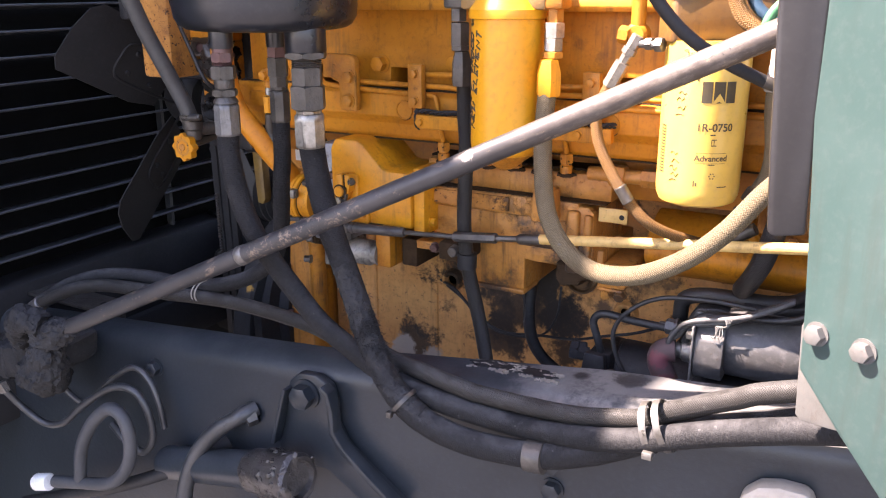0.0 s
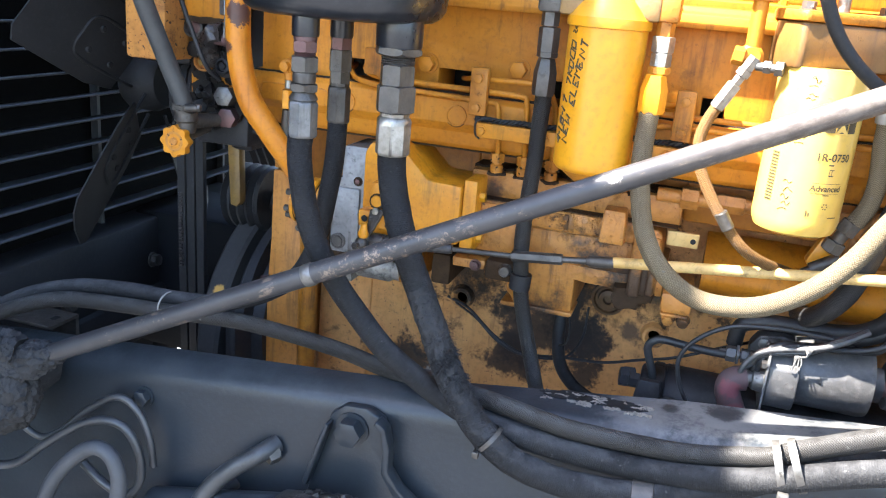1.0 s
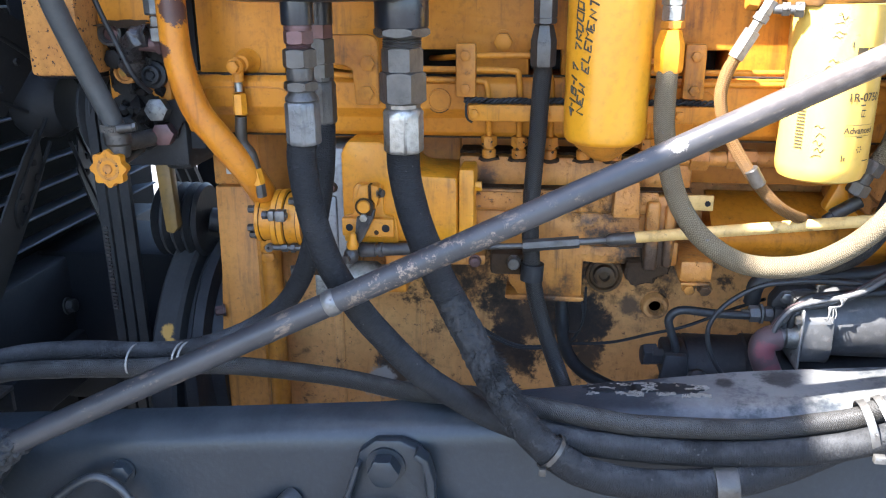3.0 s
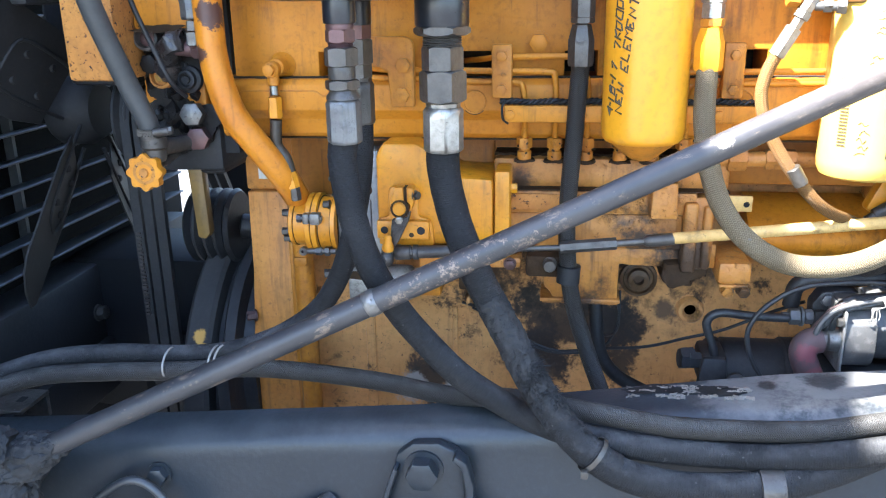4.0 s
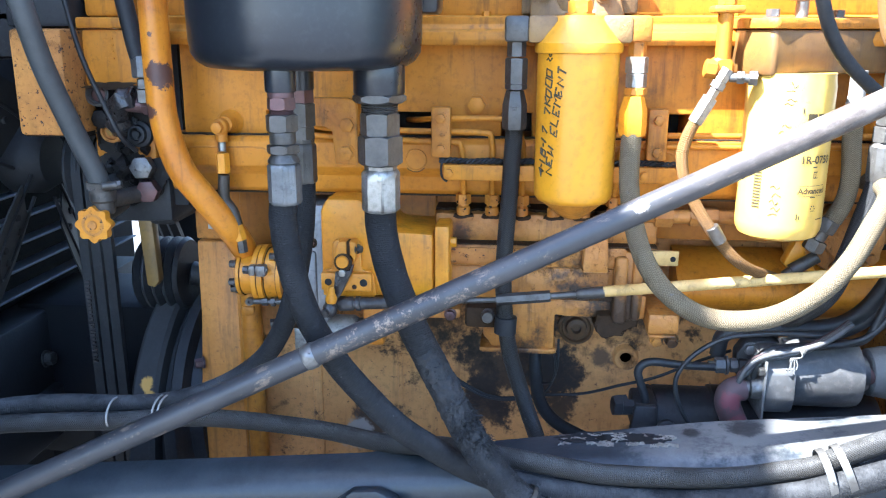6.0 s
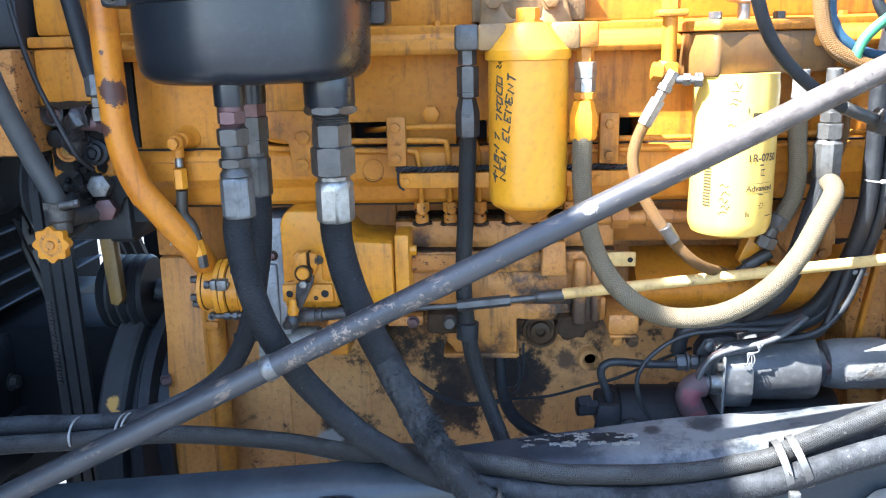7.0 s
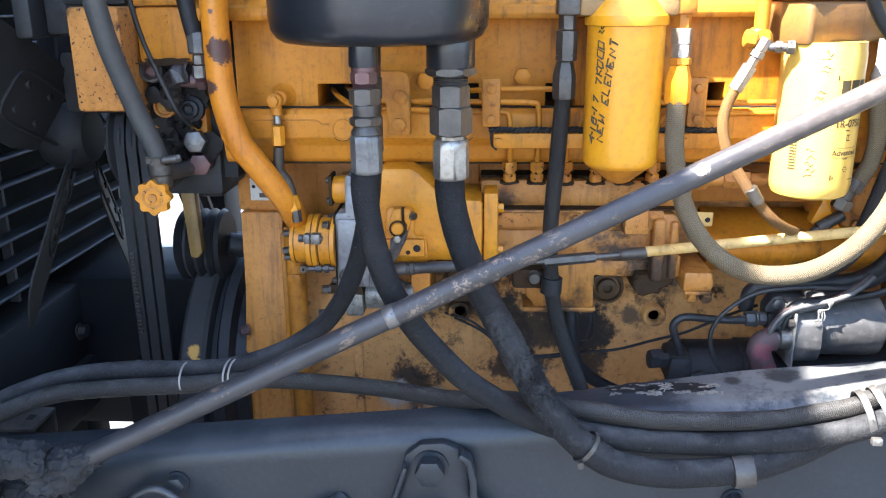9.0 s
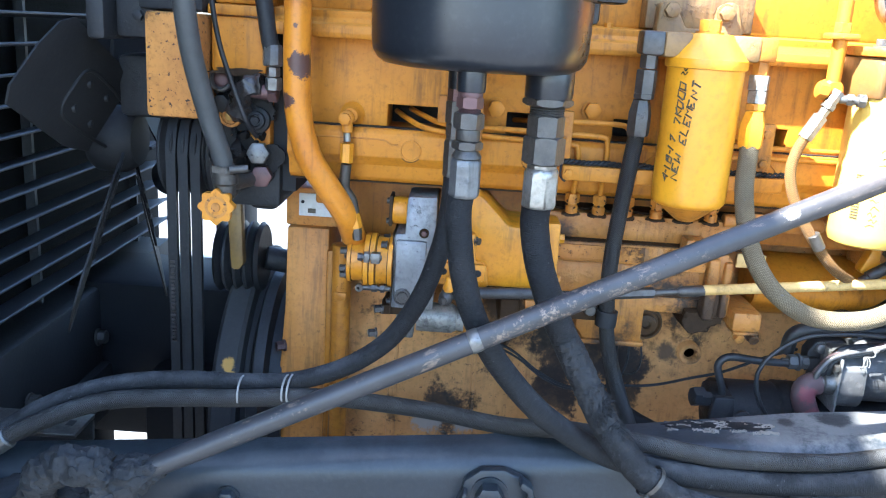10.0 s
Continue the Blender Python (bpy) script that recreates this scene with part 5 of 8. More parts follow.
    for i in range(4):
        prof += [(0.060, 0.004 + 0.017 * i), (0.050, 0.0105 + 0.017 * i), (0.060, 0.017 + 0.017 * i)]
    prof += [(0.055, 0.074), (0, 0.074)]
    lathe(b, (-1.085, 1.27, 1.205), (1, 0, 0), prof, 36)
    part("grooved_pulley", b, BLACK_METAL, engine)
    part("pulley_shaft", rod(B(), (-1.01, 1.27, 1.205), (-0.88, 1.30, 1.18), 0.02), BLACK_METAL, engine)
    b = B()
    lathe(b, (-1.085, 1.36, 0.93), (1, 0, 0), [(0, 0), (0.08, 0), (0.09, 0.02), (0.245, 0.02), (0.258, 0.024), (0.263, 0.03), (0.263, 0.060), (0.258, 0.066), (0.236, 0.068), (0.232, 0.075), (0.20, 0.075), (0.19, 0.09), (0, 0.09)], 72)
    part("crank_damper", b, paint("dark_damper_paint", (0.028, 0.0275, 0.027), (0.038, 0.037, 0.036), (0.065, 0.060, 0.056), 0.4, 8.0, rough=(0.6, 0.8), spec=0.22,
         stains=(((-1.035, 1.135, 1.068), 0.011, (0.55, 0.30, 0.07)), ((-1.03, 1.13, 1.05), 0.008, (0.5, 0.27, 0.06)))), engine, "large black crank damper with chipped paint")
    b = B()
    lathe(b, (-1.004, 1.31, 0.985), (1, 0, 0), [(0, 0), (0.18, 0), (0.19, 0.006), (0.19, 0.022), (0.165, 0.026), (0.16, 0.045), (0, 0.045)], 56)
    part("damper_hub", b, BLACK_METAL, engine)
    for x, z in ((-0.972, 1.075), (-0.975, 0.985)):
        part("housing_bolt", bolt(B(), (-0.953, 1.16, z + 0.02), (-1, -0.6, 0), 0.013, 0.012), RUST_NUT, engine)
    part("oil_cooler", box(B(), -1.235, -1.165, 1.74, 1.86, 0.90, 1.62, 0.012), DARK, engine, "sooty black cooler on the far side")
    part("front_bracket", box(B(), -1.002, -0.982, 1.10, 1.16, 0.90, 1.02, 0.004), BLACK_METAL, engine)


front_end()

# ---- belts, fan, radiator ----
b = B()
lathe(b, (-1.152, 1.235, 1.385), (1, 0, 0), [(0, 0), (0.070, 0), (0.0718, 0.002)] + [(r, 0.005 + 0.018 * i + d) for i in range(4) for r, d in ((0.0718, 0), (0.064, 0.006), (0.064, 0.010), (0.0718, 0.016))] + [(0.070, 0.08), (0, 0.08)], 48)
thing("belt_pulley", b, BLACK_METAL, "black grooved fan drive pulley above the belts", "pulley")
for i, x in enumerate((-1.130, -1.1115, -1.093)):
    b = B()
    outer = [(1.163, 1.385), (1.175, 1.43), (1.21, 1.458), (1.25, 1.461), (1.29, 1.445), (1.315, 1.405), (1.60, 0.97), (1.57, 0.86), (1.47, 0.76), (1.33, 0.72), (1.23, 0.76), (1.17, 0.85)]
    cy = sum(p[0] for p in outer) / len(outer)
    inner = [(p[0] + (0.010 if p[0] < cy else -0.010), p[1] + (0.006 if p[1] < 0.9 else -0.006 if p[1] > 1.4 else 0)) for p in outer]
    lo = [[b.verts.new((x - 0.0072, *p)) for p in ring_] for ring_ in (outer, inner)]
    hi = [[b.verts.new((x + 0.0072, *p)) for p in ring_] for ring_ in (outer, inner)]
    n = len(outer)
    for k in range(n):
        j = (k + 1) % n
        b.faces.new((lo[0][k], lo[0][j], hi[0][j], hi[0][k])), b.faces.new((lo[1][k], hi[1][k], hi[1][j], lo[1][j]))
        b.faces.new((lo[0][k], lo[1][k], lo[1][j], lo[0][j])), b.faces.new((hi[0][k], hi[0][j], hi[1][j], hi[1][k]))
    bmesh.ops.recalc_face_normals(b, faces=b.faces[:])
    belt = thing("drive_belt", b, RUBBER, "worn black rubber fan drive belt", "belt", "fan drive belts")
    if i == 0:
        print_ink = paint("faded_belt_print", (0.040, 0.031, 0.026), (0.028, 0.023, 0.021), (0.015, 0.015, 0.015), 0.75, 90.0)
        rng = random.Random(12)
        for k in range(22):
            z, wide = 1.217 - 0.0062 * k, rng.uniform(0.0026, 0.0044)
            part("printed_mark", box(B(), x - wide, x + wide * 0.8, 1.162, 1.1664, z, z + rng.uniform(0.0022, 0.0042)), print_ink, belt, "faded brown printed belt marking")


def fan():
    f = group_of("cooling_fan", (-1.22, 1.23, 1.10), "black multi-blade engine cooling fan", "fan")
    c = Vector((-1.22, 1.23, 1.395))
    b = B()
    lathe(b, c + Vector((-0.05, 0, 0)), (1, 0, 0), [(0, 0), (0.045, 0), (0.052, 0.01), (0.052, 0.05), (0.04, 0.07), (0, 0.07)], 32)
    part("hub", b, FAN, f)
    for k in range(5):
        w = radians(153.5 + 72 * k)
        u, v = Vector((0, math.cos(w), math.sin(w))), Vector((0, -math.sin(w), math.cos(w)))
        lean = Vector((-0.44, 0, 0))
        b = B()
        outline = [(0.085, -0.055), (0.14, -0.066), (0.282, -0.064), (0.302, -0.048), (0.313, -0.01), (0.314, 0.044), (0.300, 0.062), (0.14, 0.062), (0.085, 0.05)]
        lo, hi = [], []
        for r, s in outline:
            p = c + u * r + v * s + lean * s
            lo.append(b.verts.new(p + Vector((-0.0015, 0, 0)))), hi.append(b.verts.new(p + Vector((0.0015, 0, 0))))
        n = len(lo)
        b.faces.new(lo), b.faces.new(list(reversed(hi)))
        for i in range(n):
            b.faces.new((lo[i], hi[i], hi[(i + 1) % n], lo[(i + 1) % n]))
        bmesh.ops.recalc_face_normals(b, faces=b.faces[:])
        blade = part("blade", b, FAN, f)
        b = B()
        rim = [c + u * r + v * s + lean * s + Vector((0.002, 0, 0)) for r, s in ((0.05, -0.03), (0.13, -0.035), (0.195, -0.03), (0.205, 0.0), (0.195, 0.032), (0.13, 0.035), (0.05, 0.03))]
        pipe(b, rim, 0.003, 8, 4)
        for r, s in ((0.175, -0.018), (0.175, 0.018), (0.12, -0.02), (0.12, 0.02)):
            lathe(b, c + u * r + v * s + lean * s + Vector((0.001, 0, 0)), (1, 0, 0), [(0.006, 0), (0.005, 0.004), (0, 0.005)], 12)
        part("spider_arm", b, FAN, blade)
    return f


fan()


def radiator():
    rad = group_of("radiator", (-1.42, 1.45, 0.80), "black radiator with long horizontal louvres", "radiator")
    part("core", box(B(), -1.47, -1.425, 0.52, 1.92, 0.95, 1.98, 0.006), paint("sooty_core_fins", (0.0030, 0.0032, 0.0036), (0.0045, 0.0047, 0.005), (0.007, 0.007, 0.007), 0.4, 12.0, fine=400.0, relief=0.6, rough=(0.8, 0.95), spec=0.08), rad, "dark finned radiator core")
    for i in range(14):
        b = B()
        z = 1.7100 - 0.0442 * i
        prism(b, [(-1.3560, z - 0.0026), (-1.3530, z - 0.0014), (-1.3525, z + 0.0006), (-1.3550, z + 0.0022), (-1.360, z + 0.0016), (-1.405, z - 0.0065), (-1.405, z - 0.0085), (-1.362, z - 0.0008)], 0.56, 1.785, "y")
        part("louvre", b, RADIATOR, rad)
    for y in (1.30, 1.74):
        part("louvre_stay", box(B(), -1.424, -1.408, y - 0.004, y + 0.004, 1.0, 1.95), RADIATOR, rad)
    b = B()
    box(b, -1.45, -1.352, 0.52, 1.79, 0.90, 1.086, 0.008)
    box(b, -1.44, -1.335, 0.52, 1.79, 0.84, 0.94, 0.008)
    part("bottom_tank", b, FAN, rad)
    for y, z in ((1.37, 1.0), (1.12, 0.985)):
        part("tank_bolt", bolt(B(), (-1.3455, y, z), (1, 0, 0.1), 0.022, 0.014), DULL_STEEL, rad)
    b = B()
    box(b, -1.45, -1.30, 0.52, 1.79, 1.94, 2.02, 0.008)
    part("top_tank", b, BLACK_METAL, rad)
    return rad


radiator()
b = B()
box(b, -1.19, -1.165, 1.03, 1.20, 1.552, 1.66, 0.006)
box(b, -1.163, -1.108, 1.06, 1.24, 1.556, 1.66, 0.006)
box(b, -1.163, -1.10, 1.06, 1.24, 1.60, 1.615, 0.004)
bolt(b, (-1.13, 1.0595, 1.585), (0, -1, 0), 0.012, 0.008)
thing("fan_bracket", b, BLACK_METAL, "black steel bracket plates over the fan drive", "bracket")
b = B()
box(b, -1.20, -1.10, 1.15, 1.36, 1.44, 1.53, 0.01)
rod(b, (-1.21, 1.36, 1.31), (-1.10, 1.30, 1.36), 0.03), rod(b, (-1.15, 1.33, 1.335), (-1.15, 1.30, 1.46), 0.025)
thing("fan_mount", b, BLACK_METAL, "black fan drive mount with worn edges", "bracket")
b = B()
box(b, -1.42, -1.0, 1.40, 1.62, 0.785, 1.10, 0.02)
box(b, -1.248, -0.95, 1.32, 1.8, 0.62, 0.95, 0.02)
box(b, -1.66, -1.375, 1.405, 1.5, 0.45, 0.84, 0.01)
thing("front_crossmember", b, paint("oily_black_underside", (0.004, 0.0045, 0.0055), (0.006, 0.0065, 0.0075), (0.012, 0.012, 0.013), 0.4, 12.0, rough=(0.55, 0.8), spec=0.25), "black greasy crossmember and lower cover before the engine", "crossmember", kind="structure")


# ---- canister and its three hoses ----
def canister():
    c = group_of("black_canister", (-0.676, 0.83, 1.548), "large satin black canister hung over the hoses", "canister")
    b = B()
    lathe(b, (-0.686, 0.83, 1.553), (0, 0, 1), [(0, 0.004), (0.076, 0.004), (0.084, 0.001), (0.098, 0.003), (0.106, 0.008), (0.1112, 0.016), (0.1128, 0.028), (0.1133, 0.05), (0.1138, 0.13), (0.1138, 0.18), (0, 0.18)], 80)
    part("bowl", b, CAN_BLACK, c)
    part("lid", lathe(B(), (-0.686, 0.83, 1.733), (0, 0, 1), [(0, 0), (0.1143, 0), (0.117, 0.002), (0.117, 0.012), (0.110, 0.03), (0.06, 0.045), (0, 0.045)], 72), CAN_BLACK, c)
    part("bracket", box(B(), -0.598, -0.560, 0.86, 0.915, 1.606, 1.72, 0.006), CAN_BLACK, c, "black mounting bracket")
    # the bolted band round the bowl with an ear on each side and a scuffed maker's plate
    band = part("band", lathe(B(), (-0.686, 0.83, 1.6268), (0, 0, 1), [(0.1132, 0), (0.1156, 0.0006), (0.1162, 0.0022), (0.1164, 0.050), (0.1150, 0.052), (0.1135, 0.052)], 80), CAN_BLACK, c)
    for x0, x1, xb in ((-0.832, -0.798, -0.820), (-0.574, -0.540, -0.556)):
        ear = part("ear", box(B(), x0, x1, 0.812, 0.848, 1.6275, 1.676, 0.005), CAN_BLACK, band)
        part("ear_bolt", bolt(B(), (xb, 0.8118, 1.6395), (0, -1, 0), 0.0125, 0.006), DULL_STEEL, band, "dull steel ear bolt")
    b = B()
    rows = [[b.verts.new((-0.686 + 0.1169 * math.sin(a), 0.83 - 0.1169 * math.cos(a), z)) for z in (1.6275 + 0.0012 * math.sin(9 * a), 1.6335 + 0.0008 * math.sin(31 * a))] for a in (0.80 + 0.02 * i for i in range(12))]
    for p, q in zip(rows, rows[1:]):
        b.faces.new((p[0], q[0], q[1], p[1]))
    part("maker_plate", b, STEEL, band, "scuffed silver maker's plate")
    return c


canister()


def fitting_stack(parent, x, y, rows):
    """Nuts and ferrules under the canister: (kind, z0, z1, radius, material)."""
    for name, kind, z0, z1, r, m in rows:
        b = B()
        if kind == "hex":
            h = z1 - z0
            k = 1.005 * r
            hexa(b, (x, y, z0), (0, 0, 1), k * 1.73, h, 0.25)
        elif kind == "crimp":
            h = z1 - z0
            lathe(b, (x, y, z0), (0, 0, 1), [(r * 0.88, 0), (r * 0.97, 0.0015), (r, 0.004), (r * 0.985, h * 0.2), (r, h * 0.45), (r * 0.985, h * 0.7), (r, h * 0.84), (r * 0.90, h * 0.90), (r * 0.84, h * 0.92), (r * 0.86, h), (0, h)], 8, 0.2)
        elif kind == "cone":
            h = z1 - z0
            lathe(b, (x, y, z0), (0, 0, 1), [(r, 0), (r * 0.97, h * 0.3), (r * 0.80, h * 0.7), (r * 0.76, h), (0, h)], 24)
        elif kind == "thread":
            n = 5
            prof = [(0, 0)]
            for i in range(n):
                h = (z1 - z0) / n
                prof += [(r * 0.93, h * i), (r, h * (i + 0.5))]
            lathe(b, (x, y, z0), (0, 0, 1), prof + [(r * 0.93, z1 - z0), (0, z1 - z0)], 20)
        else:
            lathe(b, (x, y, z0), (0, 0, 1), [(0, 0), (r * 0.96, 0), (r, 0.002), (r, z1 - z0 - 0.002), (r * 0.96, z1 - z0), (0, z1 - z0)], 28)
        part(name, b, m, parent)


def black_hose(label, points, r, material=None, rough=0.0):
    h = group_of("hydraulic_hose", tuple(Vector(min(points, key=lambda p: p[2])) - Vector((0, 0, r))), label, "hose", "canister hoses")
    part("hose", pipe(B(), points, r, 18, 10, rough), material or HOSE_BLACK, h)
    return h


h = black_hose("black cloth-covered hose crossing under a strut onto the frame", [
    (-0.693, 0.757, 1.445), (-0.697, 0.756, 1.420), (-0.694, 0.757, 1.385), (-0.688, 0.760, 1.350), (-0.676, 0.766, 1.309), (-0.656, 0.778, 1.266), (-0.634, 0.786, 1.233), (-0.598, 0.790, 1.193), (-0.563, 0.800, 1.163), (-0.520, 0.806, 1.136),
    (-0.47, 0.801, 1.123), (-0.406, 0.797, 1.117), (-0.33, 0.797, 1.114), (-0.26, 0.790, 1.121), (-0.195, 0.780, 1.138), (-0.153, 0.774, 1.155), (-0.08, 0.770, 1.184), (0.03, 0.768, 1.216), (0.2, 0.77, 1.24)], 0.0134)
fitting_stack(h, -0.693, 0.754, (("neck", "round", 1.5355, 1.565, 0.0142, CAN_BLACK), ("worn_collar", "round", 1.5305, 1.5360, 0.0122, RUST_NUT), ("worn_nut", "hex", 1.5195, 1.5310, 0.0132, RUST_NUT), ("thread", "thread", 1.5150, 1.5200, 0.0112, RUST_NUT), ("nut", "hex", 1.4995, 1.5155, 0.0152, DULL_STEEL), ("collar", "round", 1.4885, 1.5000, 0.0121, DULL_STEEL), ("swivel_nut", "hex", 1.4795, 1.4880, 0.0156, DULL_STEEL),
    ("shoulder", "cone", 1.4715, 1.4800, 0.0150, DULL_STEEL), ("ferrule", "crimp", 1.432, 1.4745, 0.0158, paint("dull_zinc_ferrule", (0.150, 0.149, 0.144), (0.100, 0.099, 0.095), (0.045, 0.041, 0.038), 0.55, 44.0, rough=(0.32, 0.56), metal=0.5, relief=0.6, grease=0.5, runs=0.6, oil_tone=(0.03, 0.026, 0.023)))))
h = black_hose("thick frayed black hose resting along the frame rail", [
    (-0.612, 0.812, 1.425), (-0.614, 0.816, 1.405), (-0.611, 0.818, 1.378), (-0.602, 0.817, 1.343), (-0.586, 0.813, 1.302), (-0.565, 0.808, 1.261), (-0.543, 0.800, 1.222), (-0.521, 0.790, 1.183), (-0.495, 0.780, 1.150), (-0.467, 0.774, 1.122),
    (-0.432, 0.775, 1.099), (-0.385, 0.778, 1.087), (-0.34, 0.780, 1.086), (-0.283, 0.782, 1.093), (-0.235, 0.790, 1.106), (-0.19, 0.798, 1.126), (-0.15, 0.800, 1.148), (-0.115, 0.801, 1.162), (-0.06, 0.800, 1.181), (0.03, 0.798, 1.213), (0.2, 0.80, 1.235)], 0.0160, None, 0.03)
fitting_stack(h, -0.612, 0.810, (("neck", "round", 1.530, 1.565, 0.0250, CAN_BLACK), ("flange", "hex", 1.522, 1.531, 0.0265, DULL_STEEL), ("thread", "thread", 1.512, 1.523, 0.0185, DULL_STEEL), ("nut", "hex", 1.490, 1.513, 0.0195, DULL_STEEL), ("large_nut", "hex", 1.462, 1.491, 0.0222, DULL_STEEL), ("ferrule", "crimp", 1.415, 1.461, 0.0192, BRIGHT_STEEL)))
# frayed cloth low on the thick hose
b = B()
rng = random.Random(7)
line = glide([(-0.548, 0.801, 1.232), (-0.528, 0.792, 1.196), (-0.506, 0.784, 1.164), (-0.478, 0.776, 1.132)], 12)
for i in range(3400):
    k = min(int(rng.triangular(0, len(line), len(line) * 0.55)), len(line) - 1)
    p = line[k]
    w = rng.uniform(-1.25, 0.65) if rng.random() < 0.8 else rng.uniform(-2.3, -1.2)
    tuft = noise.noise(p * 90 + Vector((w * 1.6, 0, 0)))
    if tuft < -0.15:
        continue
    d = Vector((math.cos(w) * 0.86, math.sin(w), 0.35 * math.cos(w))).normalized()
    s = p + d * 0.0158
    t = s + d * (0.0012 + 0.0115 * max(tuft, 0) * rng.random()) + Vector((rng.uniform(-0.003, 0.004), rng.uniform(-0.003, 0.002), rng.uniform(-0.008, 0.002)))
    side = Vector((rng.uniform(-1, 1), rng.uniform(-1, 1), rng.uniform(-1, 1))).normalized() * rng.uniform(0.0002, 0.0006)
    a, c, e, f = b.verts.new(s - side), b.verts.new(s + side), b.verts.new(t + side * 0.4), b.verts.new(t - side * 0.4)
    b.faces.new((a, c, e, f))
part("frayed_cloth", b, RUBBER, h, "loose frayed black cloth fibres")
b = pipe(B(), [(-0.568, 0.8085, 1.267), (-0.548, 0.801, 1.232), (-0.526, 0.792, 1.192), (-0.500, 0.782, 1.156), (-0.472, 0.775, 1.127), (-0.440, 0.7745, 1.104)], 0.0157, 44, 26)
lumpy(b, 0.0015, 120.0, 2.0), lumpy(b, 0.0013, 300.0, 5.0), lumpy(b, 0.0008, 650.0, 8.0)
part("dirt_crust", b, CAKED, h, "gritty dirt crusted on the hose cloth")
b = B()
lathe(b, (-0.2995, 0.780, 1.0895), (1, 0, 0.1), [(0.0178, 0), (0.0188, 0.0005), (0.0188, 0.022), (0.0178, 0.0225)], 26)
part("tape_band", b, DULL_STEEL, h, "grey band round the hose")
h = black_hose("black hose looping down and forward beside the block", [
    (-0.704, 0.866, 1.44), (-0.705, 0.866, 1.41), (-0.708, 0.868, 1.380), (-0.714, 0.870, 1.347), (-0.728, 0.882, 1.297), (-0.749, 0.899, 1.249), (-0.776, 0.907, 1.210), (-0.815, 0.902, 1.182), (-0.855, 0.892, 1.167), (-0.895, 0.884, 1.159), (-0.945, 0.878, 1.157),
    (-1.012, 0.875, 1.157), (-1.090, 0.868, 1.150), (-1.155, 0.852, 1.133), (-1.205, 0.836, 1.107), (-1.26, 0.82, 1.066), (-1.32, 0.81, 1.01)], 0.0118)
fitting_stack(h, -0.704, 0.866, (("neck", "round", 1.530, 1.565, 0.0135, CAN_BLACK), ("worn_nut", "hex", 1.516, 1.531, 0.0130, RUST_NUT), ("nut", "hex", 1.492, 1.517, 0.0140, DULL_STEEL), ("collar", "hex", 1.478, 1.493, 0.0125, DULL_STEEL), ("ferrule", "crimp", 1.432, 1.479, 0.0138, DULL_STEEL)))
line4 = [(-1.30, 0.80, 1.01), (-1.225, 0.814, 1.084), (-1.185, 0.822, 1.109), (-1.133, 0.834, 1.130), (-1.087, 0.846, 1.139), (-1.011, 0.852, 1.144), (-0.945, 0.857, 1.146), (-0.895, 0.866, 1.147), (-0.84, 0.888, 1.140), (-0.768, 0.905, 1.128), (-0.697, 0.903, 1.122), (-0.62, 0.872, 1.126), (-0.55, 0.845, 1.14), (-0.50, 0.824, 1.144),
         (-0.457, 0.812, 1.145), (-0.410, 0.806, 1.141), (-0.367, 0.804, 1.138), (-0.261, 0.804, 1.1405), (-0.196, 0.799, 1.155), (-0.166, 0.794, 1.166), (-0.147, 0.790, 1.180), (-0.083, 0.783, 1.214), (-0.028, 0.780, 1.238), (0.2, 0.79, 1.30)]
h = black_hose("slim braided hose strapped along the frame rail", line4, 0.0108, HOSE_BRAID_DARK)
b = B()
lathe(b, (-1.245, 0.811, 1.070), (0.85, 0.1, 0.62), [(0.0115, 0), (0.0135, 0.002), (0.0135, 0.045), (0.0115, 0.047)], 20)
part("ferrule", b, STEEL, h, "bare steel hose ferrule")


def strap(label, centre, axis, r0, r1, wide, material, name="cable_tie", tail=True):
    """A flat tie round two hoses: an oval loop with a head."""
    c, a = Vector(centre), Vector(axis).normalized()
    up = Vector((0, 0, 1)) - a * a.z
    up.normalize()
    side = a.cross(up)
    b = B()
    n = 28
    rings = []
    for k in range(n):
        w = 2 * math.pi * k / n
        d = side * math.cos(w) * r0 + up * math.sin(w) * r1
        e = d.normalized() * 0.0011
        rings.append([b.verts.new(c + d + s * a * wide / 2 + o) for s, o in ((-1, e * 0), (1, e * 0), (1, e), (-1, e))])
    for k in range(n):
        p, q = rings[k], rings[(k + 1) % n]
        for i in range(4):
            b.faces.new((p[i], p[(i + 1) % 4], q[(i + 1) % 4], q[i]))
    if tail:
        m = c + (side if side.y < 0 else -side) * (r0 + 0.002) - up * r1 * 0.72
        box(b, m.x - wide * 0.7, m.x + wide * 0.7, m.y - 0.003, m.y + 0.004, m.z - 0.004, m.z + 0.004, 0.001)
    bmesh.ops.recalc_face_normals(b, faces=b.faces[:])
    return thing(name, b, material, label, "tie", "ties on the hoses")


strap("pale metal band holding two black hoses", (-0.945, 0.867, 1.1515), (1, 0, 0), 0.0215, 0.0172, 0.0022, PALE, "hose_band", False)
strap("pale metal band holding two black hoses", (-0.892, 0.875, 1.1535), (1, -0.1, 0), 0.0205, 0.0172, 0.0022, PALE, "hose_band", False)
strap("pale metal band holding two black hoses", (-0.886, 0.876, 1.1535), (1, -0.1, 0), 0.0205, 0.0172, 0.0022, PALE, "hose_band", False)
strap("shiny steel clamp round the braided frame hoses", (-0.163, 0.785, 1.160), (1, 0, 0.3), 0.0235, 0.0268, 0.0075, STEEL, "hose_clamp")
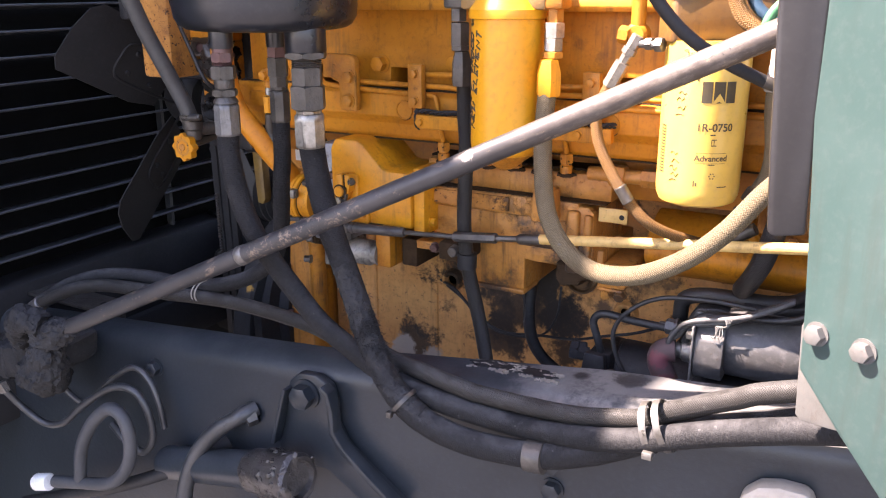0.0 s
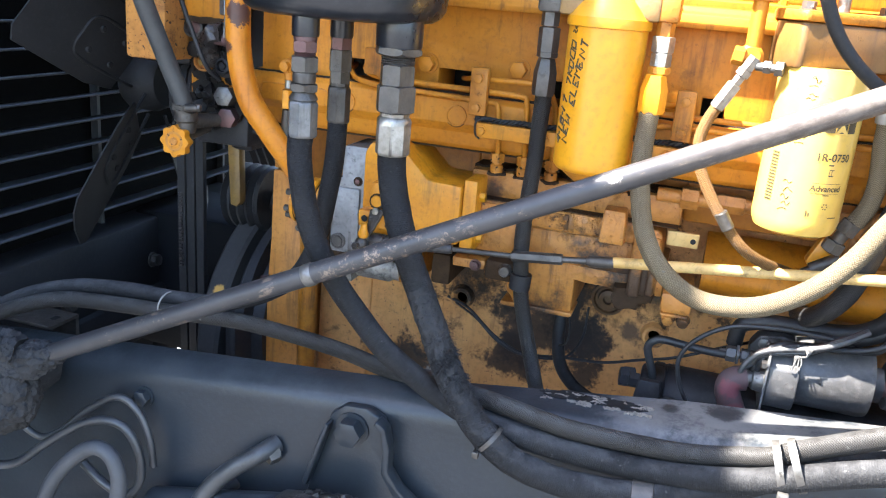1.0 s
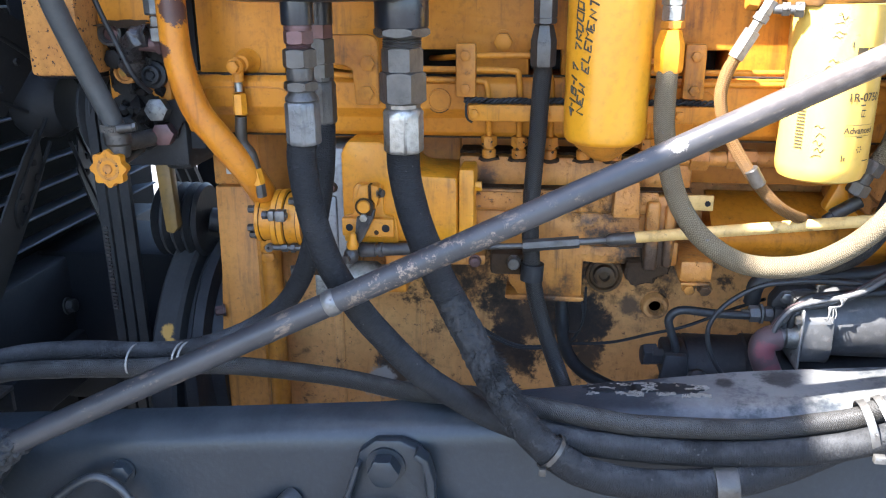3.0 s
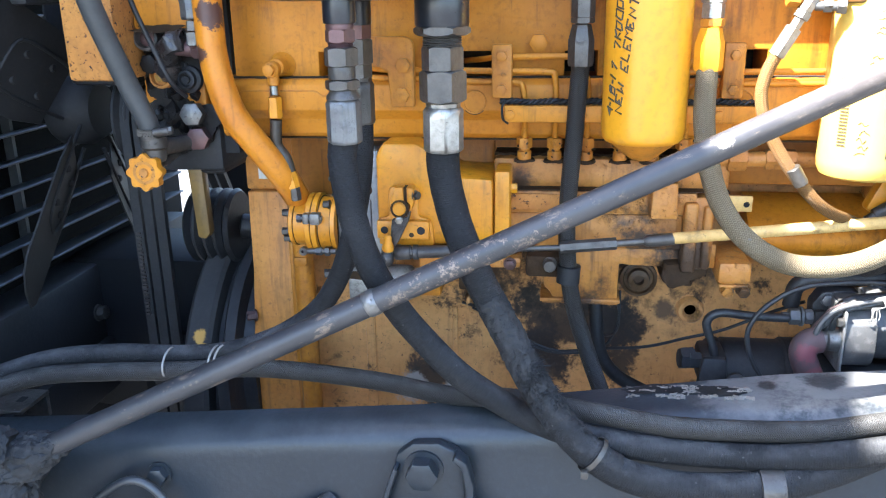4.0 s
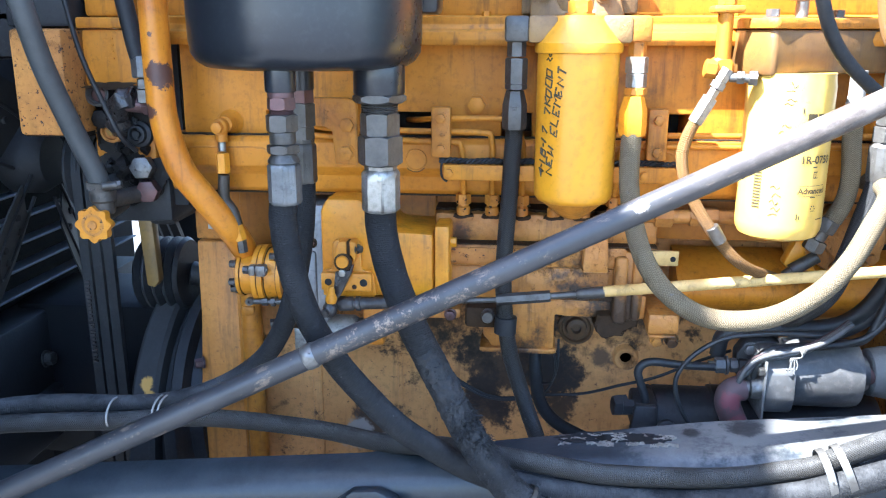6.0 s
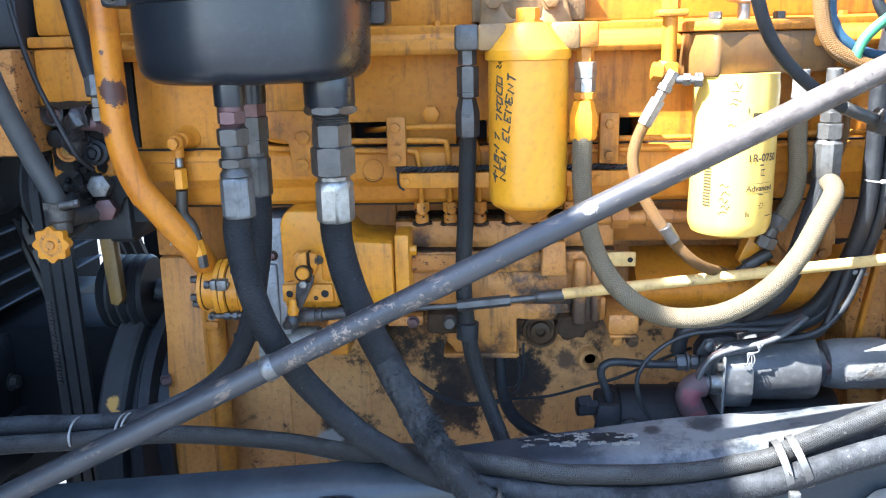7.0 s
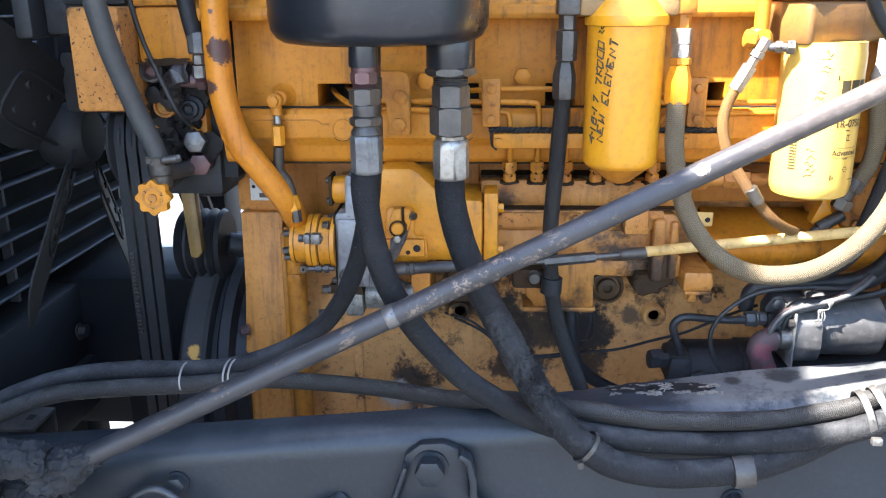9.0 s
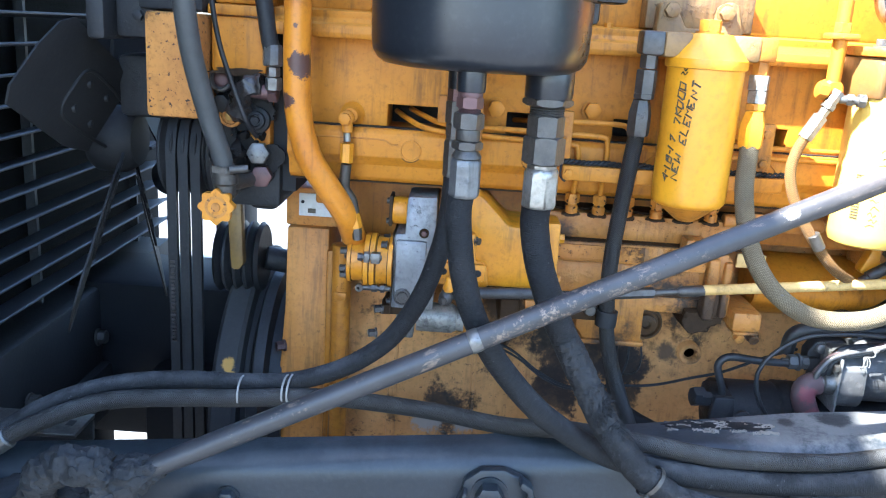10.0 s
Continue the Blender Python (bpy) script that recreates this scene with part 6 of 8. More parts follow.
strap("shiny steel clamp round the braided frame hoses", (-0.147, 0.783, 1.167), (1, 0, 0.42), 0.0235, 0.0272, 0.0075, STEEL, "hose_clamp", False)
strap("black plastic tie round the thick frayed hose", (-0.462, 0.775, 1.119), (0.75, 0, -0.6), 0.0182, 0.0190, 0.005, DULL_STEEL)


# ---- strut rod and what it ends in ----
strut = group_of("strut_rod", (-1.03, 0.705, 1.09), "long worn grey steel strut rod running up across the engine bay", "strut rod")
RA, RB = Vector((-1.0, 0.711, 1.131)), Vector((-0.366, 0.764, 1.430))
dirn = (RB - RA).normalized()
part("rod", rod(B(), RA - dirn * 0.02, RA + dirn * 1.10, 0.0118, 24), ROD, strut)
b = B()
mid = RA + (RB - RA) * ((-0.671 + 1.0) / 0.634)
lathe(b, mid - dirn * 0.006, dirn, [(0.0119, 0), (0.0128, 0.002), (0.0128, 0.010), (0.0119, 0.012)], 24)
part("weld_ring", b, STEEL, strut, "bright worn ring on the rod")


b = B()
lathe(b, RA - dirn * 0.062, dirn, [(0, 0), (0.014, 0.001), (0.021, 0.006), (0.0245, 0.014), (0.0255, 0.024), (0.0245, 0.036), (0.021, 0.048), (0.0165, 0.058), (0.0150, 0.070), (0.0125, 0.076)], 28)
part("socket", caked(b, 0.0, 3), CAKED, strut, "cracked black rubber-booted ball socket")
b = B()
lathe(b, RA - dirn * 0.050 + Vector((0, -0.004, -0.012)), (-0.25, 0.1, -1), [(0.016, 0), (0.024, 0.006), (0.027, 0.016), (0.026, 0.028), (0.029, 0.034), (0.030, 0.046), (0.026, 0.058), (0, 0.060)], 28)
part("ball_housing", caked(b, 3.0, 3), CAKED, strut, "grease-caked ball housing")

pivot = group_of("pivot_bracket", (-1.13, 0.76, 0.98), "greasy black pivot casting bolted to the frame", "bracket")
b = B()
for i in range(5):
    box(b, -1.24 + 0.03 * i, -1.20 + 0.03 * i, 0.73, 0.82, 0.985 + 0.01 * i, 1.045 + 0.008 * i, 0.010)
part("casting", caked(b, 6.0), CAKED, pivot)
b = B()
lathe(b, (-1.10, 0.735, 1.030), (-0.4, -0.5, -0.75), [(0.020, -0.02), (0.034, -0.012), (0.040, 0.0), (0.041, 0.012), (0.036, 0.020), (0.030, 0.032), (0.018, 0.038), (0, 0.040)], 28)
part("rubber_boot", caked(b, 5.0), CAKED, pivot, "split black rubber boot")
b = B()
pipe(b, [(-1.04, 0.70, 1.128), (-1.062, 0.695, 1.137), (-1.09, 0.70, 1.132), (-1.115, 0.71, 1.112), (-1.13, 0.725, 1.08)], 0.019, 18)
part("dust_cover", caked(b, 9.0, 1), CAKED, pivot, "torn dusty rubber cover")


def line_thing(name, label, points, r, material, ends=(), cat="pipe", group=""):
    t = group_of(name, tuple(min(points, key=lambda p: p[2])), label, cat, group)
    part("tube", pipe(B(), points, r, 14, 8), material, t)
    for p, axis, across, h, m in ends:
        part("nut", hexa(B(), p, axis, across, h), m, t)
    return t


PIPE_GREY = paint("dusty_grey_pipe", (0.034, 0.036, 0.038), (0.055, 0.056, 0.057), (0.024, 0.023, 0.022), 0.5, 18.0, rough=(0.26, 0.5), metal=0.3, relief=0.5, grease=0.4, oil_tone=(0.012, 0.011, 0.010))
line_thing("brake_pipe", "thin bent grey steel pipe on the frame", [(-1.13, 0.765, 1.005), (-1.115, 0.772, 0.975), (-1.09, 0.778, 0.958), (-1.06, 0.782, 0.972), (-1.02, 0.79, 1.01), (-0.975, 0.796, 1.038), (-0.942, 0.796, 1.024), (-0.925, 0.796, 0.985), (-0.922, 0.798, 0.945)], 0.0050, PIPE_GREY, (((-1.132, 0.763, 1.012), (0.3, 0.2, -1), 0.014, 0.016, STEEL),), "pipe", "bent pipes on the frame")
line_thing("brake_pipe", "thin bent grey steel pipe on the frame", [(-1.20, 0.72, 0.98), (-1.185, 0.735, 0.945), (-1.15, 0.748, 0.917), (-1.11, 0.755, 0.925), (-1.06, 0.760, 0.967), (-1.00, 0.770, 1.008), (-0.955, 0.775, 1.012), (-0.932, 0.778, 0.982), (-0.928, 0.778, 0.935), (-0.95, 0.776, 0.905), (-0.985, 0.775, 0.915), (-1.02, 0.778, 0.935)], 0.0060, PIPE_GREY, (((-1.203, 0.718, 0.992), (0.3, 0.2, -1), 0.016, 0.018, STEEL),), "pipe", "bent pipes on the frame")
line_thing("loop_hose", "dusty grey looped rubber hose", [(-1.06, 0.735, 0.845), (-1.045, 0.735, 0.905), (-1.012, 0.736, 0.958), (-0.970, 0.738, 0.994), (-0.940, 0.738, 0.988), (-0.930, 0.738, 0.95), (-0.945, 0.738, 0.90), (-0.99, 0.738, 0.858), (-1.06, 0.735, 0.838), (-1.12, 0.73, 0.825)], 0.0102, paint("dusty_grey_hose", (0.034, 0.036, 0.039), (0.05, 0.052, 0.055), (0.03, 0.03, 0.03), 0.3, 14.0, rough=(0.5, 0.7)), (), "hose")
line_thing("lower_hose", "black rubber hose under the frame rail face", [(-1.25, 0.75, 0.73), (-1.11, 0.755, 0.79), (-1.0, 0.765, 0.835), (-0.90, 0.775, 0.885), (-0.83, 0.79, 0.925), (-0.81, 0.822, 0.94)], 0.0105, RUBBER, (), "hose")
b = B()
lathe(b, (-1.13, 0.727, 0.822), (-1, -0.1, -0.25), [(0, 0), (0.013, 0), (0.0145, 0.003), (0.0145, 0.03), (0.012, 0.034), (0, 0.034)], 18)
thing("pipe_cap", b, paint("white_plastic", (0.72, 0.72, 0.70), (0.65, 0.65, 0.62), (0.4, 0.38, 0.35), 0.2, 20.0), "white plastic cap on the looped hose end", "cap")
hp = line_thing("hydraulic_pipe", "grey steel pipe bent down from the frame rail", [(-0.748, 0.822, 1.014), (-0.762, 0.800, 1.006), (-0.795, 0.786, 0.982), (-0.826, 0.775, 0.945), (-0.842, 0.762, 0.900), (-0.845, 0.752, 0.85), (-0.838, 0.745, 0.76)], 0.0122, PIPE_GREY, (((-0.748, 0.8195, 1.006), (-0.6, -0.8, -0.2), 0.028, 0.016, DULL_STEEL),))




def spring_bracket():
    s = group_of("shackle_bracket", (-0.62, 0.80, 0.93), "black cast bracket bolted to the frame rail face", "bracket")
    b = B()
    prism(b, [(-0.675, 1.055), (-0.668, 1.085), (-0.650, 1.100), (-0.622, 1.102), (-0.600, 1.092), (-0.592, 1.07), (-0.592, 1.035), (-0.578, 1.01), (-0.545, 0.985), (-0.50, 0.955), (-0.47, 0.93), (-0.49, 0.90), (-0.56, 0.93), (-0.61, 0.96), (-0.70, 0.955), (-0.690, 1.0)], 0.806, 0.8205, "y", 0.003)
    part("plate", b, RAIL, s)
    part("rib", prism(B(), [(-0.677, 1.055), (-0.669, 1.078), (-0.664, 1.076), (-0.671, 1.054), (-0.691, 0.985), (-0.698, 0.985)], 0.790, 0.808, "y", 0.002), RAIL, s)
    part("rib", prism(B(), [(-0.606, 1.092), (-0.596, 1.084), (-0.592, 1.06), (-0.592, 1.03), (-0.575, 1.004), (-0.54, 0.978), (-0.49, 0.945), (-0.486, 0.951), (-0.535, 0.987), (-0.567, 1.012), (-0.583, 1.034), (-0.583, 1.064), (-0.590, 1.09), (-0.602, 1.098)], 0.788, 0.808, "y", 0.002), RAIL, s)
    part("bolt", bolt(B(), (-0.638, 0.8065, 1.072), (0, -1, 0), 0.030, 0.018), RAIL, s)
    b = B()
    lathe(b, (-0.712, 0.768, 0.950), (0.95, -0.12, 0.22), [(0, 0), (0.029, 0), (0.031, 0.003), (0.031, 0.030), (0.034, 0.034), (0.035, 0.05), (0.033, 0.075), (0.035, 0.092), (0.031, 0.098), (0.025, 0.0985), (0.022, 0.090), (0, 0.090)], 36)
    part("pin_sleeve", lumpy(b, 0.003, 70.0), GREASY_STEEL, s, "grease-caked steel pin sleeve")
    b = B()
    rng2 = random.Random(3)
    for i in range(90):
        w, q = rng2.uniform(0, 6.28), rng2.uniform(0.034, 0.098)
        p = Vector((-0.712, 0.768, 0.950)) + Vector((0.95, -0.12, 0.22)) * q + Vector((0.0, -math.cos(w), math.sin(w))) * 0.0325
        lathe(b, p, (rng2.uniform(-1, 1), -1, rng2.uniform(-1, 1)), [(0, -0.003), (0.004, -0.0015), (0.005, 0.001), (0.002, 0.003), (0, 0.0032)], 7)
    part("grease", lumpy(b, 0.004, 90.0), GREASY_STEEL, s, "brown-black caked grease")
    part("tube", rod(B(), (-0.92, 0.795, 0.885), (-0.70, 0.770, 0.952), 0.027, 24), RAIL, s)
    return s


spring_bracket()
b = B()
prism(b, [(-1.36, 0.885), (-1.163, 0.885), (-1.163, 0.945), (-1.36, 0.945)], 1.0605, 1.066, "z", 0.001)
box(b, -1.36, -1.164, 0.938, 0.945, 1.03, 1.0604, 0.001)
strip = thing("slotted_bracket", b, DULL_STEEL, "flat dull steel angle strip with a slot", "bracket")
part("slot", prism(B(), [(-1.186, 0.908), (-1.176, 0.908), (-1.176, 0.922), (-1.186, 0.922)], 1.0662, 1.0665, "z"), DARK, strip)


# ---- canister filter with its hoses ----
def element_filter():
    f = group_of("fuel_canister", (-0.414, 0.955, 1.385), "yellow canister filter with black marker writing", "filter")
    ax, ay = -0.414, 0.955
    b = B()
    lathe(b, (ax, ay, 1.380), (0, 0, 1), [(0, 0.020), (0.034, 0.0205), (0.0405, 0.0225), (0.0438, 0.027), (0.0447, 0.033), (0.0448, 0.04), (0.0448, 0.188), (0, 0.188)], 56)
    body = part("bowl", b, YELLOW_BRIGHT, f)
    part("drain_cone", lathe(B(), (ax, ay, 1.381), (0, 0, 1), [(0, 0), (0.010, 0.0), (0.0145, 0.003), (0.030, 0.015), (0.037, 0.0205), (0, 0.0205)], 48), YELLOW_GRIMY, f, "grimy yellow drain cone")
    b = B()
    lathe(b, (ax, ay, 1.566), (0, 0, 1), [(0.0448, 0), (0.0478, 0.001), (0.0484, 0.006), (0.0476, 0.0115), (0.046, 0.013), (0.030, 0.036), (0.026, 0.040), (0, 0.040)], 48)
    part("cap", b, YELLOW_BRIGHT, f)
    b = B()
    box(b, ax - 0.056, ax - 0.024, ay - 0.02, ay + 0.05, 1.577, 1.606, 0.004)
    box(b, ax + 0.024, ax + 0.056, ay - 0.02, ay + 0.05, 1.577, 1.606, 0.004)
    prism(b, [(ax - 0.055, 1.60), (ax - 0.053, 1.638), (ax - 0.046, 1.644), (ax - 0.034, 1.640), (ax - 0.018, 1.612), (ax + 0.018, 1.612), (ax + 0.022, 1.640), (ax + 0.034, 1.646), (ax + 0.044, 1.642), (ax + 0.055, 1.60)], 1.0, 1.022, "y", 0.003)
    rod(b, (ax - 0.012, ay + 0.012, 1.604), (ax + 0.012, ay + 0.012, 1.604), 0.006)
    part("cap_bolt", bolt(B(), (ax, ay + 0.004, 1.6055), (0, 0, 1), 0.023, 0.014), YELLOW_GRIMY, f)
    head = part("head", b, HEAD_BROWN, f, "oil-browned filter head")
    for x in (-0.453, -0.386):
        part("head_bolt", bolt(B(), (x, 1.0005, 1.632), (0, -1, 0), 0.016, 0.010), HEAD_BROWN, head)
    part("mount_plate", box(B(), -0.478, -0.344, 1.0222, 1.060, 1.6095, 1.662, 0.002), HEAD_BROWN, f, "oil-browned mounting plate")
    return f, body, ax, ay


ef, ebody, eax, eay = element_filter()


def wrapped_text(words, size, ax, ay, r, angle, z, parent, material, upright=False, name="writing", shear=0.0, squeeze=1.0):
    """Letters laid round an upright cylinder about an angle from the near side; upright: they climb it."""
    cu = bpy.data.curves.new("letters", "FONT")
    cu.offset = size * 0.022
    cu.body, cu.size, cu.shear, cu.align_x, cu.align_y = words, size, shear, "CENTER", "CENTER"
    tmp = new("letters", cu)
    dg = bpy.context.evaluated_depsgraph_get()
    me = bpy.data.meshes.new_from_object(tmp.evaluated_get(dg))
    bpy.data.objects.remove(tmp)
    bm = B()
    bm.from_mesh(me)
    bpy.data.meshes.remove(me)
    for v in bm.verts:
        u, w = v.co.x * squeeze, v.co.y
        if upright:
            u, w = -w, u
        a = angle + u / r
        v.co = Vector((ax + (r + 0.0007) * math.sin(a), ay - (r + 0.0007) * math.cos(a), z + w))
    return part(name, bm, material, parent)


def wrapped_bar(bm, ax, ay, r, a0, a1, z0, z1, lift=0.0006):
    n = 4
    for i in range(n):
        p, q = a0 + (a1 - a0) * i / n, a0 + (a1 - a0) * (i + 1) / n
        vs = [bm.verts.new((ax + (r + lift) * math.sin(a), ay - (r + lift) * math.cos(a), z)) for a, z in ((p, z0), (q, z0), (q, z1), (p, z1))]
        bm.faces.new(vs)
    return bm


PEN = {"N": "00 02 20 22", "E": "20 00 02 22 - 01 11", "W": "02 00 11 20 22", "L": "02 00 20", "M": "00 02 11 22 20", "T": "02 22 - 12 10", "4": "22 20 - 22 01 21",
       "1": "02 00", "8": "22 02 01 21 20 00 01 - 21 22", "7": "02 22 10", "-": "01 11", "0": "00 02 22 20 00", "K": "00 02 - 22 01 20"}


def pen_line(words, start, step, tall, angle, lean, seed):
    """Felt-pen letters that climb the canister, each a stroked shape of its own, a little uneven."""
    rng = random.Random(seed)
    z = start
    for letter in words:
        if letter != " ":
            b = B()
            da, dz, k = rng.uniform(-0.02, 0.02), rng.uniform(-0.0008, 0.0008), rng.uniform(0.9, 1.12)
            for run in PEN[letter].split("-") if letter != "-" else [PEN[letter]]:
                pts = []
                for p in run.split():
                    u, w = int(p[0]) * 0.5 * step * 0.72 * k, int(p[1]) * 0.5 * tall * k
                    a = angle + da + lean * (z - start) / tall - (w - tall / 2) / 0.0448 + rng.uniform(-0.022, 0.022)
                    pts.append((eax + 0.0449 * math.sin(a), eay - 0.0449 * math.cos(a), z + dz + u + 0.45 * w + rng.uniform(-0.0006, 0.0006)))
                pipe(b, pts, 0.0011, 6, 0)
            part("pen_letter", b, INK, ebody)
        z += step * (0.62 if letter == "-" else 0.74 if letter == "1" else 1.0)


pen_line("NEW ELEMENT", 1.435, 0.0108, 0.0078, -0.73, 0.020, 5)
pen_line("4-18-17 7K000", 1.431, 0.0102, 0.0080, -1.00, 0.016, 6)
# the unreadable end of the date line
rng = random.Random(5)
for i in range(2):
    zz = 1.5585 + 0.0075 * i
    pts = [(eax + 0.0449 * math.sin(q), eay - 0.0449 * math.cos(q), zz + e) for q, e in ((-0.90, rng.uniform(-0.003, 0.003)), (-0.85, rng.uniform(0.001, 0.004)), (-0.79, rng.uniform(-0.003, 0.001)), (-0.72, rng.uniform(-0.001, 0.004)))]
    part("pen_stroke", pipe(B(), pts, 0.0008, 5, 4), INK, ebody)


def side_hose(label, skin, points, r, elbow_x, rows, top_m):
    h = group_of("fuel_hose", tuple(min(points, key=lambda p: p[2])), label, "hose", "canister filter hoses")
    part("hose", pipe(B(), points, r, 18, 10), skin, h)
    s = 1 if elbow_x > -0.414 else -1
    b = B()
    box(b, elbow_x - 0.0135, elbow_x + 0.0135, 0.937, 0.972, 1.578, 1.606, 0.004)
    rod(b, (elbow_x, 0.955, 1.592), (elbow_x - s * 0.03, 0.955, 1.592), 0.009)
    part("elbow", b, top_m, h)
    for name, kind, z0, z1, rr, m, dx, dy in rows:
        b = B()
        if kind == "hex":
            hexa(b, (elbow_x + dx, 0.955 + dy, z0), (0, 0, 1), rr * 1.74, z1 - z0)
        else:
            lathe(b, (elbow_x + dx, 0.955 + dy, z0), (0, 0, 1), [(rr * 0.92, 0), (rr, 0.004), (rr, (z1 - z0) * 0.6), (rr * 0.72, (z1 - z0) * 0.95), (0, z1 - z0)], 6, 0.3)
        part(name, b, m, h)
    return h


side_hose("dark braided hose hanging from a canister filter elbow", HOSE_BRAID_DARK, [(-0.483, 0.966, 1.500), (-0.483, 0.972, 1.478), (-0.485, 0.978, 1.44), (-0.487, 0.986, 1.397), (-0.491, 0.990, 1.337), (-0.492, 0.990, 1.29), (-0.489, 0.992, 1.243), (-0.485, 0.994, 1.21), (-0.478, 0.995, 1.18), (-0.463, 0.988, 1.135), (-0.445, 0.972, 1.09), (-0.43, 0.96, 1.05)], 0.0102, -0.482,
          (("nut", "hex", 1.562, 1.579, 0.0105, DULL_STEEL, 0, 0), ("nut", "hex", 1.532, 1.561, 0.0125, DULL_STEEL, 0, 0.003), ("collar", "hex", 1.526, 1.533, 0.0125, DULL_STEEL, 0, 0.004), ("ferrule", "crimp", 1.481, 1.527, 0.0140, DULL_STEEL, -0.001, 0.010)), DULL_STEEL)
side_hose("tan braided hose swinging in a wide loop below a filter", HOSE_BRAID, [(-0.352, 0.943, 1.500), (-0.354, 0.938, 1.472), (-0.354, 0.932, 1.425), (-0.347, 0.920, 1.380), (-0.334, 0.905, 1.342), (-0.310, 0.892, 1.311), (-0.276, 0.880, 1.292), (-0.240, 0.868, 1.291), (-0.20, 0.866, 1.300), (-0.157, 0.876, 1.323), (-0.123, 0.892, 1.354), (-0.096, 0.914, 1.389), (-0.074, 0.940, 1.412), (-0.066, 0.975, 1.420), (-0.064, 1.03, 1.418)], 0.0112, -0.351,
          (("nut", "hex", 1.562, 1.579, 0.0100, YELLOW_GRIMY, 0, -0.004), ("plated_nut", "hex", 1.545, 1.563, 0.0125, BRIGHT_STEEL, 0, -0.006), ("plated_nut", "hex", 1.530, 1.545, 0.0115, BRIGHT_STEEL, 0, -0.008), ("collar", "hex", 1.522, 1.530, 0.0125, YELLOW_GRIMY, 0, -0.009), ("ferrule", "crimp", 1.478, 1.523, 0.0152, YELLOW_OILY, -0.002, -0.014)), YELLOW_GRIMY)
b = B()
box(b, -0.540, -0.496, 0.999, 1.06, 1.225, 1.253, 0.005)
clip = thing("hose_bracket", b, OIL_DIRT, "oily black hose clip block with a steel bolt", "bracket")
part("bolt", lathe(B(), (-0.511, 0.9995, 1.243), (0, -1, 0), [(0, 0), (0.0088, 0), (0.0088, 0.002), (0.0078, 0.003), (0.0076, 0.010), (0.0066, 0.0115), (0, 0.0115)], 16), DULL_STEEL, clip, "dull grey bolt head")
b = B()
lathe(b, (-0.489, 0.9925, 1.222), (0.05, 0, 1), [(0.0104, 0), (0.014, 0.001), (0.014, 0.022), (0.0104, 0.023)], 20)
thing("hose_collar", b, RUBBER, "black rubber collar on a braided hose", "collar")


# ---- spin-on filter ----
def spin_on_filter():
    ax, ay, r = -0.177, 0.978, 0.0472
    f = group_of("fuel_filter", (ax, ay, 1.362), "pale yellow spin-on fuel filter with printed label", "filter")
    b = B()
    lathe(b, (ax, ay, 1.362), (0, 0, 1), [(0, 0.003), (0.028, 0.002), (0.037, 0.0), (0.043, 0.003), (0.0462, 0.010), (r, 0.018), (r, 0.170), (0.0462, 0.176), (0.0458, 0.184), (0, 0.184)], 64)
    can = part("can", b, FILTER, f)
    # printed badge: plain blocks and a triangle
    b = B()
    for a0, a1 in ((0.30, 0.53), (0.56, 0.82), (0.85, 1.08)):
        wrapped_bar(b, ax, ay, r, a0 - 0.16, a1 - 0.16, 1.4815, 1.5045)
    part("badge", b, PRINT, can, "dark printed badge blocks")
    b = B()
    vs = [b.verts.new((ax + (r + 0.0011) * math.sin(a), ay - (r + 0.0011) * math.cos(a), z)) for a, z in ((0.36, 1.480), (0.70, 1.480), (0.53, 1.492))]
    b.faces.new(vs)
    part("badge_triangle", b, FILTER, can)
    wrapped_text("1R-0750", 0.0118, ax, ay, r, 0.50, 1.4545, can, PRINT)
    wrapped_text("Advanced", 0.0092, ax, ay, r, 0.47, 1.4205, can, PRINT)
    def line_of_print(a0, a1, z0, z1):
        part("small_print", wrapped_bar(B(), ax, ay, r, a0, a1, z0 - 0.0055, z1 - 0.0055), PRINT, can)

    line_of_print( 0.40, 0.52, 1.4515, 1.453), line_of_print( 0.40, 0.56, 1.4185, 1.4195), line_of_print( 0.12, 0.82, 1.4316, 1.4321), line_of_print( 0.12, 0.82, 1.4202, 1.4206)
    line_of_print( 0.66, 0.92, 1.393, 1.3942), line_of_print( 0.10, 0.13, 1.394, 1.401), line_of_print( 0.16, 0.19, 1.3945, 1.3985), line_of_print( 0.02, 0.05, 1.510, 1.516)
    for a0 in (0.44, 0.50):
        line_of_print( a0, a0 + 0.012, 1.440, 1.4475), line_of_print( a0, a0 + 0.06, 1.440, 1.441), line_of_print( a0, a0 + 0.06, 1.4465, 1.4475)
    for i in range(6):
        w = i * math.pi / 3
        line_of_print( 0.50 + 0.06 * math.cos(w), 0.53 + 0.06 * math.cos(w), 1.4055 + 0.003 * math.sin(w), 1.407 + 0.003 * math.sin(w))
    for i in range(16):
        line_of_print( -0.93, -0.74, 1.405 + 0.0035 * i, 1.4068 + 0.0035 * i)
    # felt-pen strokes
    b = B()
    rng3 = random.Random(11)
    for z0, n, a in ((1.392, 5, -0.42), (1.468, 4, -0.36), (1.512, 4, -0.30)):
        for i in range(n):
            zz, aa = z0 + 0.0075 * i, a + 0.05 * (i % 2)
            pts = [(ax + (r + 0.0004) * math.sin(aa + d), ay - (r + 0.0004) * math.cos(aa + d), zz + e) for d, e in ((-0.10, rng3.uniform(-0.002, 0.002)), (-0.03, rng3.uniform(0.0, 0.004)), (0.03, rng3.uniform(-0.003, 0.003)), (0.10, rng3.uniform(-0.001, 0.005)))]
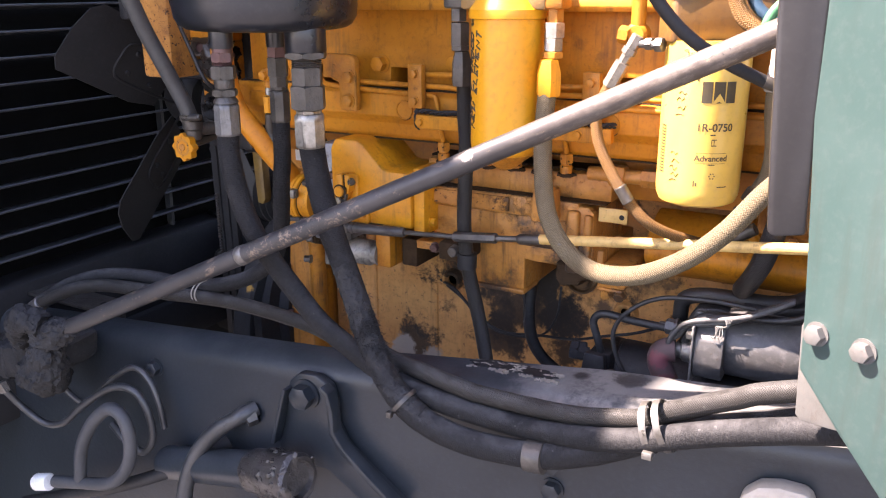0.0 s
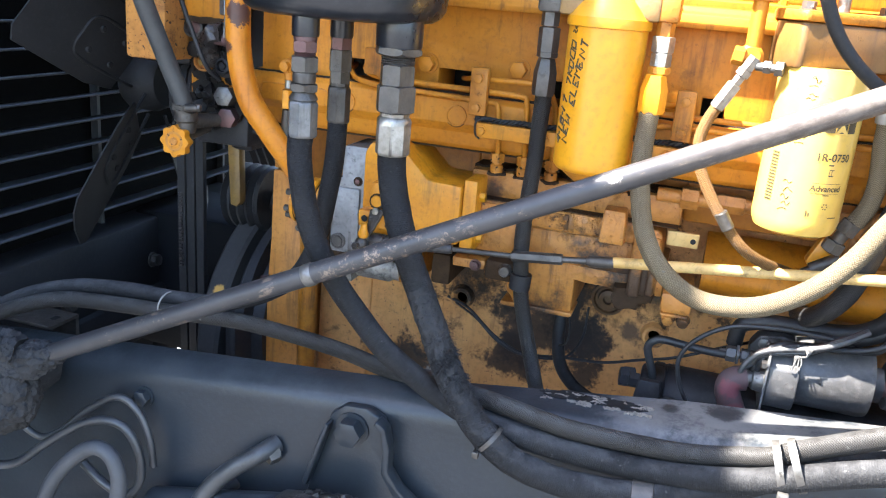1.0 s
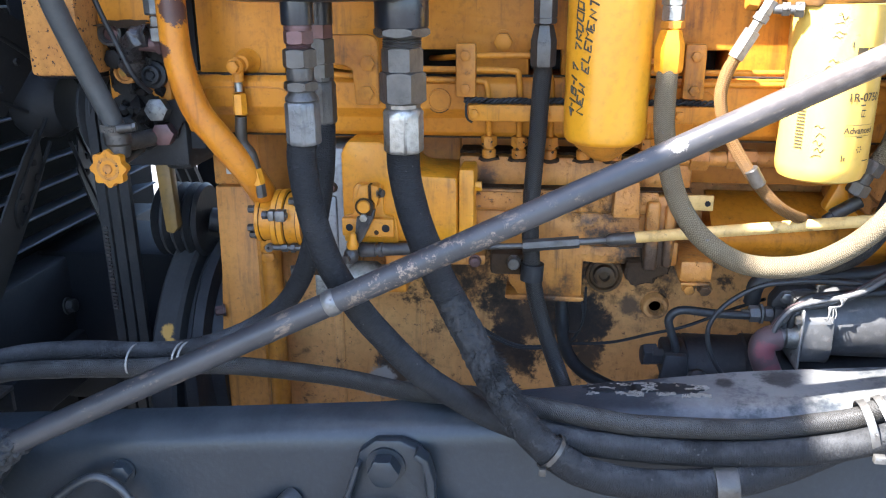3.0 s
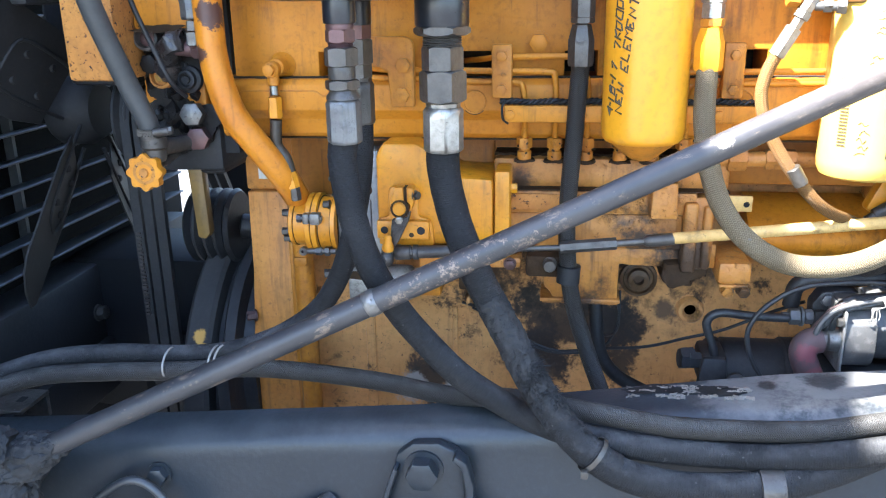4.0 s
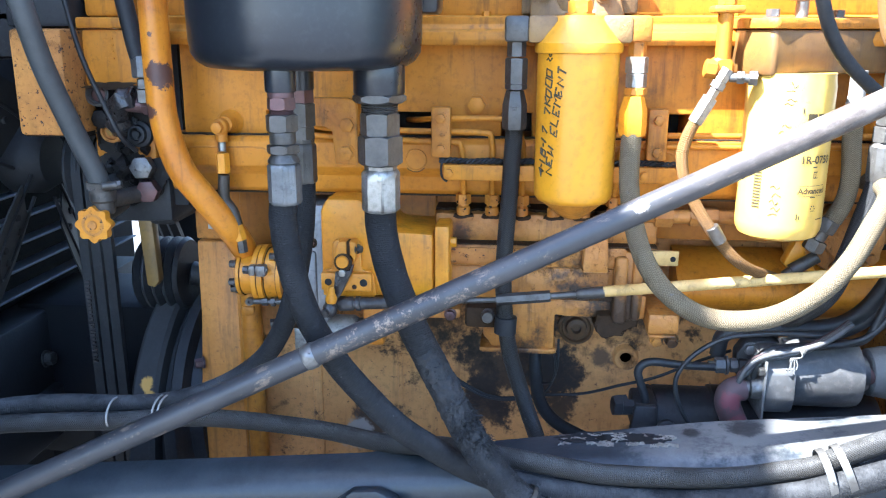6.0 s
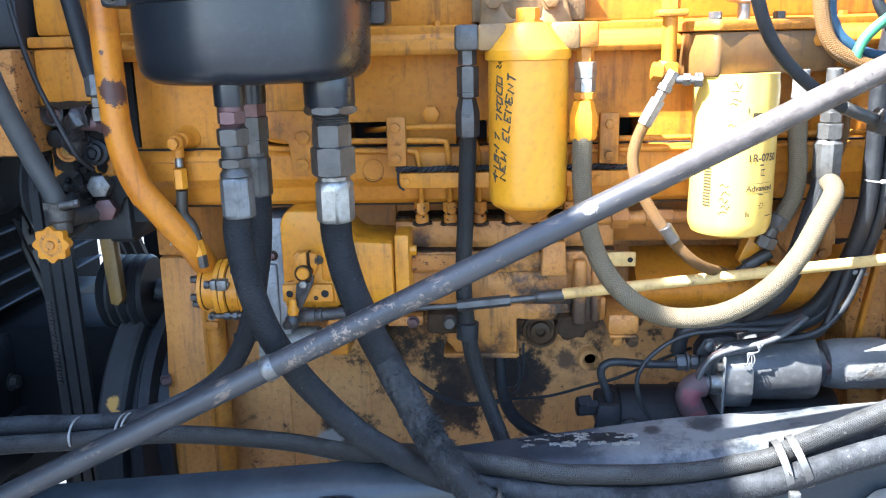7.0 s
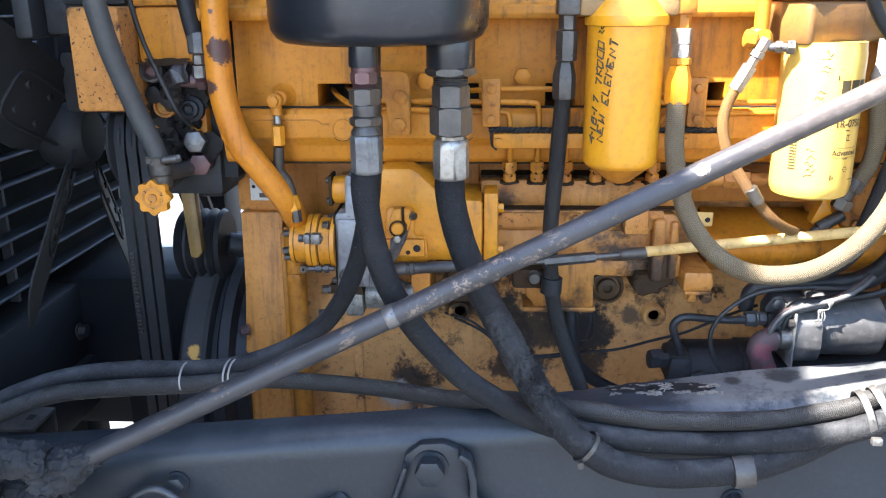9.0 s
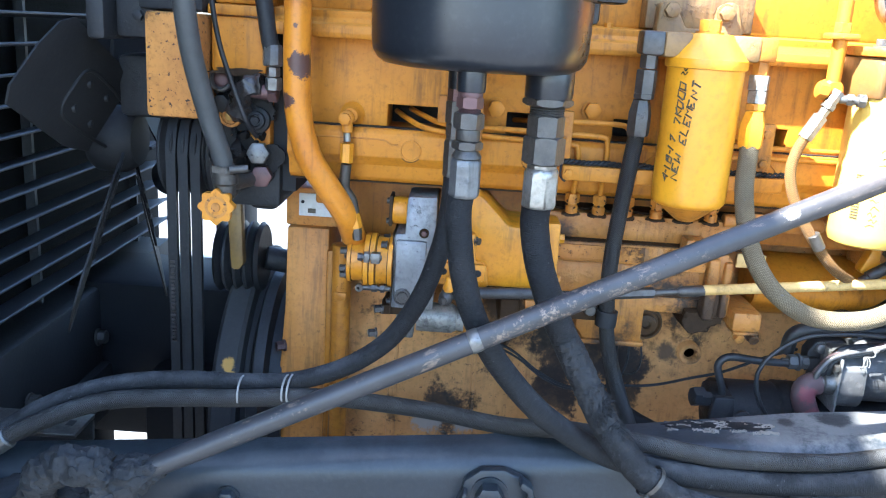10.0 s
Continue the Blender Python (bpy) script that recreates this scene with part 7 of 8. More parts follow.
            part("felt_pen_mark", pipe(B(), pts, 0.00045, 5, 4), INK, can)
    return f


spin_on_filter()


def filter_base():
    f = group_of("filter_base", (-0.16, 0.95, 1.548), "grimy yellow cast filter base, shade in its brown, with a bolted lid", "filter base")
    b = B()
    prism(b, [(-0.234, 1.06), (-0.234, 0.972), (-0.215, 0.944), (-0.208, 0.940), (-0.052, 1.028), (-0.03, 1.06)], 1.5435, 1.592, "z", 0.004)
    part("body", b, BASE_BROWN, f)
    b = B()
    prism(b, [(-0.238, 1.06), (-0.238, 0.970), (-0.217, 0.940), (-0.208, 0.9355), (-0.049, 1.025), (-0.025, 1.06)], 1.5925, 1.604, "z", 0.003)
    part("lid", b, YELLOW_GRIMY, f)
    for x, y in ((-0.208, 0.965), (-0.125, 1.008), (-0.06, 1.042)):
        part("lid_bolt", bolt(B(), (x, y, 1.6035), (0, 0, 1), 0.013, 0.008), STEEL, f)
    return f


filter_base()


def gauge():
    """A round pressure gauge on a short stem behind the filter base."""
    g = group_of("pressure_gauge", (GX, GY, GZ - 0.0605), "round steel-rimmed pressure gauge with a dark dial", "gauge")
    part("rim", lathe(B(), (GX, GY + 0.012, GZ), (0, -1, 0), [(0, 0), (0.040, 0), (0.0425, 0.004), (0.0425, 0.020), (0.040, 0.024), (0.0375, 0.022), (0.0365, 0.018)], 40), BRIGHT_STEEL, g)
    dial = part("dial", lathe(B(), (GX, GY - 0.0055, GZ), (0, -1, 0), [(0.0368, 0), (0, 0.0004)], 36), paint("grey_dial_face", (0.12, 0.125, 0.13), (0.09, 0.095, 0.10), (0.2, 0.2, 0.2), 0.2, 20.0, rough=(0.3, 0.5)), g)
    for a0 in range(-120, 121, 30):
        w = radians(a0)
        part("tick", rod(B(), (GX + 0.027 * math.sin(w), GY - 0.0065, GZ + 0.027 * math.cos(w)), (GX + 0.033 * math.sin(w), GY - 0.0065, GZ + 0.033 * math.cos(w)), 0.0009, 6), LABEL, dial)
    part("scale_bar", box(B(), GX - 0.012, GX + 0.012, GY - 0.0068, GY - 0.006, GZ - 0.021, GZ - 0.017), LABEL, dial)
    part("needle", rod(B(), (GX + 0.004, GY - 0.0068, GZ + 0.004), (GX - 0.018, GY - 0.0068, GZ - 0.016), 0.0012, 6), LABEL, dial)
    part("stem", rod(B(), (GX, GY, GZ - 0.040), (GX, GY, GZ - 0.0603), 0.007), BRIGHT_STEEL, g)


GX, GY, GZ = -0.172, 0.985, 1.664
gauge()


def riser():
    f = group_of("fuel_riser", (-0.255, 0.965, 1.53), "yellow fuel riser pipe with brass tee and plated fittings", "fitting")
    part("pipe", rod(B(), (-0.256, 0.968, 1.555), (-0.257, 0.968, 1.72), 0.0085), YELLOW, f)
    b = B()
    box(b, -0.272, -0.238, 0.955, 0.985, 1.609, 1.617, 0.003)
    hexa(b, (-0.256, 0.968, 1.617), (0, 0, 1), 0.018, 0.012)
    part("flange", b, YELLOW_GRIMY, f)
    b = B()
    lathe(b, (-0.257, 0.975, 1.550), (0, -1, 0), [(0, -0.005), (0.0135, -0.004), (0.0135, 0.012), (0.010, 0.016), (0, 0.016)], 20)
    hexa(b, (-0.264, 0.962, 1.549), (-0.7, 0, 0.1), 0.018, 0.012)
    part("tee", b, YELLOW, f)
    b = B()
    d = Vector((-0.032, 0.0, -0.060)).normalized()
    p = Vector((-0.252, 0.957, 1.550))
    for s, across, hh in ((0.0, 0.0125, 0.016), (0.0162, 0.0150, 0.008), (0.0245, 0.0105, 0.010), (0.0345, 0.0155, 0.032)):
        hexa(b, p + d * s, d, across, hh)
    part("plated_nut", b, BRIGHT_STEEL, f)
    b = B()
    rod(b, (-0.25, 0.957, 1.541), (-0.222, 0.950, 1.540), 0.005), hexa(b, (-0.242, 0.956, 1.541), (1, -0.2, 0), 0.013, 0.008), hexa(b, (-0.230, 0.953, 1.5405), (1, -0.2, 0), 0.015, 0.009)
    part("drain_cock", b, STEEL, f)
    part("hose", pipe(B(), [(-0.283, 0.957, 1.492), (-0.291, 0.955, 1.474), (-0.295, 0.952, 1.452), (-0.289, 0.949, 1.424), (-0.273, 0.947, 1.394), (-0.252, 0.945, 1.364), (-0.228, 0.948, 1.338), (-0.205, 0.962, 1.322), (-0.182, 0.985, 1.310), (-0.165, 1.01, 1.30)], 0.0067, 14, 10), HOSE_BROWN, f, "brown braided hose")
    b = B()
    c0, c1 = Vector((-0.2585, 0.9415, 1.377)), Vector((-0.2465, 0.943, 1.358))
    lathe(b, c0, c1 - c0, [(0.0068, 0), (0.0077, 0.001), (0.0077, 0.021), (0.0068, 0.022)], 16)
    part("hose_sleeve", b, DULL_STEEL, f)
    return f


riser()

# ---- other lines by the filter base ----
t = line_thing("vent_hose", "dusty black rubber hose crossing before the filter base", [(-0.240, 0.785, 1.72), (-0.221, 0.80, 1.65), (-0.204, 0.814, 1.605), (-0.186, 0.826, 1.576), (-0.162, 0.837, 1.552), (-0.130, 0.855, 1.530), (-0.098, 0.872, 1.513)], 0.0064, RUBBER, (), "hose")
b = B()
rod(b, (-0.100, 0.871, 1.514), (-0.055, 0.885, 1.497), 0.0066), hexa(b, (-0.062, 0.883, 1.500), (1, 0.2, -0.35), 0.025, 0.015), hexa(b, (-0.046, 0.886, 1.494), (1, 0.2, -0.35), 0.019, 0.010), rod(b, (-0.052, 0.886, 1.496), (0.10, 0.91, 1.45), 0.0070)
part("hose_end", b, DULL_STEEL, t)
t = group_of("braided_hose", (-0.11, 0.99, 1.36), "grey braided hose with a plated collar under the filter base", "hose")
part("hose", pipe(B(), [(-0.103, 0.985, 1.50), (-0.102, 0.985, 1.468), (-0.098, 0.987, 1.43), (-0.100, 0.99, 1.40), (-0.110, 0.992, 1.376)], 0.0105, 16), HOSE_BRAID, t)
part("collar", lathe(B(), (-0.103, 0.985, 1.492), (0, 0, 1), [(0, 0), (0.0125, 0), (0.013, 0.003), (0.013, 0.014), (0.011, 0.017), (0.009, 0.03), (0.009, 0.056), (0, 0.056)], 20), PALE, t)
b = B()
hexa(b, (-0.112, 0.992, 1.377), (-0.5, 0, -1), 0.021, 0.016), rod(b, (-0.118, 0.993, 1.365), (-0.130, 0.995, 1.338), 0.008), hexa(b, (-0.124, 0.994, 1.352), (-0.4, 0, -1), 0.022, 0.014)
part("nut", b, DULL_STEEL, t)
t = group_of("supply_hose", (-0.10, 1.0, 1.20), "black rubber hose with a steel end under the filter base", "hose")
part("hose", pipe(B(), [(-0.066, 0.985, 1.44), (-0.069, 0.985, 1.415), (-0.077, 0.988, 1.378), (-0.086, 0.993, 1.335), (-0.098, 1.0, 1.290), (-0.112, 1.02, 1.258), (-0.125, 1.06, 1.232), (-0.130, 1.11, 1.22)], 0.0128, 18), HOSE_GREY, t)
b = B()
lathe(b, (-0.0665, 0.985, 1.424), (0, 0, 1), [(0.0145, 0), (0.0165, 0.003), (0.0165, 0.04), (0.012, 0.045), (0, 0.045)], 8), hexa(b, (-0.066, 0.985, 1.469), (0, 0, 1), 0.026, 0.018), hexa(b, (-0.066, 0.985, 1.488), (0, 0, 1), 0.022, 0.012), rod(b, (-0.066, 0.985, 1.498), (-0.066, 0.985, 1.549), 0.009)
part("steel_end", b, STEEL, t)
line_thing("brown_hose", "thin brown hose behind the supply hose", [(-0.05, 1.01, 1.545), (-0.040, 1.01, 1.50), (-0.043, 1.01, 1.455), (-0.058, 1.012, 1.42)], 0.006, HOSE_BROWN, (), "hose")
b = B()
prism(b, [(-0.142, 1.306), (-0.148, 1.312), (-0.134, 1.345), (-0.124, 1.345), (-0.122, 1.325), (-0.104, 1.298), (-0.118, 1.300), (-0.126, 1.318)], 1.03, 1.05, "y", 0.003)
thing("sensor_bracket", b, YELLOW_BRIGHT, "bright yellow sensor bracket under the filter", "bracket")
b = B()
rod(b, (-0.142, 1.02, 1.306), (-0.112, 1.02, 1.325), 0.008), rod(b, (-0.15, 1.02, 1.30), (-0.136, 1.02, 1.31), 0.0055)
thing("sensor_plug", b, DULL_STEEL, "grey sensor connector plug under the filter", "connector")
for lab, m, r, pts in (("green wire curving in the harness", GREEN, 0.0052, [(0.02, 0.86, 1.615), (-0.03, 0.858, 1.610), (-0.062, 0.856, 1.605), (-0.082, 0.852, 1.593), (-0.096, 0.850, 1.578), (-0.100, 0.85, 1.562), (-0.090, 0.855, 1.553), (-0.07, 0.86, 1.556)]),
                       ("brown cable curving above the filter base", HOSE_BROWN, 0.0075, [(-0.138, 0.858, 1.72), (-0.137, 0.858, 1.64), (-0.134, 0.856, 1.605), (-0.126, 0.854, 1.580), (-0.112, 0.852, 1.566), (-0.09, 0.852, 1.556), (-0.05, 0.855, 1.545)]),
                       ("blue cable behind the brown one", BLUE, 0.006, [(-0.125, 0.868, 1.72), (-0.123, 0.868, 1.62), (-0.118, 0.866, 1.595), (-0.106, 0.864, 1.578), (-0.08, 0.864, 1.565), (-0.03, 0.866, 1.56)]),
                       ("black cable in the harness bundle", LOOM, 0.006, [(-0.06, 0.87, 1.72), (-0.055, 0.87, 1.63), (-0.04, 0.868, 1.59), (-0.02, 0.866, 1.55), (0.02, 0.87, 1.50)]),
                       ("black cable in the harness bundle", LOOM, 0.0055, [(-0.085, 0.874, 1.72), (-0.078, 0.873, 1.63), (-0.066, 0.872, 1.60), (-0.045, 0.87, 1.57), (0.0, 0.87, 1.53)])):
    thing("cable", pipe(B(), pts, r, 12), m, lab, "cable", "harness cables")

# ---- wiring loom and starter ----
for i, (lab, r, pts) in enumerate((
        ("thick black sheathed wiring loom", 0.0105, [(0.0, 0.995, 1.62), (-0.008, 1.0, 1.525), (-0.007, 1.002, 1.46), (-0.006, 1.006, 1.392), (-0.010, 1.015, 1.344), (-0.018, 1.03, 1.30), (-0.034, 1.045, 1.255), (-0.056, 1.058, 1.228), (-0.085, 1.066, 1.217), (-0.117, 1.07, 1.214), (-0.17, 1.07, 1.212), (-0.20, 1.075, 1.20), (-0.205, 1.08, 1.17)]),
        ("black sheathed wiring loom beside the thick one", 0.009, [(0.022, 1.0, 1.62), (0.014, 1.004, 1.53), (0.013, 1.006, 1.46), (0.013, 1.010, 1.392), (0.008, 1.018, 1.344), (-0.002, 1.032, 1.30), (-0.018, 1.046, 1.255), (-0.040, 1.056, 1.226), (-0.075, 1.060, 1.210), (-0.12, 1.062, 1.206)]),
        ("black wire in the starter loom", 0.005, [(-0.016, 1.012, 1.310), (-0.03, 1.014, 1.258), (-0.045, 1.015, 1.222), (-0.08, 1.018, 1.213), (-0.13, 1.012, 1.210), (-0.165, 1.008, 1.203), (-0.18, 1.005, 1.175), (-0.185, 1.01, 1.16)]),
        ("black wire in the starter loom", 0.0042, [(0.0, 1.012, 1.31), (-0.016, 1.012, 1.262), (-0.042, 1.012, 1.228), (-0.075, 1.012, 1.215), (-0.12, 1.006, 1.213), (-0.155, 1.002, 1.206), (-0.175, 1.0, 1.185), (-0.178, 1.004, 1.165)]),
        ("thin black wire looping by the starter", 0.003, [(-0.10, 1.01, 1.226), (-0.146, 1.004, 1.230), (-0.19, 1.0, 1.228), (-0.215, 1.0, 1.223), (-0.240, 1.0, 1.210), (-0.262, 1.0, 1.189), (-0.273, 1.0, 1.164), (-0.268, 1.0, 1.135), (-0.253, 1.0, 1.107), (-0.23, 1.0, 1.085)]),
        ("thin oily wire hung along the block", 0.0022, [(-0.64, 1.185, 1.118), (-0.598, 1.165, 1.112), (-0.55, 1.15, 1.082), (-0.502, 1.145, 1.064), (-0.438, 1.15, 1.068), (-0.376, 1.14, 1.078), (-0.324, 1.125, 1.100), (-0.283, 1.12, 1.114), (-0.251, 1.12, 1.128), (-0.219, 1.115, 1.146), (-0.185, 1.09, 1.172)]),
        ("thin oily wire hung along the block", 0.0018, [(-0.625, 1.18, 1.112), (-0.585, 1.165, 1.098), (-0.545, 1.15, 1.074), (-0.502, 1.147, 1.060), (-0.44, 1.152, 1.066), (-0.415, 1.16, 1.10), (-0.412, 1.17, 1.15)]),
        ("black cable bent over the starter", 0.0055, [(-0.300, 1.045, 1.100), (-0.303, 1.040, 1.122), (-0.310, 1.040, 1.142), (-0.314, 1.040, 1.157), (-0.308, 1.040, 1.168), (-0.293, 1.040, 1.172), (-0.256, 1.042, 1.168), (-0.205, 1.045, 1.166)]),
        ("black rubber hose low beside the block", 0.0095, [(-0.446, 1.15, 1.20), (-0.447, 1.13, 1.15), (-0.445, 1.12, 1.11), (-0.439, 1.12, 1.075), (-0.424, 1.12, 1.050), (-0.398, 1.12, 1.030), (-0.34, 1.115, 1.005)]))):
    thing("cable" if i != 8 else "drain_hose", pipe(B(), pts, r, 12), LOOM if i != 8 else RUBBER, lab, "cable" if i != 8 else "hose", "" if i in (0, 1, 8) else "engine wires")
for c, rx, ry, tilt in ((Vector((-0.009, 1.029, 1.304)), 0.0205, 0.0135, -0.35), (Vector((0.0035, 1.004, 1.42)), 0.0208, 0.0118, 0.02)):
    b = B()
    ring = [c + Vector((rx * math.cos(w), ry * math.sin(w), tilt * rx * math.cos(w) + 0.35 * ry * math.sin(w))) for w in (-2.75 + 0.10 * i for i in range(24))]
    pipe(b, ring, 0.0013, 6, 0)
    box(b, c.x - 0.004, c.x + 0.002, c.y - ry - 0.004, c.y - ry + 0.001, c.z - 0.006, c.z - 0.001, 0.001)
    thing("cable_tie", b, PALE, "pale tie round the wiring loom", "tie", "ties on the hoses")


def starter():
    s = group_of("starter_motor", (-0.12, 1.06, 1.04), "grey-black starter motor with its solenoid by the block", "starter motor")
    b = B()
    lathe(b, (-0.302, 1.09, 1.069), (1, 0, 0), [(0, 0), (0.043, 0), (0.046, 0.003), (0.046, 0.014), (0.0445, 0.015), (0.0445, 0.018), (0.046, 0.019), (0.046, 0.092), (0.049, 0.095), (0.049, 0.30), (0.044, 0.31), (0, 0.31)], 44)
    part("motor", b, BLACK_METAL, s)
    b = B()
    lathe(b, (-0.135, 1.043, 1.165), (1, 0, 0), [(0, 0), (0.0425, 0.0), (0.0435, 0.004), (0.0435, 0.084), (0.0415, 0.092), (0.022, 0.093), (0.022, 0.106), (0, 0.106)], 40)
    sol = part("solenoid", b, STARTER, s)
    b = B()
    prism(b, [(1.0, 1.126), (0.992, 1.134), (0.987, 1.150), (0.990, 1.182), (1.004, 1.196), (1.08, 1.202), (1.09, 1.125)], -0.166, -0.130, "x", 0.003)
    part("solenoid_cap", b, STARTER, sol)
    part("cap_plate", box(B(), -0.169, -0.1662, 0.986, 1.06, 1.120, 1.198, 0.001), STARTER_PALE, sol, "insulating plate, its sunlit paleness put into the colour")
    b = B()
    lathe(b, (-0.169, 1.005, 1.157), (-1, 0, 0), [(0.0155, 0), (0.014, 0.012), (0.011, 0.014), (0.011, 0.02)], 22), hexa(b, (-0.183, 1.005, 1.157), (-1, 0, 0), 0.018, 0.008), rod(b, (-0.19, 1.005, 1.157), (-0.203, 1.005, 1.157), 0.004)
    bolt(b, (-0.1685, 0.992, 1.184), (-1, 0, 0), 0.010, 0.006)
    part("terminal", b, STEEL, sol, "steel terminal stud")
    b = B()
    lathe(b, (-0.024, 1.052, 1.164), (1, 0, 0.02), [(0, 0), (0.026, 0), (0.0305, 0.002), (0.0335, 0.02), (0.0335, 0.075), (0.030, 0.084), (0, 0.085)], 36)
    part("drive_cover", b, STARTER_PALE, s, "dusty grey drive end cover, sunlit paleness put into the colour")
    part("plunger", rod(B(), (-0.045, 1.03, 1.166), (-0.015, 1.034, 1.166), 0.010), RUST_NUT, s)
    stud = part("terminal_stud", rod(B(), (-0.224, 1.047, 1.168), (-0.170, 1.047, 1.169), 0.0052, 14), STARTER, s)
    part("nut", hexa(B(), (-0.2150, 1.047, 1.168), (1, 0, 0.02), 0.0185, 0.0125), STARTER, stud)
    part("nut", hexa(B(), (-0.1965, 1.047, 1.1685), (1, 0, 0.02), 0.0165, 0.0095), STARTER, stud)
    part("washer", lathe(B(), (-0.2020, 1.047, 1.1683), (1, 0, 0.02), [(0, 0), (0.0125, 0), (0.0125, 0.003), (0, 0.003)], 22), STARTER, stud)
    b = prism(B(), [(-0.188, 1.184), (-0.178, 1.200), (-0.150, 1.204), (-0.120, 1.198), (-0.120, 1.176), (-0.160, 1.170), (-0.186, 1.152)], 1.050, 1.075, "y", 0.004)
    box(b, -0.186, -0.172, 1.040, 1.052, 1.140, 1.178, 0.003)
    bracket = part("terminal_block", b, BLACK_METAL, s)
    part("bolt", bolt(B(), (-0.1705, 1.0505, 1.191), (-0.2, -1, 0.1), 0.0125, 0.008), STARTER, bracket)
    b = B()
    box(b, -0.318, -0.285, 1.035, 1.09, 1.07, 1.115, 0.006), hexa(b, (-0.325, 1.05, 1.108), (-1, -0.2, 0), 0.020, 0.016), hexa(b, (-0.273, 1.033, 1.085), (0, -1, 0), 0.018, 0.010)
    rod(b, (-0.30, 1.045, 1.105), (-0.34, 1.04, 1.108), 0.006)
    box(b, -0.315, -0.305, 1.025, 1.06, 1.04, 1.09, 0.003)
    hexa(b, (-0.333, 1.040, 1.108), (-1, -0.15, 0.05), 0.024, 0.012), hexa(b, (-0.318, 1.040, 1.106), (-1, -0.15, 0.05), 0.019, 0.016), hexa(b, (-0.300, 1.010, 1.080), (0.1, -1, 0.1), 0.020, 0.009)
    prism(b, [(-0.318, 1.118), (-0.290, 1.118), (-0.286, 1.075), (-0.300, 1.045), (-0.330, 1.030), (-0.326, 1.065)], 1.018, 1.030, "y", 0.003)
    lathe(b, (-0.277, 1.020, 1.088), (0, -1, 0), [(0.013, 0), (0.013, 0.006), (0.009, 0.008), (0.006, 0.007), (0.005, 0.003), (0, 0.003)], 18)
    part("cable_clamp", b, BLACK_METAL, s)
    return s


starter()
for k, (lab, m, lift) in enumerate((("sun-faded grey wire arched over the solenoid", STARTER, 0.0), ("sun-faded grey wire arched over the solenoid", STARTER, 0.007), ("dark red wire arched over the solenoid", BOOT, 0.0035))):
    y = 0.992 + 0.006 * k
    thing("cable", pipe(B(), [(-0.199, y, 1.160), (-0.197 + lift * 0.3, y, 1.172), (-0.190 + lift * 0.5, y, 1.187 - lift), (-0.178, y, 1.199 - lift * 0.8), (-0.158, y, 1.207 - lift), (-0.132, y, 1.213 - lift), (-0.112, y, 1.219 - lift * 0.5), (-0.098, y + 0.004, 1.224), (-0.08, y + 0.015, 1.230), (-0.06, y + 0.03, 1.238)], 0.0036 if k < 2 else 0.0026, 10), m, lab, "cable", "solenoid wires")
b = B()
for k in range(5):
    w = k * 1.3
    pipe(b, [(-0.131 + 0.002 * k, 0.987, 1.216), (-0.128, 0.985 + 0.001 * k, 1.208 - 0.001 * k), (-0.133 - 0.002 * k, 0.988, 1.203), (-0.137 + 0.005 * math.cos(w), 0.986, 1.196 - 0.003 * k), (-0.140 + 0.007 * math.cos(w), 0.986, 1.190)], 0.0007, 6, 5)
thing("knotted_tie", b, STARTER_PALE, "frayed pale string knotted round the starter wires", "tie")
thing("cable", pipe(B(), [(-0.424, 1.045, 1.176), (-0.4215, 1.046, 1.160), (-0.4225, 1.05, 1.142), (-0.428, 1.06, 1.128), (-0.437, 1.08, 1.118)], 0.0013, 6), LOOM, "thin wire loop hung under the pump", "cable", "engine wires")
b = B()
pipe(b, [(-0.190, 1.001, 1.157), (-0.200, 0.999, 1.1555), (-0.2075, 0.997, 1.149), (-0.2080, 0.996, 1.137), (-0.202, 0.996, 1.122), (-0.194, 0.996, 1.104), (-0.187, 1.0, 1.08)], 0.0158, 22)
thing("terminal_boot", b, BOOT, "faded dark red rubber boot on the starter cable", "boot")

# ---- valve and hoses at the fan end ----
v = group_of("shutoff_valve", (-1.006, 0.99, 1.33), "shut-off valve with a yellow fluted handwheel", "valve")
b = B()
outline = []
for k in range(64):
    w = 2 * math.pi * k / 64
    outline.append((-1.006 + (0.0215 + 0.0022 * math.cos(8 * w)) * math.cos(w), 1.354 + (0.0215 + 0.0022 * math.cos(8 * w)) * math.sin(w)))
prism(b, outline, 0.972, 0.984, "y", 0.0)
wheel = part("handwheel", b, YELLOW_OILY, v, "worn yellow fluted handwheel")
b = B()
lathe(b, (-1.006, 0.973, 1.354), (0, -1, 0), [(0.015, 0), (0.0145, 0.0012), (0.011, 0.0012), (0.010, 0.0005), (0.006, 0.0005), (0.0055, 0.004), (0, 0.004)], 24)
part("hub", b, RUST_YELLOW, wheel)
b = B()
rod(b, (-1.003, 0.984, 1.356), (-1.0, 1.05, 1.365), 0.007), lathe(b, (-0.999, 0.992, 1.365), (0, 0, 1), [(0.012, 0), (0.014, 0.004), (0.014, 0.015), (0.0165, 0.018), (0.0165, 0.03)], 18), rod(b, (-1.0, 1.0, 1.38), (-0.97, 1.07, 1.38), 0.011)
part("body", b, DULL_STEEL, v)
t = group_of("coolant_hose", (-1.0, 0.99, 1.385), "thick grey rubber coolant hose clamped to a valve", "hose")
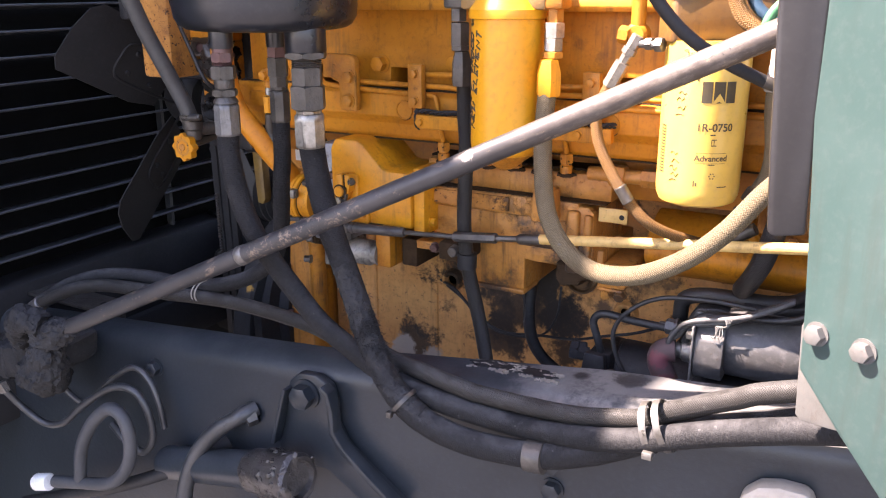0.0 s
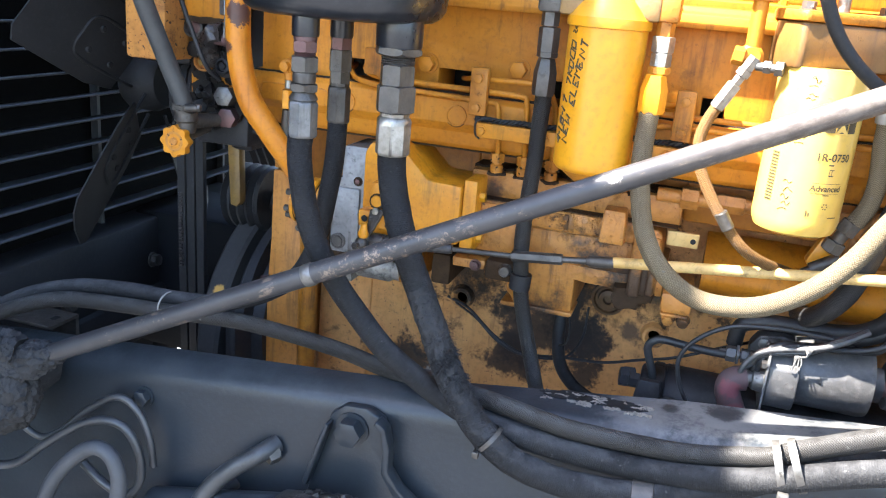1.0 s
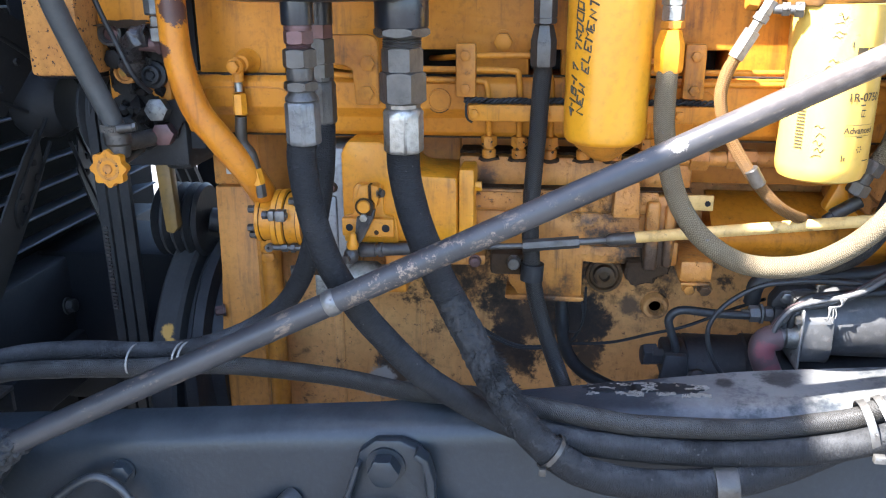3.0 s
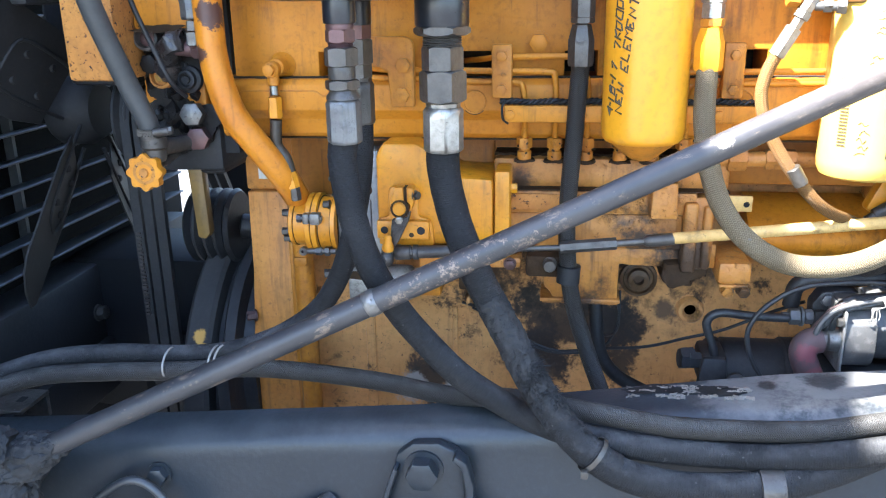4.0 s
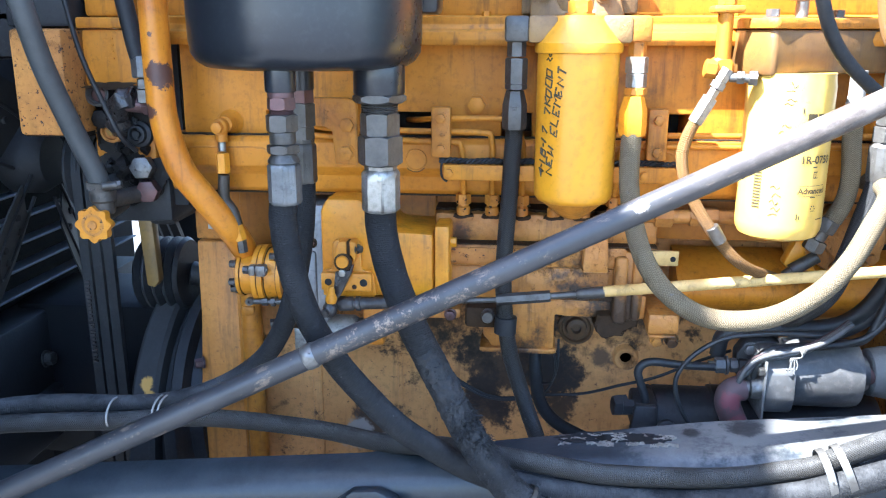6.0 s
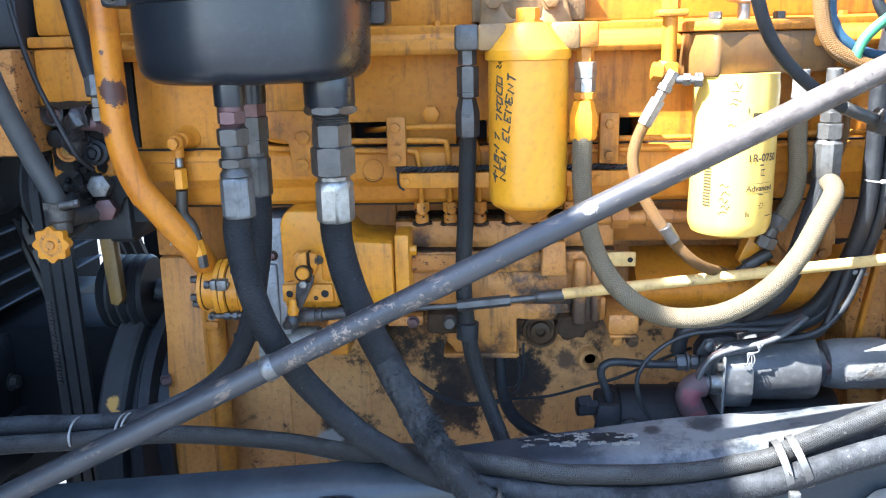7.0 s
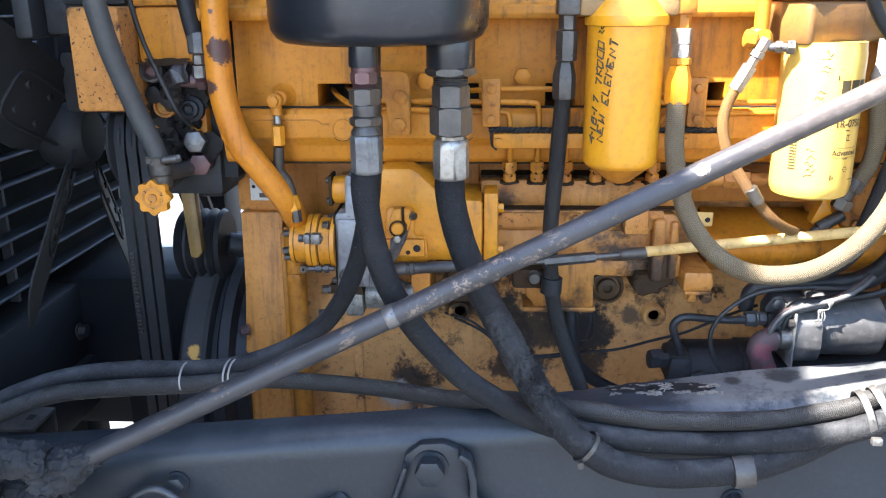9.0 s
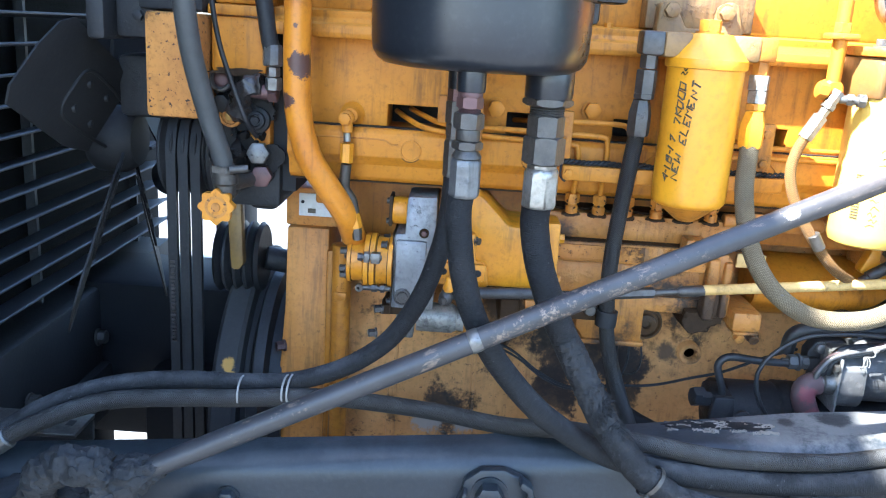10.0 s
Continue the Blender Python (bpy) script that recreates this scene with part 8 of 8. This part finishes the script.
part("hose", pipe(B(), [(-1.03, 0.885, 1.75), (-1.022, 0.895, 1.64), (-1.021, 0.905, 1.605), (-1.021, 0.928, 1.552), (-1.017, 0.950, 1.505), (-1.010, 0.970, 1.458), (-1.001, 0.985, 1.415), (-0.999, 0.991, 1.385)], 0.0128, 22), paint("grey_rubber_hose", (0.044, 0.0465, 0.046), (0.066, 0.068, 0.066), (0.028, 0.0275, 0.0265), 0.45, 12.0, rough=(0.42, 0.6)), t)
b = B()
lathe(b, (-1.0005, 0.988, 1.396), (0.05, -0.2, 1), [(0.0129, 0), (0.0140, 0.0005), (0.0140, 0.012), (0.0129, 0.0125)], 26), hexa(b, (-0.972, 0.978, 1.405), (1, 0.2, 0.1), 0.009, 0.006), rod(b, (-0.989, 0.976, 1.403), (-0.970, 0.978, 1.405), 0.0052)
for k in range(14):
    w = -2.4 + 0.13 * k
    c = Vector((-1.0005 + 0.0141 * math.cos(w), 0.987 + 0.0141 * math.sin(w), 1.4025))
    box(b, c.x - 0.0006, c.x + 0.0006, c.y - 0.0006, c.y + 0.0006, 1.398, 1.407)
part("clamp", b, DULL_STEEL, t, "worm-drive hose clamp")
t = group_of("air_hose", (-0.944, 1.02, 1.505), "black hose with a crimped steel end above the front face", "hose")
part("hose", pipe(B(), [(-0.975, 1.005, 1.72), (-0.962, 1.008, 1.66), (-0.955, 1.01, 1.614), (-0.949, 1.012, 1.573), (-0.945, 1.014, 1.552)], 0.0108, 14), RUBBER, t)
b = B()
lathe(b, (-0.944, 1.014, 1.533), (0, 0, 1), [(0.011, 0), (0.0128, 0.002), (0.0128, 0.024), (0.011, 0.027), (0, 0.027)], 8), hexa(b, (-0.943, 1.015, 1.520), (0, 0, 1), 0.015, 0.012), hexa(b, (-0.943, 1.016, 1.503), (0, 0, 1), 0.019, 0.016)
part("steel_end", b, STEEL, t)
thing("cable", pipe(B(), [(-1.02, 0.96, 1.72), (-1.010, 0.975, 1.61), (-1.003, 0.985, 1.556), (-0.990, 0.995, 1.508), (-0.975, 1.005, 1.462), (-0.968, 1.03, 1.44)], 0.0032, 10), LOOM, "thin black cable hanging by the front block", "cable")

# ---- body panel at the cab side ----
p = group_of("cowl_panel", (-0.02, 0.735, 1.1), "faded teal fibreglass cowl panel with bolts", "panel")


def flared(bm):
    """Turns the panel so that it flares out towards the wider cab."""
    bmesh.ops.rotate(bm, verts=bm.verts[:], cent=(-0.02, 0.735, 0), matrix=Matrix.Rotation(radians(-28), 3, "Z"))
    return bm


b = B()
prism(b, [(-0.040, 2.1), (-0.039, 1.50), (-0.030, 1.40), (-0.024, 1.33), (-0.022, 1.283), (0.020, 1.241), (0.064, 1.200), (0.16, 1.10), (0.45, 1.10), (0.45, 2.1)], 0.728, 0.738, "y", 0.003)
part("skin", flared(b), TEAL, p)
b = B()
prism(b, [(-0.031, 1.318), (-0.028, 1.328), (-0.016, 1.334), (0.45, 1.336), (0.45, 1.05), (0.12, 1.10), (0.06, 1.195), (0.016, 1.236), (-0.020, 1.230), (-0.026, 1.234)], 0.7385, 0.745, "y", 0.001)
part("backing_plate", flared(b), GREY_PLATE, p, "weathered grey metal backing plate")
for x in (-0.009, 0.033):
    part("panel_bolt", flared(bolt(B(), (x, 0.7285, 1.321), (0, -1, 0), 0.015, 0.008)), GREY_PLATE, p)
b = B()
prism(b, [(-0.066, 1.399), (-0.060, 1.395), (-0.034, 1.40), (-0.036, 1.47), (-0.040, 1.70), (-0.046, 2.1), (-0.086, 2.1), (-0.083, 1.70), (-0.072, 1.48)], 0.742, 0.754, "y", 0.004)
part("rubber_strip", b, STRIP, p, "glossy black rubber edge strip")
b = B()
prism(b, [(-0.073, 0.86), (-0.072, 1.075), (-0.067, 1.101), (-0.052, 1.116), (-0.032, 1.1215), (-0.008, 1.1215), (0.0, 1.116), (0.003, 1.104), (0.004, 1.088), (0.055, 1.084), (0.062, 1.07), (0.064, 0.86)], 0.796, 0.8195, "y", 0.006)
thing("arched_bracket", b, CREAM, "cream painted stepped bracket on the frame rail face", "bracket")
